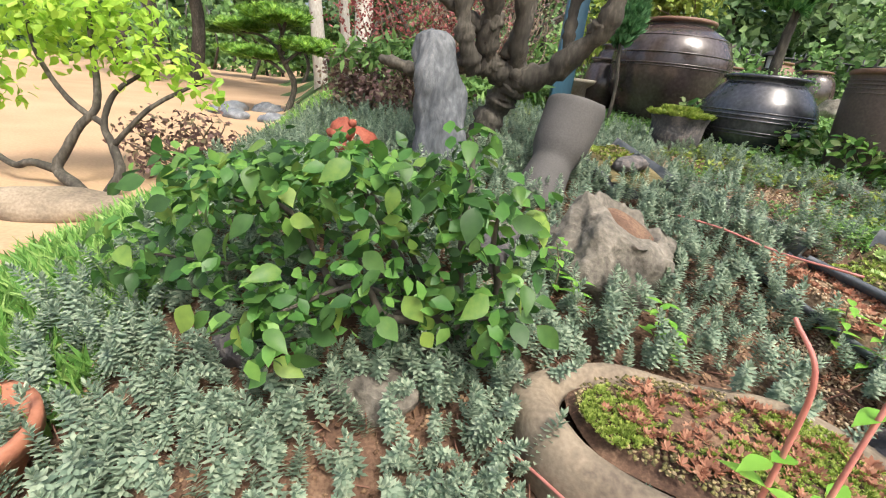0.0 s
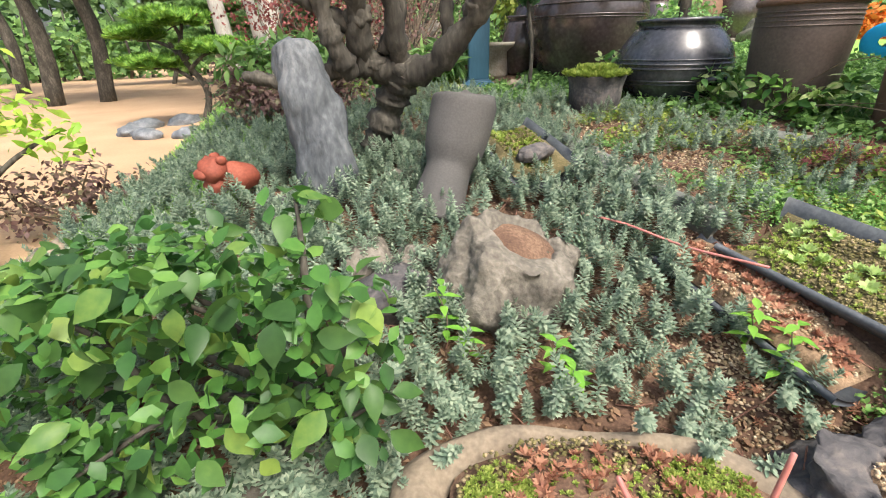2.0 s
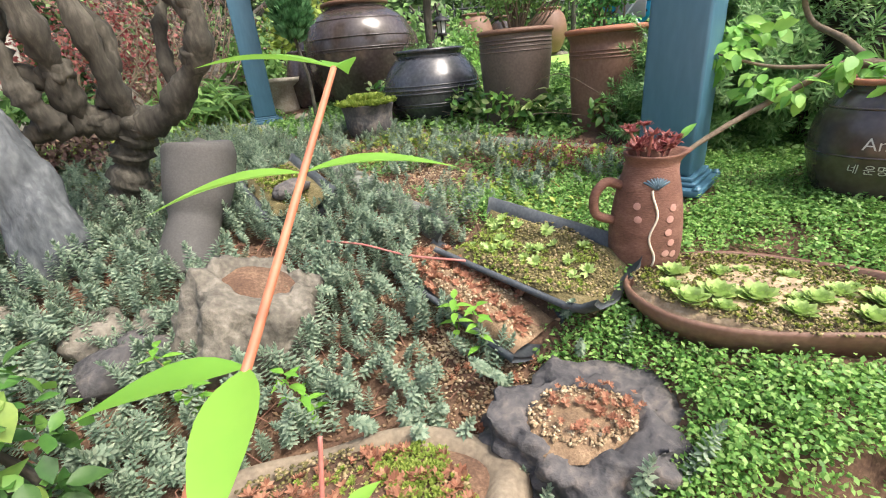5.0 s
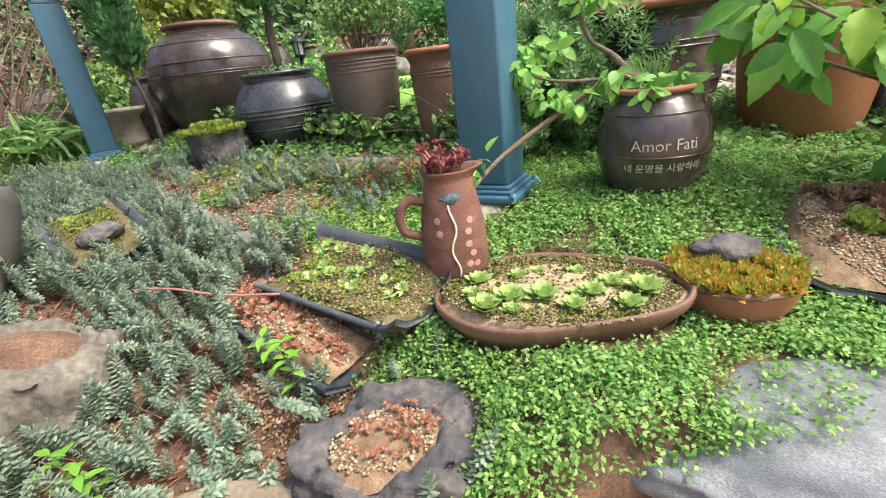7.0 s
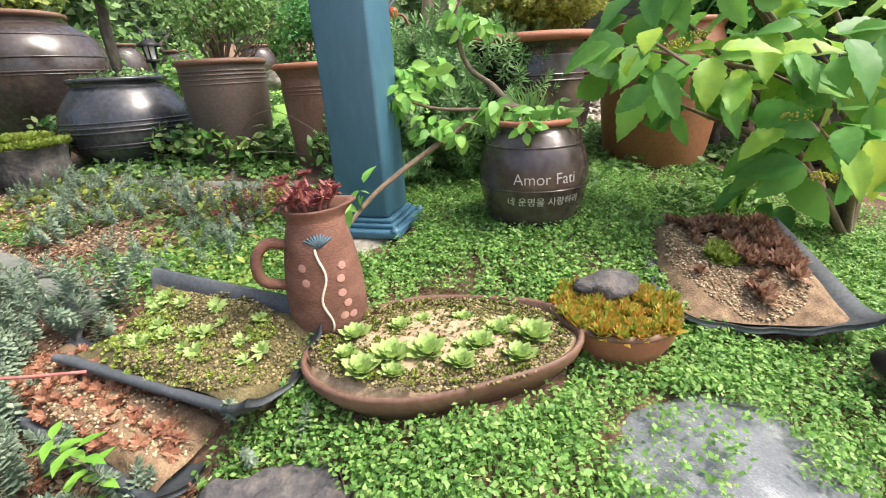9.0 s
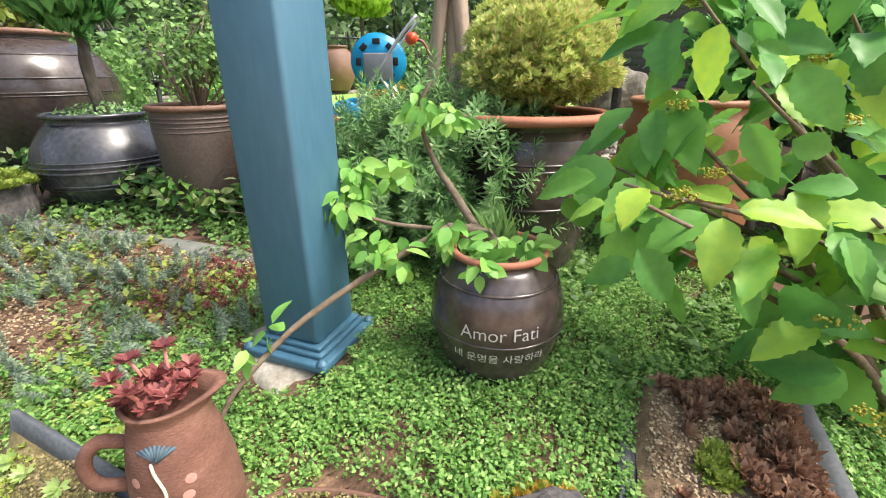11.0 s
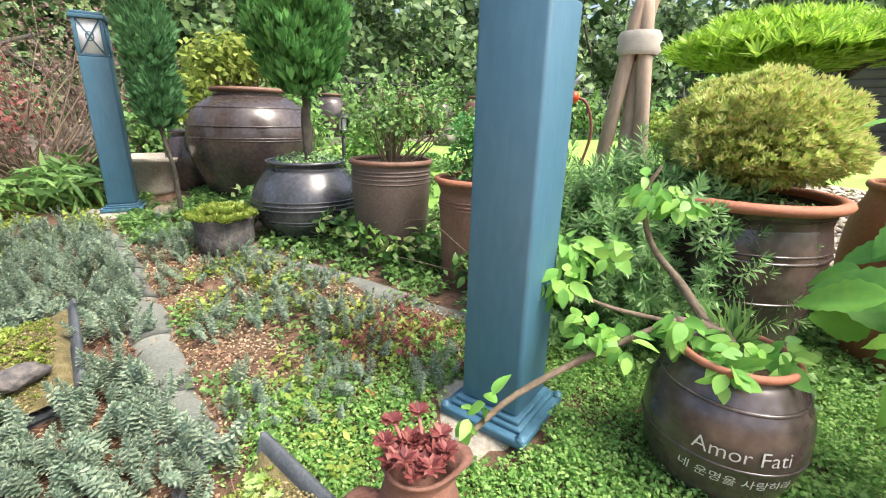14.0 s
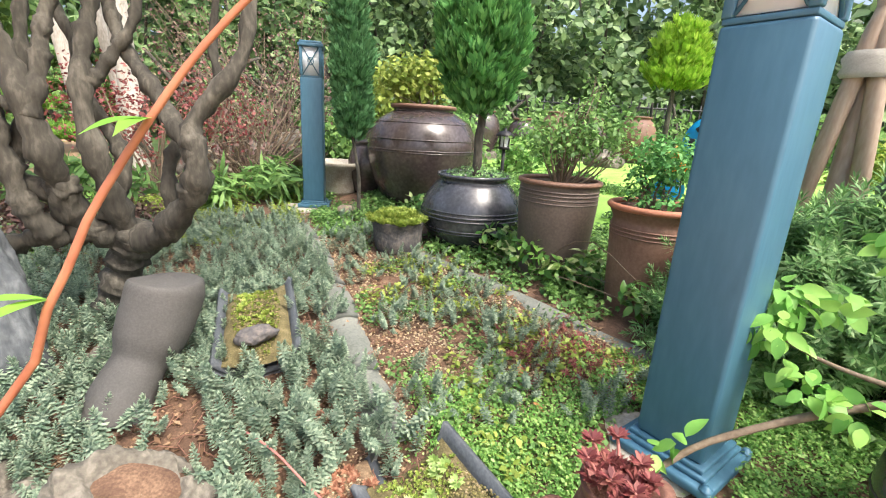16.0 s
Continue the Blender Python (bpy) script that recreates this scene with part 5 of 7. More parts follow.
tuft_parts(tray_c, np.concatenate([oval_spots(120, 0.08, 0.2, 0.08, 79, 0.07, 0.3), oval_spots(50, 0.1, 0.06, 0.08, 179, -0.02, 0.4), oval_spots(16, 0.12, 0.2, 0.08, 178, 0.0, 0.25)]), star(16, 0.034, 4, 0.9), (0.5, 1.2), L_BROWN, "brown_stonecrop", "dry brown stonecrop")
tuft_parts(tray_c, oval_spots(60, 0.035, 0.04, 0.085, 80, -0.03, 0.22), star(16, 0.025, 4, 0.9), (0.8, 1.3), L_YSED, "green_stonecrop", "lime green stonecrop clump")
tuft_parts(tray_d, oval_spots(150, 0.075, 0.22, 0.056, 81, 0, 0.25), STAR, (0.7, 1.5), L_REDSED, "red_stonecrop", "reddish stonecrop")
tuft_parts(bowl, oval_spots(700, 0.24, 0.15, 0.09, 82), star(8, 0.0065, 9, 0.8), (0.5, 1.4), MOSS, "moss", "dark green moss")
tuft_parts(None, np.array([[1.805, 0.284, 0.0]]) + oval_spots(300, 0.125, 0.125, 0.862, 83), star(16, 0.028, 6, 1.0), (0.7, 1.3), L_ORANGE, "orange_stonecrop", "orange and yellow stonecrop crowding the dish")
tuft_parts(None, np.array([[LOW[0], LOW[1], LOW[2]]]) + np.concatenate([oval_spots(300, 0.16, 0.16, 0.165, 84), oval_spots(160, 0.1, 0.1, 0.19, 184)]), star(16, 0.026, 7, 0.9), (1.0, 1.7), L_YSED, "green_stonecrop_mound", "mound of green stonecrop in the low planter")
for n in bpy.data.objects:
    if n.name.split(".")[0] in ("orange_stonecrop", "green_stonecrop_mound"):
        tagged(n, category="succulent")
RED_SUCC = tuft_parts(None, np.array([[1.457, 0.785, 0.0]]) + oval_spots(30, 0.05, 0.05, 1.13, 85), star(12, 0.022, 11, 0.6), (0.7, 1.3), L_CRIMSON, "red_succulent", "dark red succulent spilling from the jug")
tagged(RED_SUCC, category="succulent")


# ---- shrubs and trees ----
def cloud(centre, radii, n, seed, shell=0.5, lump=0.3):
    """Places and outward normals in a lumpy ellipsoid, fuller near its surface."""
    rng = np.random.default_rng(seed)
    d = rng.standard_normal((n, 3))
    d /= np.linalg.norm(d, axis=1)[:, None]
    r = (shell + (1 - shell) * rng.uniform(0, 1, n) ** 0.7)
    bump = np.array([noise.noise(Vector(q * 2.2) + Vector((seed, 0, 0))) for q in d])
    r = r * (1 + lump * bump)
    p = np.asarray(centre) + d * np.asarray(radii) * r[:, None]
    return p, d


def foliage(lumps, n, template, size, seed, up=0.6, shell=0.5, jitter=0.5):
    out = []
    tot = sum(q[3] * q[4] * q[5] for q in lumps) ** 1.0
    for k, (cx, cy, cz, rx, ry, rz) in enumerate(lumps):
        c = max(3, int(n * rx * ry * rz / tot)) if len(lumps) > 1 else n
        p, d = cloud((cx, cy, cz), (rx, ry, rz), c, seed + k, shell)
        rng = np.random.default_rng(seed * 3 + k)
        nrm = d * (1 - up) + np.array([0, 0, up]) + rng.normal(0, jitter, d.shape)
        out.append(scatter(template, frames_of(p, nrm, rng.uniform(0, 6.28, c), rng.uniform(*size, c))))
    return join(*out)


def twig_set(base, lumps, r, seed, per=2):
    rng = np.random.default_rng(seed)
    out = []
    for cx, cy, cz, rx, ry, rz in lumps:
        for k in range(per):
            t = np.array([cx, cy, cz]) + rng.uniform(-0.6, 0.6, 3) * [rx, ry, rz]
            b = np.asarray(base, dtype=float)
            mid = b + (t - b) * 0.5 + rng.normal(0, 0.12, 3) * np.linalg.norm(t - b)
            out.append(tube(spline([b, mid, t], 8), np.linspace(r, r * 0.25, 8), 6))
    return join(*out)


def shrub(name, base, lumps, n, template, size, mat, label, category="shrub", twig=0.008, seed=0, up=0.5, per=2, bark=TWIG, shell=0.4, group=""):
    """Lumps are given in world metres."""
    e = thing(name, base, label, category, group)
    inv = Matrix.Translation((-base[0], -base[1], -base[2]))
    part("branchwork", moved(twig_set(base, lumps, twig, seed, per), inv), bark, e)
    part("foliage", moved(foliage(lumps, n, template, size, seed, up, shell), inv), mat, e, smooth=False)
    return e


def g(x, y):
    return (x, y, ground_z(x, y) - 0.01)


# bonsai shrub in the foreground
BON = (0.08, 0.86, 0.57)
e = thing("bonsai_shrub", BON, "spreading green-leaved bonsai shrub with gnarled low branches", "bonsai")
LUMPS = [(0.10, 0.78, 0.90, 0.14, 0.10, 0.13), (-0.1, 0.82, 0.93, 0.2, 0.13, 0.11), (-0.38, 0.88, 0.88, 0.2, 0.15, 0.09), (-0.62, 0.92, 0.71, 0.15, 0.1, 0.08), (-0.25, 0.68, 0.7, 0.1, 0.08, 0.08),
         (-0.52, 1.02, 0.86, 0.18, 0.12, 0.07), (0.05, 0.93, 1.0, 0.07, 0.06, 0.07), (0.14, 0.74, 0.74, 0.1, 0.07, 0.1), (-0.2, 0.98, 0.95, 0.2, 0.12, 0.06),
         (-0.08, 0.76, 0.76, 0.16, 0.1, 0.1), (-0.34, 0.78, 0.74, 0.16, 0.1, 0.08), (0.1, 0.8, 0.7, 0.1, 0.08, 0.08)]
br = []
for k, tip in enumerate([(0.12, 0.78, 0.92), (-0.12, 0.84, 0.92), (-0.4, 0.88, 0.86), (-0.62, 0.92, 0.7), (-0.5, 1.0, 0.84), (0.06, 0.95, 1.03), (-0.2, 0.98, 0.93), (0.18, 0.75, 0.76), (-0.25, 0.7, 0.72)]):
    b, t = np.array([0.08, 0.86, 0.66]), np.array(tip)
    r2 = np.random.default_rng(90 + k)
    m1, m2 = b + (t - b) * 0.33 + r2.normal(0, 0.03, 3), b + (t - b) * 0.66 + r2.normal(0, 0.03, 3) + [0, 0, 0.03]
    part("branch", moved(tube(spline([b, m1, m2, t], 16), np.linspace(0.011, 0.003, 16), 7, wob=0.08, seed=k), Matrix.Translation([-q for q in BON])), BARK, e)
part("trunk", moved(tube(spline([(0.12, 0.88, 0.54), (0.1, 0.85, 0.6), (0.06, 0.86, 0.65), (0.08, 0.86, 0.69)], 12), np.linspace(0.035, 0.02, 12), 10, wob=0.1), Matrix.Translation([-q for q in BON])), BARK, e)
BLEAF = [mesh_data("leaf", *leaf_shape(1, w, f, d, 1.05, cols=6), O_BONSAI, True) for w, f, d in [(0.62, 0.25, 0.25), (0.7, 0.15, 0.12), (0.56, 0.4, 0.35)]]
rl = np.random.default_rng(77)


def single_leaves(parent, base, lumps, n, meshes, size, seed, face=(0, -0.5, 0.7), jitter=0.45, shell=0.55, name="leaf"):
    """Leaves as objects of their own; each hangs outward from its lump."""
    rng = np.random.default_rng(seed)
    vol = np.array([(q[3] * q[4] * q[5]) ** 0.67 for q in lumps])
    count = np.maximum(2, (n * vol / vol.sum()).astype(int))
    for lump, c in zip(lumps, count):
        p, d = cloud(lump[:3], lump[3:], c, seed + int(lump[0] * 100) % 50, shell)
        for q, o in zip(p, d):
            nrm = Vector(o * 0.5 + np.array(face) + rng.normal(0, jitter, 3)).normalized()
            y = Vector((o[0] + rng.normal(0, 0.5), o[1] + rng.normal(0, 0.5), -0.35 + rng.normal(0, 0.3)))
            y = (y - nrm * y.dot(nrm)).normalized()
            xx = y.cross(nrm)
            s = rng.uniform(*size)
            m = Matrix((xx, y, nrm)).transposed().to_4x4()
            m = Matrix.Translation(Vector(q) - Vector(base)) @ m @ Matrix.Diagonal((s, s, s, 1))
            ob = new(name, meshes[int(rng.integers(0, len(meshes)))])
            ob.parent, ob.matrix_local = parent, m


e.location = (BON[0] + 0.07, BON[1] + 0.01, BON[2] + 0.055)
single_leaves(e, BON, LUMPS, 300, BLEAF, (0.04, 0.066), 200)
tagged(part("small_leaves", moved(foliage(LUMPS, 1500, OVAL, (0.022, 0.045), 210, 0.6, 0.25), Matrix.Translation([-q for q in BON])), L_BONSAI, e, smooth=False), kind="stuff")

# gnarled pruned tree
TREE = (0.2, 2.26, ground_z(0.2, 2.26) - 0.02)
e = thing("gnarled_tree", TREE, "gnarled pruned garden tree with thick twisted grey-brown limbs", "tree")
inv = Matrix.Translation([-q for q in TREE])
for name, pts, r0, r1 in [("trunk", [(0.19, 2.23, 0.84), (0.18, 2.222, 0.95), (0.237, 2.202, 1.096), (0.283, 2.169, 1.185), (0.303, 2.155, 1.233)], 0.062, 0.06),
                          ("limb", [(0.284, 2.172, 1.18), (0.156, 2.121, 1.264), (0.147, 2.039, 1.429), (0.126, 2.009, 1.613), (0.07, 2.033, 1.798), (-0.012, 2.079, 1.959), (-0.09, 2.165, 2.3)], 0.05, 0.018),
                          ("limb", [(0.134, 2.002, 1.596), (0.157, 2.048, 1.79), (0.188, 2.087, 1.966), (0.186, 2.159, 2.3)], 0.028, 0.012),
                          ("limb", [(0.149, 2.075, 1.325), (0.018, 2.075, 1.423), (-0.126, 2.083, 1.494), (-0.221, 2.109, 1.683), (-0.316, 2.211, 1.954)], 0.03, 0.012),
                          ("limb", [(0.28, 2.16, 1.2), (0.262, 2.059, 1.428), (0.237, 2.058, 1.673), (0.26, 2.101, 1.856), (0.273, 2.137, 2.002), (0.253, 2.217, 2.35)], 0.038, 0.015),
                          ("limb", [(0.28, 2.16, 1.19), (0.38, 2.09, 1.22), (0.454, 2.037, 1.279), (0.549, 1.958, 1.405), (0.568, 1.941, 1.523), (0.565, 1.964, 1.606), (0.67, 1.973, 1.749), (0.73, 2.001, 1.918), (0.749, 2.096, 2.3)], 0.05, 0.016),
                          ("limb", [(0.566, 1.936, 1.504), (0.441, 2.044, 1.684), (0.334, 2.142, 1.85), (0.287, 2.213, 2.021), (0.309, 2.292, 2.35)], 0.03, 0.013),
                          ("limb", [(0.237, 2.058, 1.673), (0.322, 2.086, 1.788), (0.399, 2.104, 1.94), (0.39, 2.197, 2.3)], 0.022, 0.01),
                          ("limb", [(0.271, 2.158, 1.21), (0.087, 2.112, 1.236), (-0.096, 2.097, 1.182), (-0.282, 2.104, 1.206)], 0.045, 0.02),
                          ("limb", [(0.106, 2.096, 1.198), (0.052, 2.041, 1.332), (0.025, 2.041, 1.501), (0.005, 2.058, 1.66), (-0.043, 2.115, 1.898)], 0.04, 0.015),
                          ("limb", [(0.227, 2.124, 1.273), (0.291, 2.14, 1.48), (0.196, 2.194, 1.655), (0.124, 2.279, 1.888), (0.014, 2.39, 2.178)], 0.03, 0.012),
                          ("limb", [(0.134, 2.005, 1.605), (0.039, 2.041, 1.635), (-0.098, 2.096, 1.69)], 0.02, 0.01),
                          ("limb", [(0.018, 2.075, 1.423), (0.06, 2.119, 1.628), (0.047, 2.173, 1.812), (0.071, 2.226, 2.035), (0.076, 2.275, 2.22)], 0.026, 0.012),
                          ("limb", [(0.455, 2.04, 1.289), (0.445, 2.06, 1.43), (0.482, 2.108, 1.569), (0.605, 2.112, 1.715), (0.59, 2.165, 1.893), (0.638, 2.238, 2.3)], 0.024, 0.01)]:
    n = 44
    path = spline(pts, n)
    path = path + 0.016 * np.array([noise.noise_vector(Vector(q * 7)) for q in path]) * np.linspace(0.3, 1, n)[:, None]
    knots = 1 + 0.16 * np.sin(np.arange(n) * 0.9 + r0 * 99) + 0.1 * np.sin(np.arange(n) * 2.3 + r1 * 300)
    part(name, moved(tube(path, np.linspace(r0, r1, n) * knots, 12, wob=0.1, seed=int(r0 * 1000)), inv), BARK, e)
for k, (bx, by, bz, s) in enumerate([(0.29, 2.16, 1.2, 0.07), (0.54, 1.97, 1.4, 0.045), (0.15, 2.06, 1.39, 0.045), (0.19, 2.13, 1.24, 0.045)]):
    part("burl", moved(boulder(s, s * 0.9, s * 0.8, 0.4, 2, 70 + k, 3, 0.1), inv @ Matrix.Translation((bx, by, bz))), BARK, e)
e.location = (TREE[0] + 0.045, TREE[1] - 0.15, TREE[2] + 0.03)
part("foliage", moved(foliage([(-0.2, 2.3, 2.7, 0.6, 0.6, 0.35), (0.5, 2.2, 2.7, 0.5, 0.5, 0.35)], 2200, OVAL, (0.04, 0.06), 300, 0.5), inv), L_MID, e, smooth=False)

# tree by the sand path
LT = (-1.5, 1.98, 0.47)
e = thing("young_tree", LT, "many-branched small tree with fresh lime green leaves by the sand path", "tree")
inv = Matrix.Translation([-q for q in LT])
for k, (pts, r0, r1) in enumerate([([(-1.5, 1.98, 0.42), (-1.6, 2.0, 0.52), (-1.73, 2.05, 0.58), (-1.69, 2.075, 0.68), (-1.62, 2.1, 0.8), (-1.557, 2.137, 0.9), (-1.608, 2.226, 1.14), (-1.66, 2.3, 1.4)], 0.03, 0.01),
                                   ([(-1.5, 1.98, 0.45), (-1.42, 2.03, 0.6), (-1.47, 2.08, 0.72), (-1.52, 2.11, 0.81), (-1.48, 2.15, 0.95), (-1.36, 2.18, 1.05)], 0.026, 0.008),
                                   ([(-1.73, 2.05, 0.58), (-1.85, 2.06, 0.6), (-1.95, 2.06, 0.58), (-2.1, 2.1, 0.66), (-2.25, 2.1, 0.9)], 0.022, 0.008),
                                   ([(-1.52, 2.11, 0.81), (-1.7, 2.15, 0.9), (-1.86, 2.2, 1.1), (-1.95, 2.3, 1.35)], 0.016, 0.006),
                                   ([(-1.47, 2.08, 0.72), (-1.3, 2.1, 0.9), (-1.16, 2.15, 1.0), (-1.05, 2.16, 1.05)], 0.014, 0.005)]):
    part("branch", moved(tube(spline(pts, 24), np.linspace(r0, r1, 24), 8, wob=0.06, seed=k), inv), BARK, e)
part("foliage", moved(foliage([(-1.86, 2.25, 1.2, 0.34, 0.3, 0.2), (-1.36, 2.2, 1.12, 0.28, 0.24, 0.14), (-1.08, 2.16, 1.02, 0.16, 0.14, 0.1), (-1.6, 2.25, 1.32, 0.35, 0.3, 0.16), (-2.1, 2.1, 0.95, 0.22, 0.2, 0.2)], 1300, leaf_shape(1, 0.55, 0.25, 0.3, cols=3), (0.04, 0.065), 310, 0.55, 0.2), inv), L_LIME, e, smooth=False)

# purple and crimson shrubs
for k, (bx, by, lumps, n, mat, lab) in enumerate([
        (-1.2, 2.5, [(-1.25, 2.45, 0.72, 0.2, 0.18, 0.22), (-1.05, 2.6, 0.66, 0.14, 0.14, 0.16), (-1.5, 2.4, 0.68, 0.18, 0.15, 0.2)], 900, L_PURPLE, "small purple-leaved barberry beside the sand"),
        (-0.35, 3.05, [(-0.4, 2.98, 1.05, 0.3, 0.25, 0.22), (-0.08, 3.12, 1.04, 0.28, 0.22, 0.2), (-0.62, 3.15, 1.14, 0.22, 0.2, 0.2)], 3200, L_PURPLE, "dense dark purple barberry bush"),
        (-0.3, 4.2, [(-0.35, 4.2, 1.6, 0.5, 0.4, 0.4), (0.1, 4.3, 1.7, 0.45, 0.4, 0.4), (-0.8, 4.4, 1.7, 0.4, 0.35, 0.4)], 2200, L_CRIMSON, "tall crimson-leaved shrub behind the gnarled tree"),
        (0.3, 4.6, [(0.3, 4.6, 1.6, 0.55, 0.45, 0.6), (0.75, 4.9, 1.9, 0.5, 0.4, 0.7), (-0.1, 4.9, 1.9, 0.5, 0.4, 0.6), (0.2, 4.0, 1.35, 0.35, 0.3, 0.25)], 2000, L_PURPLE, "tall twiggy purple-brown shrub"),
        (0.45, 5.6, [(0.5, 5.6, 2.3, 0.8, 0.5, 0.8), (-0.4, 5.8, 2.4, 0.7, 0.5, 0.7)], 1300, L_PURPLE, "sparse reddish shrub at the back of the bed")]):
    shrub("purple_shrub", g(bx, by), lumps, n, SMALL, (0.025, 0.045), mat, lab, "shrub", 0.01, 400 + k, 0.4, 7 if k < 3 else 22, shell=0.2)
shrub("green_shrub", g(-0.4, 3.2), [(-0.5, 2.95, 1.27, 0.22, 0.16, 0.08), (-0.12, 3.0, 1.28, 0.22, 0.18, 0.08), (-0.3, 3.15, 1.34, 0.2, 0.18, 0.08)], 520, leaf_shape(1, 0.36, 0.2, 0.2, cols=3), (0.06, 0.09), L_MID, "low shrub of narrow glossy green leaves behind the slate", "shrub", 0.008, 420)
shrub("green_shrub", g(0.55, 3.9), [(0.6, 3.9, 1.2, 0.25, 0.25, 0.14), (0.2, 3.7, 1.15, 0.2, 0.2, 0.12)], 700, leaf_shape(1, 0.2, 0.2, 0.4, cols=3), (0.09, 0.16), L_MID, "arching strap-leaved green clump near the bollard", "plant", 0.005, 421)


# ---- conifers ----
def conifer(name, base, lumps, n, mat, label, trunk, size=(0.05, 0.08), seed=0, bark=BARK, up=0.75, spread=0.35, needles=7):
    e = thing(name, base, label, "conifer")
    inv = Matrix.Translation([-q for q in base])
    part("trunk", moved(tube(spline(trunk[0], 14), np.linspace(trunk[1], trunk[2], 14), 8, wob=0.06), inv), bark, e)
    rng = np.random.default_rng(seed)
    a = np.arange(needles) * 2.39996
    d = np.c_[np.cos(a) * spread, np.sin(a) * spread, np.ones(needles)]
    d[0] = (0, 0, 1)
    d /= np.linalg.norm(d, axis=1)[:, None]
    m = np.zeros((needles, 4, 4))
    side = np.cross(d, [0.3, 0.2, 0.1])
    side /= np.linalg.norm(side, axis=1)[:, None]
    m[:, :3, 0], m[:, :3, 1], m[:, :3, 2] = side * 0.8, d * rng.uniform(0.7, 1, needles)[:, None], np.cross(side, d)
    m[:, 3, 3] = 1
    spray = scatter(NEEDLE, m)
    out = []
    tot = sum(q[3] * q[4] * q[5] for q in lumps)
    for k, l in enumerate(lumps):
        c = int(n * l[3] * l[4] * l[5] / tot)
        p, o = cloud(l[:3], l[3:], c, seed + k, 0.55, 0.22)
        nrm = o * (1 - up) + [0, 0, up] + np.random.default_rng(seed + 9 + k).normal(0, 0.18, o.shape)
        out.append(scatter(spray, frames_of(p, nrm, rng.uniform(0, 6.28, c), rng.uniform(*size, c))))
    part("foliage", moved(join(*out), inv), mat, e, smooth=False)
    return e


C1 = g(1.2, 3.35)
conifer("slim_conifer", C1, [(1.17, 3.36, 1.72, 0.11, 0.11, 0.2), (1.155, 3.36, 2.0, 0.12, 0.12, 0.26), (1.14, 3.36, 2.3, 0.1, 0.1, 0.3)], 3800, L_BLUECON, "slim blue-green conifer on a thin bare stem", ([C1, (1.2, 3.35, 1.3), (1.16, 3.36, 1.6), (1.15, 3.36, 2.1)], 0.014, 0.008), (0.05, 0.09), 500)
JB = (1.83, 2.71, JAR_B[2] + 0.37)
conifer("rounded_conifer", JB, [(1.8, 2.7, 2.12, 0.24, 0.24, 0.34), (1.8, 2.7, 1.88, 0.17, 0.17, 0.16)], 4200, L_CONIFER, "dense bright green rounded conifer growing in the squat jar", ([JB, (1.82, 2.7, 1.6), (1.83, 2.7, 1.75), (1.8, 2.7, 2.0)], 0.028, 0.018), (0.06, 0.1), 510)
PE = (2.66, 0.93, POT_E[2] + 0.54)
conifer("golden_spruce", PE, [(2.72, 0.94, 1.645, 0.23, 0.23, 0.16), (2.72, 0.94, 1.585, 0.255, 0.255, 0.11)], 9500, L_GOLD, "clipped golden-green dwarf spruce ball in a dark jar", ([PE, (2.66, 0.93, 1.46), (2.69, 0.94, 1.58)], 0.025, 0.015), (0.02, 0.034), 520, up=0.42, spread=0.7, needles=7)
for k, (px, py, pz, rr, mat, lab) in enumerate([(3.45, 0.35, 1.6, 0.3, L_CONIFER, "dense dark green dwarf conifer dome behind the jars"), (3.8, -0.05, 1.55, 0.3, L_MID, "yellow-green clipped shrub in the black jar"), (4.3, 0.3, 1.55, 0.35, L_LIME, "lime green shrub beyond the jars")]):
    conifer("dwarf_conifer", g(px, py), [(px, py, pz, rr, rr, rr * 0.75)], 1800, mat, lab, ([g(px, py), (px, py, 1.3), (px, py, pz)], 0.03, 0.02), (0.05, 0.08), 530 + k, up=0.3, spread=0.6, needles=9)

# rosemary
RO = g(2.42, 1.3)
e = thing("rosemary_bush", RO, "dense rosemary-like bush with narrow dark green needles", "shrub")
rng = np.random.default_rng(61)
rs = [sprig(0.17, 50, 0.038, s, 0.3, 0.75) for s in (61, 62, 63)]
out = []
for k, (l, n) in enumerate([((2.42, 1.3, 1.14, 0.26, 0.26, 0.27), 560), ((2.56, 1.1, 1.2, 0.25, 0.27, 0.25), 520), ((2.28, 1.34, 1.04, 0.17, 0.18, 0.18), 240)]):
    p, o = cloud(l[:3], l[3:], n, 600 + k, 0.6, 0.15)
    nrm = o * 0.6 + [0, 0, 0.45] + rng.normal(0, 0.3, o.shape)
    out.append(scatter(rs[k], frames_of(p, nrm, rng.uniform(0, 6.28, n), rng.uniform(0.7, 1.15, n))))
inv = Matrix.Translation([-q for q in RO])
part("foliage", moved(join(*out), inv), L_ROSEMARY, e, smooth=False)
part("branchwork", moved(twig_set(RO, [(2.4, 1.35, 1.15, 0.2, 0.2, 0.2), (2.52, 1.2, 1.2, 0.2, 0.2, 0.2)], 0.01, 610, 6), inv), TWIG, e)

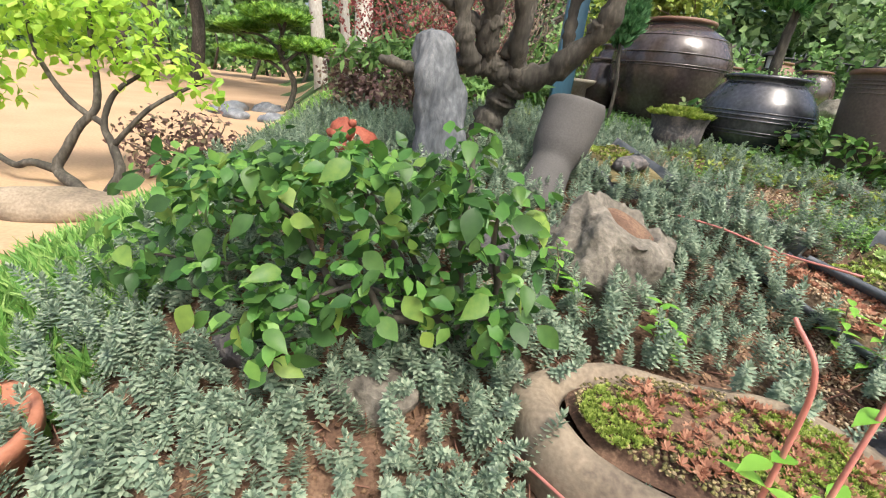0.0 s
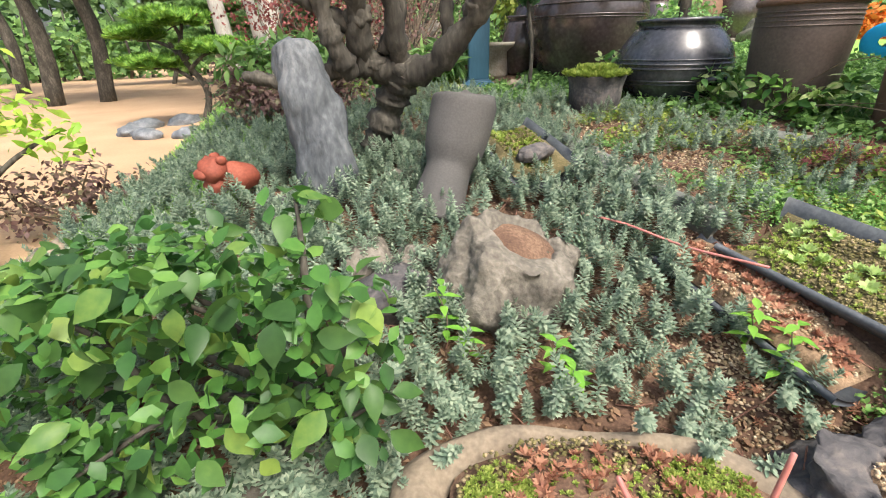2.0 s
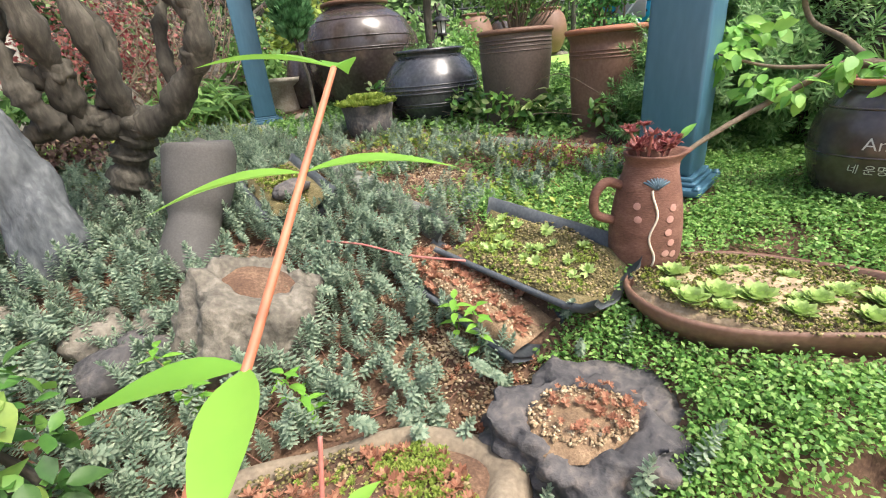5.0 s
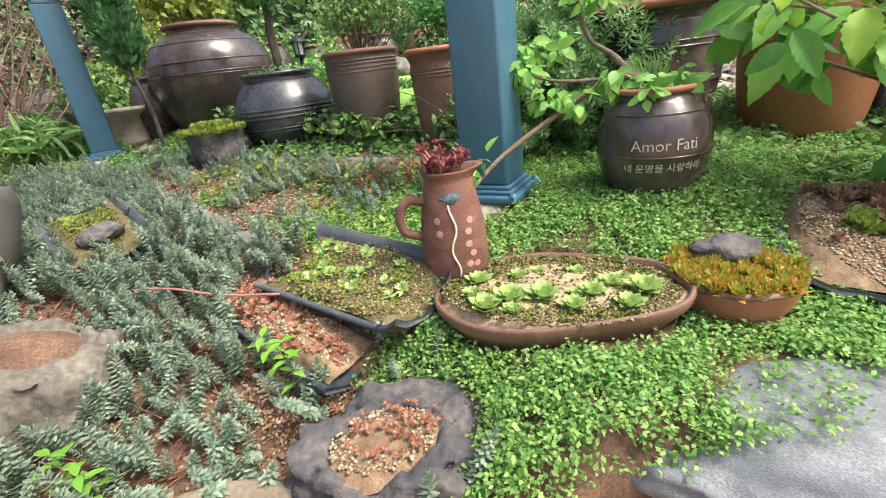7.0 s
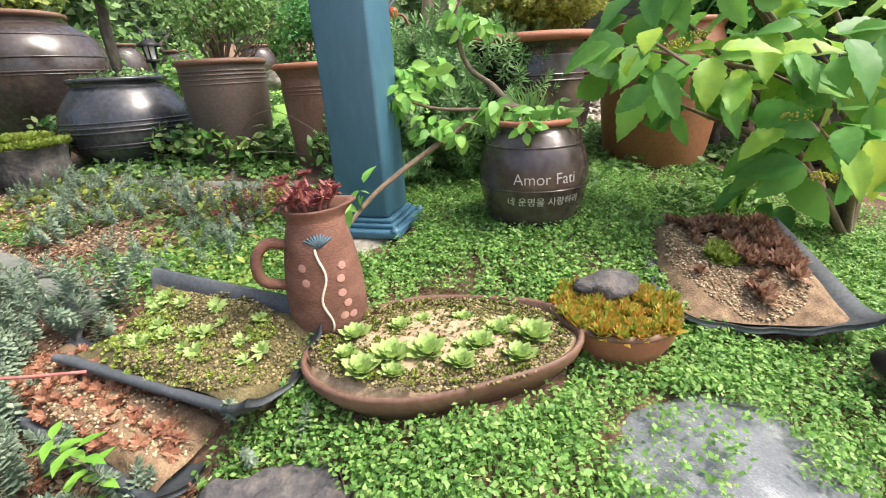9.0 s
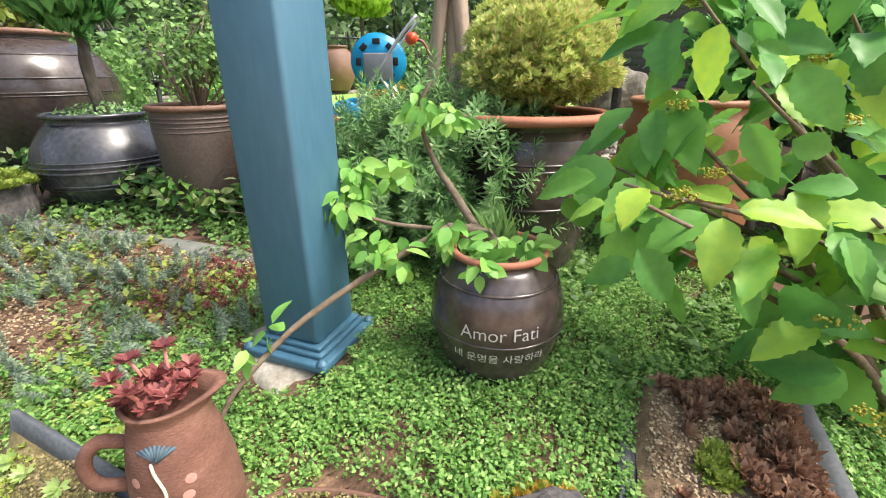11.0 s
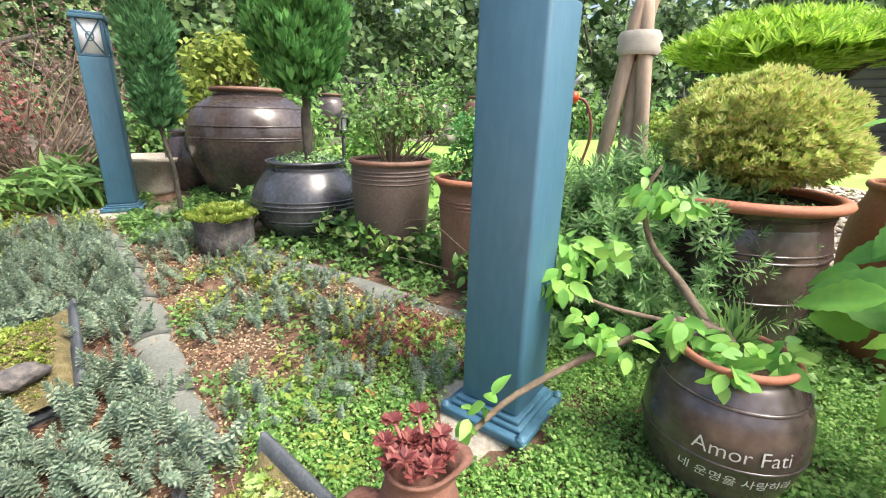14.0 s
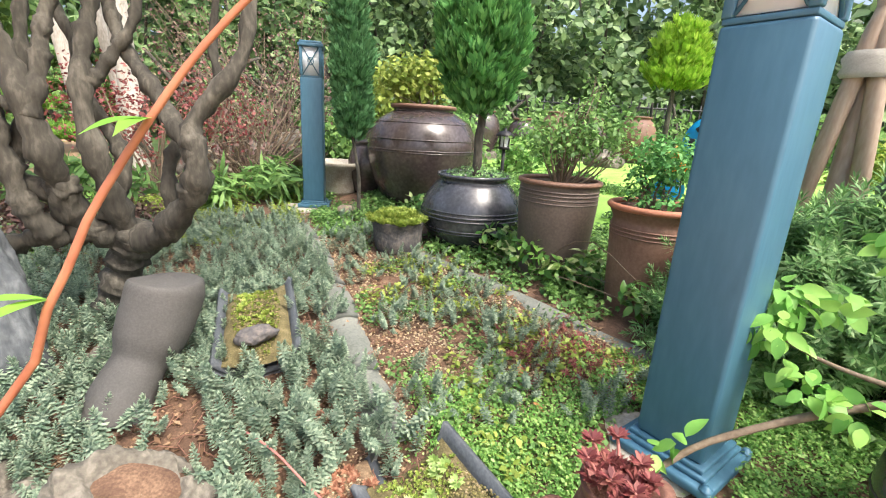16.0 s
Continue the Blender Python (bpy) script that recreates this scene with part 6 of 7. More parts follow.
# plants in the planters
PC = (POT_C[0], POT_C[1], POT_C[2] + 0.42)
shrub("twiggy_shrub", PC, [(2.1, 2.17, 1.68, 0.26, 0.24, 0.15), (2.02, 2.2, 1.62, 0.22, 0.2, 0.12), (2.26, 2.12, 1.66, 0.2, 0.2, 0.14), (2.2, 2.2, 1.85, 0.08, 0.08, 0.14)], 2000, SMALL, (0.018, 0.034), L_MID, "airy twiggy small-leaved shrub in the tall planter", "shrub", 0.006, 640, 0.5, 9, shell=0.15)
PD = (POT_D[0], POT_D[1], POT_D[2] + 0.42)
shrub("dwarf_tree", PD, [(2.26, 1.75, 1.61, 0.13, 0.13, 0.08), (2.3, 1.73, 1.55, 0.12, 0.12, 0.06), (2.22, 1.77, 1.52, 0.1, 0.1, 0.06), (2.26, 1.75, 1.44, 0.14, 0.14, 0.03)], 1500, SMALL, (0.018, 0.03), L_CONIFER, "small layered green dwarf tree in the terracotta-rimmed planter", "bonsai", 0.008, 641, 0.7, 3)
tagged(part("jar_trailing_plant", foliage([(1.83, 2.71, 1.41, 0.18, 0.18, 0.045), (1.98, 2.6, 1.37, 0.05, 0.05, 0.08)], 700, SMALL, (0.014, 0.026), 650, 0.6), L_ROSEMARY, smooth=False), "pale green trailing plant filling the mouth of the squat jar", "plant", kind="stuff")
shrub("yellow_green_shrub", (1.8, 3.88, JAR_A[2] + 0.65), [(1.72, 3.9, 2.02, 0.36, 0.3, 0.22), (1.58, 3.9, 1.95, 0.25, 0.22, 0.16)], 1500, SMALL, (0.04, 0.065), L_YSED, "bright yellow-green leafy shrub in the large jar", "shrub", 0.008, 660, 0.4, 7, shell=0.15)
tagged(part("pot_herbs", foliage([(2.66, 0.93, 1.415, 0.2, 0.2, 0.04)], 900, SMALL, (0.012, 0.022), 670, 0.5), L_MID, smooth=False), "tiny-leaved herbs spilling over the jar rim", "plant", kind="stuff")
vl = [(1.96, 2.12, 1.12, 0.15, 0.1, 0.08), (1.86, 2.36, 1.13, 0.13, 0.1, 0.08), (2.08, 1.93, 1.1, 0.13, 0.1, 0.07), (2.18, 1.62, 1.08, 0.1, 0.1, 0.07), (1.53, 2.85, 1.18, 0.09, 0.08, 0.11), (1.98, 1.98, 1.08, 0.1, 0.08, 0.06)]
shrub("variegated_vine", g(1.98, 2.2), vl, 560, leaf_shape(1, 0.5, 0.2, 0.25, cols=3), (0.038, 0.062), L_VARIEG, "low vine with cream-edged green leaves before the planters", "plant", 0.003, 680, 0.6, 3)

# ---- broad-leaved shrub on the right ----
HY = (2.72, -0.16, ground_z(2.72, -0.16) - 0.02)
e = thing("broad_leaved_shrub", HY, "lush shrub with broad toothed light green leaves and yellowish flower heads", "shrub")
inv = Matrix.Translation([-q for q in HY])
HL = [(2.36, 0.33, 1.62, 0.14, 0.12, 0.1), (2.56, 0.18, 1.66, 0.16, 0.14, 0.12), (2.32, 0.14, 1.28, 0.14, 0.14, 0.12), (2.26, 0.0, 1.15, 0.12, 0.12, 0.1), (2.38, 0.27, 1.32, 0.12, 0.1, 0.1), (2.3, 0.05, 1.33, 0.12, 0.1, 0.1),
      (2.06, 0.33, 1.36, 0.07, 0.06, 0.09), (2.18, 0.4, 1.36, 0.06, 0.06, 0.07), (2.5, -0.02, 1.3, 0.2, 0.14, 0.2), (2.6, 0.05, 1.0, 0.14, 0.14, 0.12), (2.7, 0.2, 1.45, 0.16, 0.16, 0.16),
      (2.26, 0.45, 1.37, 0.09, 0.09, 0.08), (2.35, 0.40, 1.48, 0.10, 0.10, 0.09), (2.24, 0.39, 1.26, 0.08, 0.08, 0.07), (2.22, 0.26, 1.29, 0.10, 0.10, 0.09), (2.36, 0.40, 1.70, 0.10, 0.10, 0.09), (2.33, 0.26, 1.53, 0.11, 0.11, 0.10)]
for k, l in enumerate(HL):
    b, t = np.array([2.7, -0.14, 0.8]), np.array(l[:3]) + [0, 0, l[5] * 0.3]
    r2 = np.random.default_rng(700 + k)
    mid = b + (t - b) * 0.5 + r2.normal(0, 0.05, 3) + [0.06, -0.02, 0.04]
    part("branch", moved(tube(spline([b, mid, t], 14), np.linspace(0.013, 0.003, 14), 7), inv), TWIG, e)


def toothed_leaf(width, fold, droop, cols=14):
    """A broad leaf with a finely saw-toothed edge and a pointed tip."""
    s = np.linspace(0, 1, cols + 1)
    w = width / 2 * np.sin(math.pi * s ** 0.75) ** 0.85 * (1 - 0.12 * (np.arange(cols + 1) % 2))
    w[0], w[-1] = 0.006, 0.002
    z = -droop * s ** 2
    wave = 0.015 * np.sin(s * 14)
    mid = np.stack([0 * s, s, z], -1)
    rows = [np.stack([-w, s - 0.02, z + fold * w + wave], -1), np.stack([-w * 0.5, s, z + fold * w * 0.62], -1), mid, np.stack([w * 0.5, s, z + fold * w * 0.62], -1), np.stack([w, s - 0.02, z + fold * w - wave], -1)]
    v = np.stack(rows, 1).reshape(-1, 3)
    f = [[i * 5 + j, i * 5 + j + 1, i * 5 + j + 6, i * 5 + j + 5] for i in range(cols) for j in range(4)]
    return v, np.array(f)


HLEAF = [mesh_data("leaf", *toothed_leaf(w, f, d), O_HYD, True) for w, f, d in [(0.58, 0.25, 0.25), (0.5, 0.35, 0.15), (0.62, 0.15, 0.35)]]
single_leaves(e, HY, HL, 300, HLEAF, (0.075, 0.145), 720, face=(-0.55, 0.0, 0.65), jitter=0.4, shell=0.4)
for k, (fx, fy, fz) in enumerate([(2.3, 0.36, 1.52), (2.5, 0.2, 1.6), (2.18, 0.3, 1.38), (2.2, 0.05, 1.22), (2.3, 0.28, 1.4), (2.42, 0.12, 1.5), (2.16, -0.02, 1.1)]):
    p, d = cloud((fx, fy, fz), (0.03, 0.03, 0.012), 60, 740 + k, 0.3)
    part("flower_head", moved(scatter(OCTA, frames_of(p, d, np.zeros(60), np.full(60, 0.0035))), inv), L_YELLOWFL, e, "small yellow-green flower head", smooth=False)

# ---- quince in the lettered pot ----
QU = (2.125, 0.575, 1.14)
e = thing("quince_bonsai", QU, "quince bonsai with a long arching branch and oval fresh leaves", "bonsai")
inv = Matrix.Translation([-q for q in QU])
for name, pts, r0, r1 in [("trunk", [(2.13, 0.58, 1.12), (2.12, 0.62, 1.2), (2.06, 0.69, 1.215)], 0.014, 0.012), ("branch", [(2.06, 0.69, 1.215), (1.92, 0.78, 1.13), (1.745, 0.845, 1.036), (1.61, 0.85, 0.955), (1.56, 0.85, 0.9)], 0.009, 0.005),
                          ("branch", [(2.11, 0.64, 1.2), (2.13, 0.73, 1.27), (2.18, 0.85, 1.33), (2.15, 0.87, 1.45), (2.17, 0.85, 1.52)], 0.011, 0.004), ("branch", [(2.06, 0.69, 1.21), (1.98, 0.82, 1.22), (1.92, 0.93, 1.26)], 0.006, 0.003)]:
    part(name, moved(tube(spline(pts, 20), np.linspace(r0, r1, 20), 8, wob=0.05), inv), TWIG, e)
QL = [(1.928, 0.909, 1.251, 0.05, 0.05, 0.05), (1.919, 0.807, 1.181, 0.04, 0.04, 0.04), (1.953, 0.73, 1.168, 0.04, 0.04, 0.03), (2.054, 0.67, 1.21, 0.05, 0.05, 0.04), (2.07, 0.57, 1.19, 0.05, 0.04, 0.035), (2.136, 0.531, 1.2, 0.04, 0.04, 0.04),
      (2.02, 0.56, 1.18, 0.035, 0.03, 0.03), (2.141, 0.857, 1.46, 0.04, 0.04, 0.04), (2.19, 0.8, 1.43, 0.04, 0.04, 0.04), (2.067, 0.872, 1.322, 0.035, 0.035, 0.04), (1.689, 0.839, 1.05, 0.02, 0.02, 0.02), (1.642, 0.849, 1.03, 0.02, 0.02, 0.02), (1.99, 0.95, 1.3, 0.05, 0.05, 0.05)]
QLEAF = [mesh_data("leaf", *leaf_shape(1, w, f, d, cols=5), O_QUINCE, True) for w, f, d in [(0.55, 0.25, 0.2), (0.62, 0.15, 0.1), (0.5, 0.3, 0.3)]]
e.location = (QU[0] - 0.01, QU[1] + 0.04, QU[2] + 0.035)
single_leaves(e, QU, QL, 296, QLEAF, (0.03, 0.06), 760, face=(-0.4, -0.3, 0.7), jitter=0.45, shell=0.3)
tagged(part("pot_grass", scatter(grass_tuft(91, 60, 1.3), [np.array(pose(2.14, 0.65, 1.19))]), L_MID, smooth=False), "thin grassy herb in the lettered pot", "plant", kind="stuff")

# dark red succulent stems rising from the jug
rs = np.random.default_rng(88)
for k in range(7):
    a, l = k * 0.9, rs.uniform(0.025, 0.07)
    b = (1.457 + 0.03 * math.cos(a), 0.785 + 0.03 * math.sin(a), 1.11)
    t = (b[0] + l * 0.5 * math.cos(a + 0.4), b[1] + l * 0.5 * math.sin(a + 0.4), 1.11 + l)
    e = thing("red_succulent", b, "upright dark red succulent stem in the clay jug", "succulent", "red succulents in the jug")
    inv = Matrix.Translation([-q for q in b])
    part("stem", moved(tube(spline([b, ((b[0] + t[0]) / 2, (b[1] + t[1]) / 2, 1.11 + l * 0.6), t], 8), 0.003, 6), inv), STEM_PINK, e)
    part("rosette", moved(star(24, 0.023, k, 0.4), inv @ Matrix.Translation(t)), L_CRIMSON, e, smooth=False)

# ---- saplings close to the walk ----
def sapling(base, line, nodes, label, leaf_len, seed, r0=0.004, stem=STEM_RED, width=0.28, droop=0.25):
    """A thin shoot; nodes are a place and the bearings of the leaves that spring there."""
    e = thing("sapling", base, label, "sapling")
    inv = Matrix.Translation([-q for q in base])
    pts = spline(line, 30)
    part("stem", moved(tube(pts, np.linspace(r0, r0 * 0.6, 30), 8), inv), stem, e, "orange-red young stem")
    mesh = mesh_data("leaf", *leaf_shape(1, width, 0.25, droop, 1.15, cols=10), O_SAPLING, True)
    rng = np.random.default_rng(seed)
    for (px, py, pz), bearings in nodes:
        for a in bearings if isinstance(bearings, tuple) else (bearings, bearings + 180):
            m = Matrix.Translation((px - base[0], py - base[1], pz - base[2])) @ Matrix.Rotation(radians(a), 4, "Z") @ Matrix.Rotation(radians(rng.uniform(0, 20)), 4, "X") @ Matrix.Diagonal((leaf_len,) * 3 + (1,))
            ob = new("leaf", mesh)
            ob.parent, ob.matrix_local = e, m
    return e


sapling((0.47, 0.4, ground_z(0.47, 0.42)), [(0.47, 0.4, 0.55), (0.5, 0.34, 0.8), (0.554, 0.238, 1.171), (0.594, 0.284, 1.228), (0.644, 0.341, 1.299), (0.680, 0.382, 1.350)], [((0.594, 0.284, 1.228), (69, 165)), ((0.644, 0.341, 1.299), (72, -105)), ((0.680, 0.382, 1.350), (60, -20))],
        "thin sapling with an orange-red stem and paired narrow leaves", 0.085, 801, 0.0034)
sapling((0.46, -0.2, 0.0), [(0.46, -0.2, 0.0), (0.46, -0.17, 0.9), (0.45, -0.08, 1.36), (0.5, 0.12, 1.44), (0.62, 0.34, 1.47), (0.795, 0.467, 1.5), (0.848, 0.473, 1.577), (0.866, 0.477, 1.614), (0.895, 0.482, 1.66), (0.92, 0.483, 1.693), (0.955, 0.483, 1.73)],
        [((0.845, 0.473, 1.573), (120, 150)), ((0.893, 0.482, 1.657), (150, 175)), ((0.94, 0.483, 1.713), (-85, 80))], "tall slender sapling with an orange stem and small leaves", 0.033, 802, 0.0028).location = (0.486, -0.157, 0.012)
for k, line in enumerate([[(0.53, 0.45, 0.62), (0.52, 0.44, 0.84), (0.5, 0.43, 0.95), (0.48, 0.46, 1.0)], [(0.59, 0.43, 0.62), (0.59, 0.43, 0.84), (0.62, 0.45, 1.02)]]):
    sapling(line[0], line, [((line[1][0], line[1][1], line[1][2] - 0.06), 40 + 80 * k), ((line[2][0], line[2][1], line[2][2] - 0.12), 110)], "young pink-stemmed shoot rising beside the trough stone", 0.055, 810 + k, 0.004, STEM_PINK, 0.4)
for k, (bx, by, h) in enumerate([(0.38, 1.03, 0.17), (0.595, 0.92, 0.12), (0.42, 0.98, 0.1), (1.0, 0.83, 0.16), (0.98, 0.9, 0.13), (0.62, 0.88, 0.09)]):
    z = ground_z(bx, by)
    line = [(bx, by, z - 0.01), (bx + 0.01, by - 0.01, z + h * 0.5), (bx - 0.015, by - 0.02, z + h)]
    nodes = [((bx + 0.01 * (1 - f), by - 0.015 * f, z + h * f), 37 * k + 90 * j) for j, f in enumerate((0.3, 0.5, 0.7, 0.85, 1.0))]
    sapling(line[0], line, nodes, "small upright shoot with bright green lance-shaped leaves", 0.042, 820 + k, 0.002, TWIG, 0.4)
for k, pts in enumerate([[(0.79, 1.31, 0.9), (0.87, 1.22, 0.9), (0.96, 1.1, 0.885), (1.06, 0.97, 0.89)], [(0.2, 0.7, 0.6), (0.35, 0.5, 0.62), (0.42, 0.4, 0.6)]]):
    t = part("red_runner", tube(spline(pts, 16), 0.003, 6), STEM_PINK)
    tagged(t, "pinkish red runner stem lying over the stonecrop", "stem")

# ---- fallen leaves that stand out ----
for k, (x, y, z, s, mt) in enumerate([(1.582, 1.388, 0.918, 0.055, L_PEACH), (1.581, 1.222, 0.915, 0.055, L_PEACH), (2.32, 0.425, 0.885, 0.075, L_DEAD), (0.163, 1.492, 0.81, 0.06, L_PEACH), (0.33, 0.93, 0.64, 0.09, L_DEAD), (0.4, 0.98, 0.66, 0.06, L_DEAD),
                                      (1.98, 0.66, 0.87, 0.05, L_DEAD), (2.44, 0.5, 0.87, 0.05, L_DEAD), (1.62, 1.6, 0.93, 0.045, L_PEACH), (1.7, 1.9, 0.97, 0.05, L_DEAD), (0.15, 0.78, 0.88, 0.05, L_DEAD), (2.05, 0.35, 0.86, 0.04, L_DEAD)]):
    ob = part("fallen_leaf", leaf_shape(s, s * 0.6, 0.35, -0.2, cols=5), mt)
    ob.matrix_world = pose(x, y, z, 25 if mt is L_PEACH else 12, 14 * math.sin(k * 3), k * 67)
    tagged(ob, "peach-coloured fallen leaf on the planting" if mt is L_PEACH else "curled dry brown fallen leaf", "leaf", "fallen leaves")

# ---- hose reel ----
RE = (3.74, 3.0, ground_z(3.74, 3.0))
e = thing("hose_reel", RE, "bright blue garden hose reel cart with an aluminium handle", "hose reel", turn=-48)
def disc(y, r, h):
    return moved(lathe([(0.0005, -h), (r * 0.3, -h), (r, -h * 0.6), (r, h * 0.6), (r * 0.3, h), (0.0005, h)], 36), Matrix.Translation((0, y, 0.5)) @ Matrix.Rotation(math.pi / 2, 4, "X"))
part("reel_disc", disc(-0.11, 0.2, 0.012), PLASTIC_BLUE, e)
part("reel_disc", disc(0.11, 0.2, 0.012), PLASTIC_BLUE, e)
for k in range(8):
    a = k * math.pi / 4
    part("slot", moved(box(-0.02, 0.02, -0.127, -0.123, -0.028, 0.028, 0.001), Matrix.Translation((0.14 * math.cos(a), 0, 0.5 + 0.14 * math.sin(a))) @ Matrix.Rotation(-a, 4, "Y")), BLACKIRON, e)
for k in range(9):
    a = np.linspace(0, 2 * math.pi, 33)
    y = -0.085 + k * 0.021
    part("hose_turn", tube(np.c_[0.17 * np.cos(a), np.full(33, y), 0.5 + 0.17 * np.sin(a)], 0.011, 8, False), HOSE, e)
part("side_bracket", box(-0.1, 0.12, -0.16, -0.135, 0.36, 0.56, 0.01), PLASTIC_GREY, e)
for sy in (-0.15, 0.15):
    part("frame_tube", tube(spline([(-0.25, sy, 0.08), (0.0, sy, 0.42), (0.16, sy, 0.64), (0.3, sy, 0.8)], 14), 0.013, 8), ALU, e)
    part("frame_leg", tube([(0.28, sy, 0.0), (0.02, sy, 0.4)], 0.012, 8), ALU, e)
    part("wheel", moved(lathe([(0.03, -0.02), (0.1, -0.025), (0.115, -0.015), (0.115, 0.015), (0.1, 0.025), (0.03, 0.02)], 28), Matrix.Translation((-0.26, sy * 1.2, 0.115)) @ Matrix.Rotation(math.pi / 2, 4, "X")), PLASTIC_BLUE, e)
part("handle_bar", tube([(0.3, -0.15, 0.8), (0.3, 0.15, 0.8)], 0.014, 8), ALU, e)
part("tap_fitting", boulder(0.05, 0.05, 0.05, 0.1, 1, 90, 2), PLASTIC_RED, e).location = (0.26, -0.05, 0.66)
part("hose_tail", tube(spline([(0.26, -0.05, 0.66), (0.36, -0.05, 0.62), (0.42, -0.05, 0.4), (0.36, -0.06, 0.1), (0.42, -0.1, 0.03)], 24), 0.011, 8), HOSE, e)

# ---- staked tree ----
ST = (3.25, 1.8, ground_z(3.25, 1.8))
e = thing("staked_tree", ST, "young tree held by three peeled log stakes bound with canvas", "tree")
part("trunk", tube(spline([(0.0, 0, 0), (0.02, 0.0, 0.6), (0.05, 0.02, 1.1), (0.18, -0.05, 1.6), (0.35, -0.1, 2.2)], 16), np.linspace(0.05, 0.03, 16), 10, wob=0.04), STAKE, e)
for k, (sx, sy) in enumerate([(-0.16, 0.08), (0.22, 0.0), (0.0, -0.15)]):
    part("stake", tube([(sx, sy, -0.02), (sx * 0.15, sy * 0.15, 1.1), (-sx * 0.05, -sy * 0.05, 1.25)], 0.036, 10, wob=0.03, seed=k), STAKE, e)
part("canvas_band", lathe([(0.085, 0.93), (0.1, 0.95), (0.09, 0.98), (0.1, 1.01), (0.085, 1.04)], 20, 0.06, 1), CLOTH, e)
part("foliage", foliage([(0.4, -0.1, 2.4, 0.6, 0.6, 0.35), (-0.1, 0.1, 2.3, 0.4, 0.4, 0.3)], 900, OVAL, (0.06, 0.09), 900, 0.5), L_MID, e, smooth=False)

# ---- background ----
HEDGE_LEAF = (np.array([[0, 0, 0], [0.32, 0.45, 0.06], [0, 1, -0.08], [-0.32, 0.45, 0.06]]), np.array([[0, 1, 2], [0, 2, 3]]))


def pine(base, h, pads, label, mat=L_PINE, seed=0, needle=0.12):
    e = thing("garden_pine", base, label, "pine")
    t = [(0, 0, -0.05), (0.1 * h, 0.05 * h, 0.35 * h), (-0.05 * h, 0, 0.7 * h), (0.02 * h, 0, h)]
    part("trunk", tube(spline(t, 14), np.linspace(0.045 * h ** 0.5, 0.02, 14), 8, wob=0.08), BARK, e)
    out, lim = [], []
    for k, (px, py, pz, r) in enumerate(pads):
        p, d = cloud((px, py, pz), (r, r, r * 0.22), int(500 * r / 0.5), seed + k, 0.3)
        nrm = d * 0.5 + [0, 0, 0.7]
        out.append(scatter(star(14, 1.0, 1, 0.75, 0.55), frames_of(p, nrm, np.zeros(len(p)), np.full(len(p), needle))))
        part("branch", tube(spline([(0, 0, pz * 0.75), (px * 0.5, py * 0.5, pz * 0.92), (px, py, pz - 0.05)], 8), np.linspace(0.025, 0.012, 8), 6), BARK, e)
    part("foliage", join(*out), mat, e, smooth=False)
    return e


pine((5.0, 1.6, ground_z(5.0, 1.6)), 1.1, [(-0.6, 0.1, 0.98, 0.55), (0.3, -0.2, 1.08, 0.6), (0.1, 0.4, 1.2, 0.5), (-0.2, -0.4, 1.02, 0.5)], "low trained pine with flat lime-green needle pads", L_LIME, 910, 0.11)
pine((-2.1, 6.0, 0.5), 1.1, [(-0.4, 0, 0.7, 0.35), (0.35, 0.1, 0.85, 0.4), (-0.1, 0, 1.15, 0.4), (-0.6, 0.2, 1.0, 0.3)], "small layered pine on a stone-edged bed in the sand", L_PINE, 920, 0.09)
pine((-6, 14, 0.5), 2.2, [(-0.8, 0, 1.3, 0.8), (0.8, 0.2, 1.6, 0.8), (0, 0, 2.2, 0.9)], "rounded pine at the far end of the sand path", L_MID, 930, 0.14)
pine((-4.2, 13, 0.5), 1.8, [(-0.6, 0, 1.1, 0.6), (0.6, 0.2, 1.4, 0.7), (0, 0, 1.8, 0.7)], "rounded pine at the far end of the sand path", L_MID, 935, 0.14)
for k in range(9):
    a = k * 2 * math.pi / 9
    stone("bed_edging_stone", (-2.0 + 0.75 * math.cos(a), 5.7 + 0.55 * math.sin(a), 0.52), boulder(0.2, 0.12, 0.09, 0.3, 1.8, 95 + k, 3), GRANITE, "pale blue-grey edging stone round the pine bed", "rock", k * 40 + 90)
for k, (tx, ty, lean, r) in enumerate([(-1.85, 6.9, -0.35, 0.11), (-1.55, 7.4, -0.4, 0.09), (-1.15, 6.4, -0.15, 0.14)]):
    e = thing("pale_tree", (tx, ty, 0.5), "tall tree with a smooth pale grey trunk", "tree", "pale trunked trees")
    part("trunk", tube(spline([(0, 0, -0.05), (lean * 0.3, 0, 1.2), (lean, 0.1, 3.0), (lean * 1.6, 0.2, 5.5)], 16), np.linspace(r, r * 0.6, 16), 12, wob=0.03, seed=k), BARK_PALE, e)
    part("foliage", foliage([(lean * 1.5, 0.2, 5.6, 1.6, 1.6, 1.0)], 1200, OVAL, (0.12, 0.2), 940 + k, 0.4), L_MID, e, smooth=False)
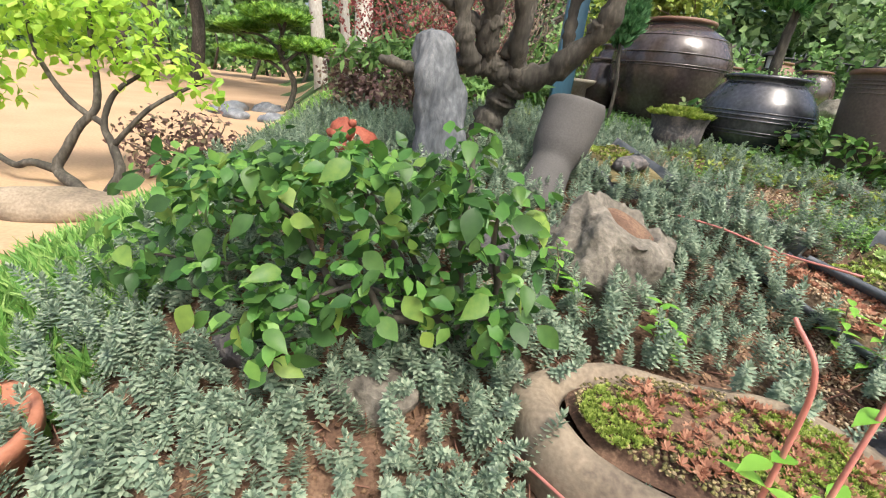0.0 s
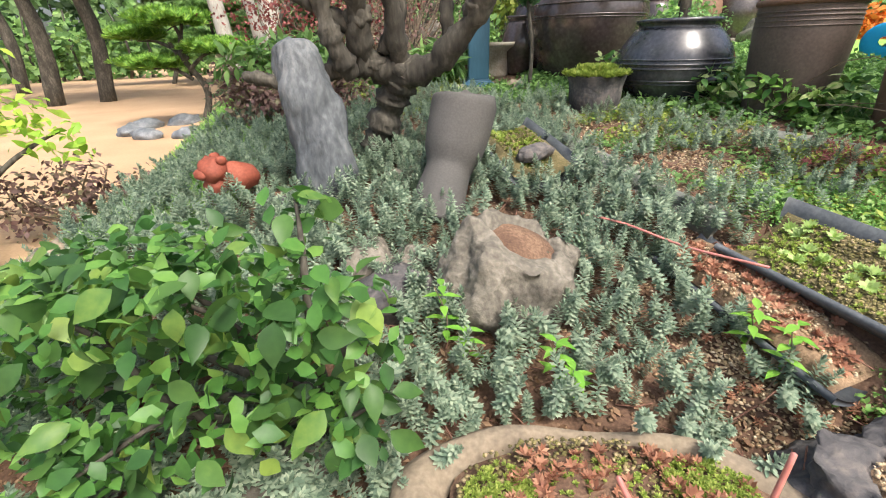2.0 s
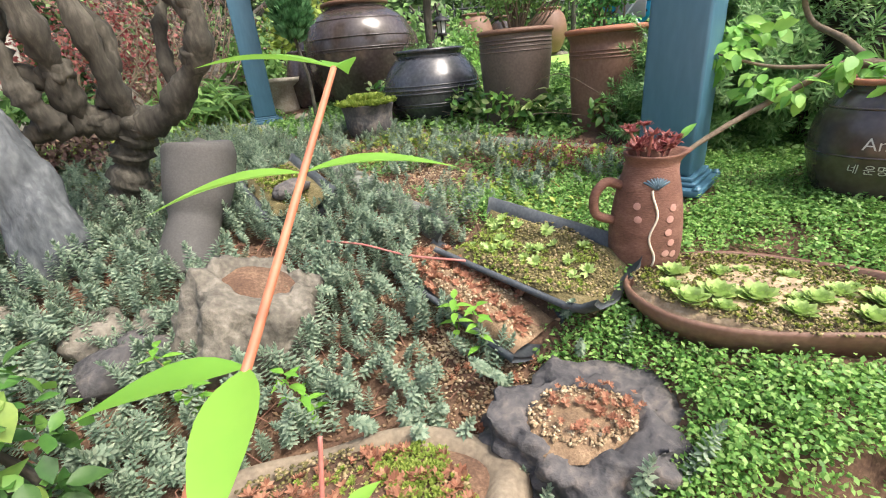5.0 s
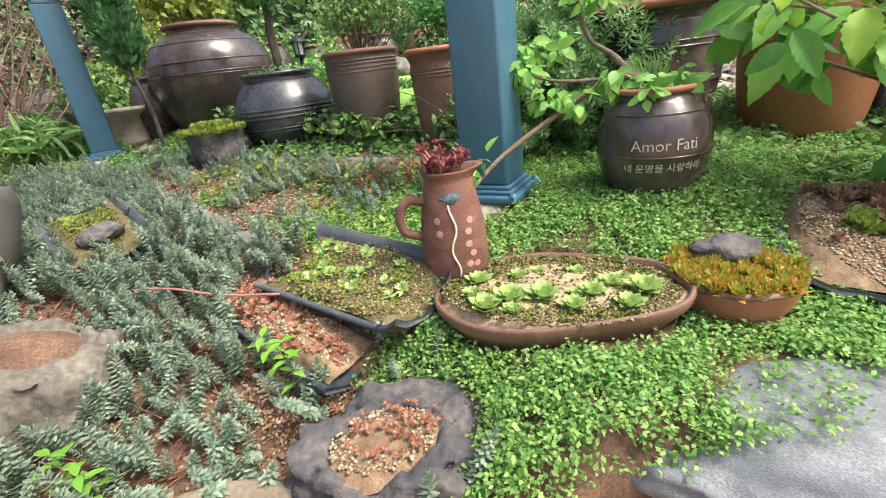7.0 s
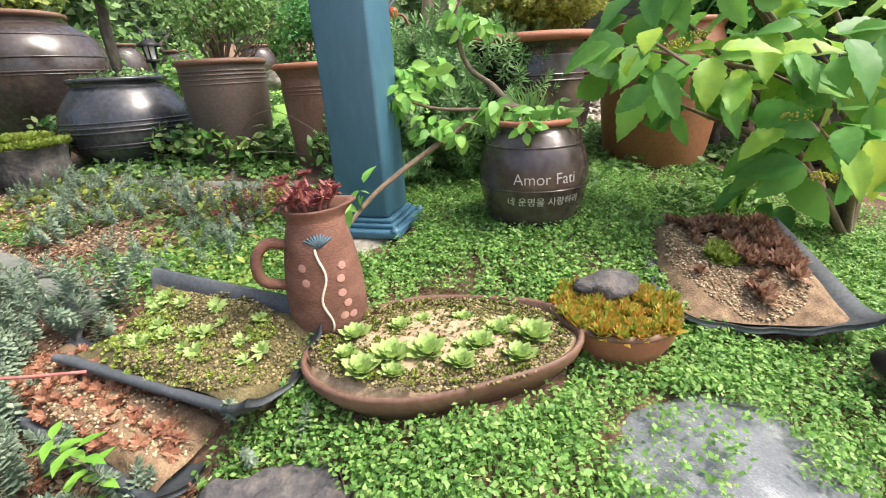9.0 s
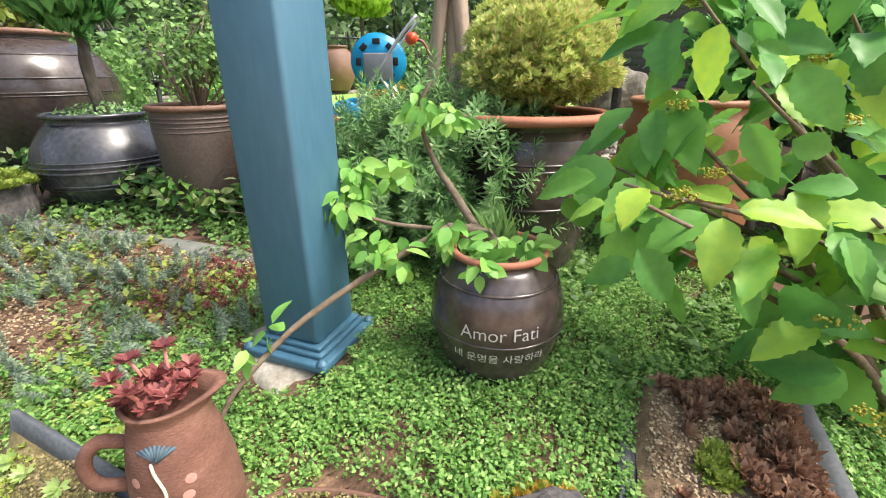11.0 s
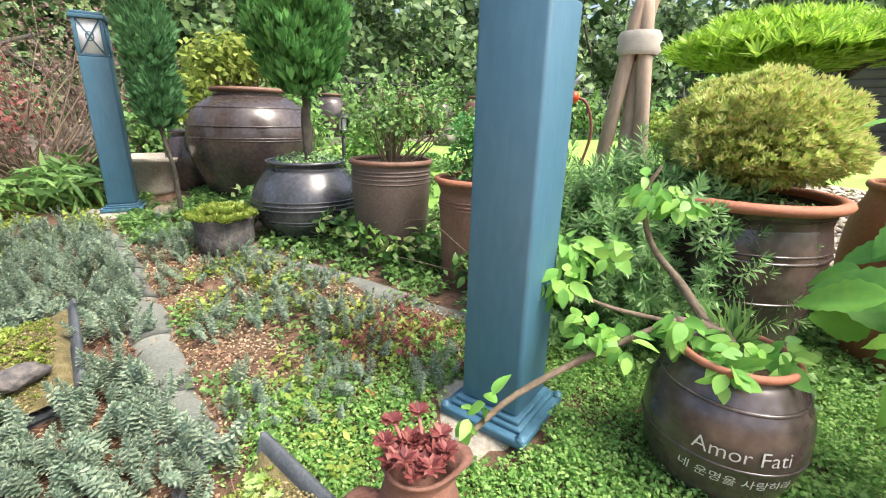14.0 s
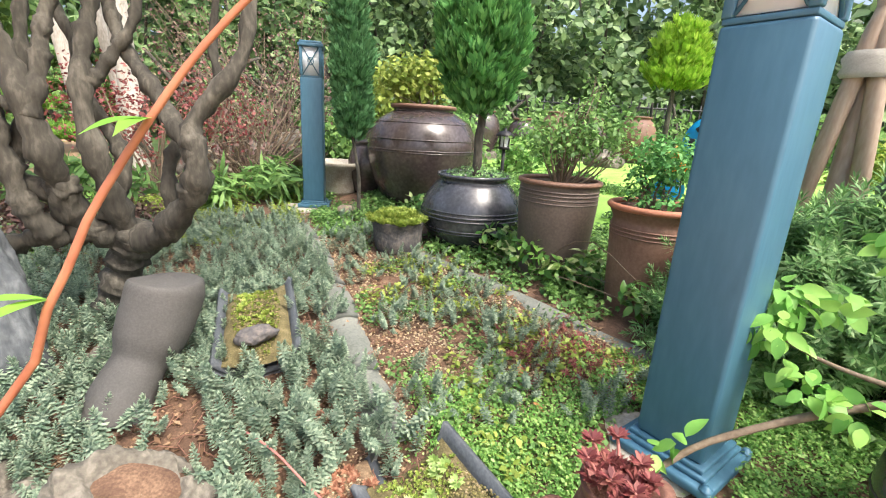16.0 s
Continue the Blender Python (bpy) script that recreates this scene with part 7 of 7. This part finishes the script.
for k, (tx, ty, h) in enumerate([(-5.2, 9.5, 3.2), (-5.8, 9.0, 3.5), (-8.5, 12, 4.0)]):
    e = thing("shade_tree", (tx, ty, 0.5), "leafy tree with a dark slender trunk beside the sand path", "tree", "trees beside the sand path")
    part("trunk", tube(spline([(0, 0, -0.05), (0.15, 0, 1.2), (-0.1, 0.1, 2.4), (0.3, 0.2, h)], 12), np.linspace(0.14, 0.07, 12), 8, wob=0.05, seed=k), BARK, e)
    part("foliage", foliage([(0.2, 0.1, h, 1.6, 1.5, 0.9), (-0.8, 0, h - 0.6, 1.1, 1.0, 0.6), (0.9, 0.3, h - 0.5, 1.0, 1.0, 0.6)], 2600, OVAL, (0.12, 0.2), 950 + k, 0.4), L_MID, e, smooth=False)


def hedge(name, line, height, depth, n, size, mat, label, seed, base=0.4, lump=0.8, template=HEDGE_LEAF):
    """A wall of leaves with an uneven top along a line."""
    rng = np.random.default_rng(seed)
    pts = spline([(a, b, 0) for a, b in line], 60)[:, :2]
    i = rng.uniform(0, 58.99, n)
    lo = i.astype(int)
    p = pts[lo] + (pts[lo + 1] - pts[lo]) * (i - lo)[:, None]
    top = height * (0.75 + 0.25 * np.sin(i * 0.7) * np.sin(i * 0.23 + 1) + 0.12 * np.sin(i * 2.1))
    z = base + top * rng.uniform(0, 1, n) ** 0.8
    d = np.diff(pts, axis=0)[lo]
    nr = np.c_[d[:, 1], -d[:, 0]]
    nr /= np.linalg.norm(nr, axis=1)[:, None]
    off = rng.uniform(-1, 1, n) * depth * (0.6 + 0.5 * np.sin(i * 1.3 + z * 2.2))
    pos = np.c_[p + nr * off[:, None], z]
    nrm = np.c_[nr * 0.5, np.full(n, 0.5)] + rng.normal(0, 0.5, (n, 3))
    e = thing(name, (0, 0, 0), label, "hedge")
    part("foliage", scatter(template, frames_of(pos, nrm, rng.uniform(0, 6.28, n), rng.uniform(*size, n))), mat, e, smooth=False)
    stems = []
    for k in range(0, 58, 2):
        x, y = pts[k]
        stems.append(tube(spline([(x, y, 0.3), (x + rng.normal(0, 0.2), y + rng.normal(0, 0.2), base + height * 0.4), (x + rng.normal(0, 0.4), y, base + height * 0.85)], 6), np.linspace(0.06, 0.02, 6), 5))
    part("stemwork", join(*stems), BARK, e)
    return e


hedge("tall_hedge", [(-3, 13), (0, 11.5), (3, 10.5), (7, 9.5), (11, 8), (14, 5), (15, 1), (15, -4)], 5.2, 1.2, 30000, (0.15, 0.27), L_DARK, "tall dark evergreen hedge closing the garden", 970, 0.6)
hedge("tall_hedge", [(-4, 16), (0, 14.5), (4, 13.5), (9, 12), (14, 9), (18, 5), (19, 0), (19, -6)], 7.0, 1.5, 14000, (0.35, 0.6), L_DARK, "tall dark trees standing behind the hedge", 976, 0.6)
hedge("mid_hedge", [(1.5, 8.5), (3.5, 8.2), (6, 7.8), (8.5, 6.8), (10.5, 4.5)], 1.5, 0.7, 5200, (0.08, 0.16), L_MID, "mixed green shrubs along the back of the lawn", 971, 1.0)
hedge("far_woods", [(-30, 20), (-20, 30), (-10, 34), (0, 30), (12, 24)], 11.0, 3.0, 12000, (0.5, 0.9), L_DARK, "dark wooded edge beyond the sand path", 972, 0.3)
hedge("far_shrubs", [(-16, 14), (-11, 17), (-5, 18.5), (0, 17)], 2.6, 1.0, 5000, (0.18, 0.32), L_MID, "rounded green shrubs at the far side of the sand", 973, 0.4)
hedge("side_shrubs", [(4.2, -0.6), (5.5, 0.2), (7.5, 0.6), (9, 0.4)], 0.8, 0.4, 2600, (0.06, 0.11), L_MID, "low mixed shrubs beside the stone bed", 974, 1.0)
hedge("back_shrubs", [(-0.6, 6.6), (0.6, 7.0), (1.6, 7.2), (2.6, 7.4)], 1.7, 0.5, 4000, (0.05, 0.1), L_DARK, "dark twiggy shrubs behind the bollard", 975, 0.9)

# fence behind the hedge line
e = thing("metal_fence", (0, 0, 0), "dark metal picket fence in front of the hedge", "fence")
for k in range(70):
    x, y = 2.0 + k * 0.16, 9.3 - k * 0.045
    part("picket", tube([(x, y, 1.1), (x, y, 2.3)], 0.012, 5), FENCE, e)
for z in (1.3, 2.2):
    part("rail", tube([(2.0, 9.3, z), (13.0, 6.2, z)], 0.02, 6), FENCE, e)

# dark house wall far behind the lawn
e = thing("dark_house", (13.5, 2.2, 1.0), "low dark boarded building behind the garden", "building", turn=-75)
part("wall", box(-4, 4, 0, 0.3, 0, 2.4, 0.02), WALLDARK, e, smooth=False)
part("roof", box(-4.3, 4.3, -0.4, 1.5, 2.4, 2.6, 0.03), FENCE, e, smooth=False)
for k in range(14):
    part("board", box(-4, 4, -0.02, 0.0, 0.05 + k * 0.165, 0.2 + k * 0.165, 0.004), WALLDARK, e, smooth=False)

# far jars on the terrace
far = [(4.0, 7.0, 0.24), (4.6, 6.95, 0.3), (5.1, 6.8, 0.27), (5.8, 6.6, 0.3), (3.4, 7.2, 0.28)]
for k, (x, y, r) in enumerate(far):
    z = 1.3
    vessel("onggi_jar", (x, y, z), [(r * 0.6, 0), (r * 0.9, r * 0.6), (r, r * 1.2), (r * 0.85, r * 1.8), (r * 0.6, r * 2.1), (r * 0.65, r * 2.2)], CLAYPOT_R if k % 2 else ONGGI, "brown onggi jar on the terrace at the back of the garden", "jar", (0.015, CLAYPOT_R), n=28)
e = thing("stone_terrace", (4.6, 7.0, 1.08), "low stone terrace carrying a row of jars", "terrace")
part("terrace_body", box(-1.6, 1.6, -0.45, 0.5, 0, 0.22, 0.03), ROCK, e)
for k, (x, y, r, h, m) in enumerate([(1.33, 4.1, 0.17, 0.42, ONGGI), (1.5, 4.4, 0.2, 0.55, ONGGI), (1.42, 4.55, 0.15, 0.35, ONGGI_B)]):
    vessel("onggi_jar", g(x, y), [(r * 0.7, 0), (r * 0.95, h * 0.35), (r, h * 0.6), (r * 0.8, h * 0.88), (r * 0.7, h * 0.93), (r * 0.75, h)], m, "small dark onggi jar standing beside the large jar", "jar", (0.012, m), n=32)
e = thing("stone_basin", g(1.08, 4.15), "grey stone basin behind the bollard", "basin")
part("basin_body", lathe([(0.0005, 0), (0.14, 0), (0.15, 0.03), (0.17, 0.2), (0.24, 0.24), (0.25, 0.27), (0.22, 0.27), (0.17, 0.2), (0.0005, 0.19)], 32, 0.01), CONCRETE, e)
for k, (x, y, z, s) in enumerate([(0.7, 5.2, 1.25, 0.3), (0.25, 5.0, 1.2, 0.22), (5.6, 2.6, 1.5, 0.32), (6.3, 2.2, 1.35, 0.3), (5.2, 2.4, 1.3, 0.2), (-0.2, 5.3, 1.15, 0.25), (4.6, 5.6, 1.3, 0.22)]):
    stone("boulder", (x, y, z), boulder(s * 1.2, s, s * 0.9, 0.3, 1.4, 120 + k, 4), ROCK if k != 2 else SLATE, "weathered garden boulder among low plants", "rock", k * 50)
x, y = np.random.default_rng(5).uniform(3.6, 6.5, 5000), np.random.default_rng(6).uniform(0.6, 2.6, 5000)
sprinkle("pebble_bed", x, y, land(x, y) + 0.01, (0.012, 0.04), leafy("pale_pebbles", [(0.25, 0.2, 0.16), (0.5, 0.42, 0.34), (0.7, 0.63, 0.55)], 0.8, 0.0), "pale rounded pebbles covering the bed beside the lawn", None, 0.6, 4, "pebbles")

# upright golden conifer and small colourful plants far back
conifer("golden_conifer", g(6.6, 6.9), [(6.6, 6.9, 3.0, 0.42, 0.42, 0.5), (6.6, 6.9, 2.7, 0.5, 0.5, 0.3)], 1500, L_LIME, "bright yellow-green conifer at the back of the lawn", ([g(6.6, 6.9), (6.6, 6.9, 2.0), (6.6, 6.9, 2.8)], 0.05, 0.03), (0.12, 0.18), 980)
for k, (x, y, z, r, m) in enumerate([(1.55, 5.2, 2.0, 0.35, L_YSED), (3.6, 5.6, 1.6, 0.35, L_MID), (5.6, 5.2, 1.5, 0.25, L_ORANGEFL), (2.6, 6.2, 1.7, 0.4, L_MID), (7.0, 4.0, 1.6, 0.3, L_YSED), (1.0, 4.9, 1.55, 0.3, L_MID), (2.3, 5.0, 1.6, 0.35, L_MID), (3.0, 4.8, 1.45, 0.25, L_CREEP)]):
    shrub("garden_shrub", g(x, y), [(x, y, z - 0.1, r, r, r), (x + 0.2, y, z - 0.3, r, r * 0.8, r * 0.7), (x - 0.2, y + 0.1, z - 0.35, r * 0.9, r * 0.8, r * 0.7)], 1100, SMALL, (0.05, 0.09), m, "leafy garden shrub at the back of the lawn", "shrub", 0.012, 990 + k, 0.4, 4, shell=0.2)
e = thing("terracotta_pot", (-0.62, 0.52, ground_z(-0.62, 0.52) - 0.02), "old terracotta pot rim with dry roots at the bed edge", "pot")
part("pot_wall", lathe([(0.08, 0), (0.1, 0.06), (0.115, 0.1), (0.125, 0.1), (0.125, 0.13), (0.11, 0.13), (0.1, 0.08), (0.0005, 0.07)], 32, 0.01), RIMCLAY, e)
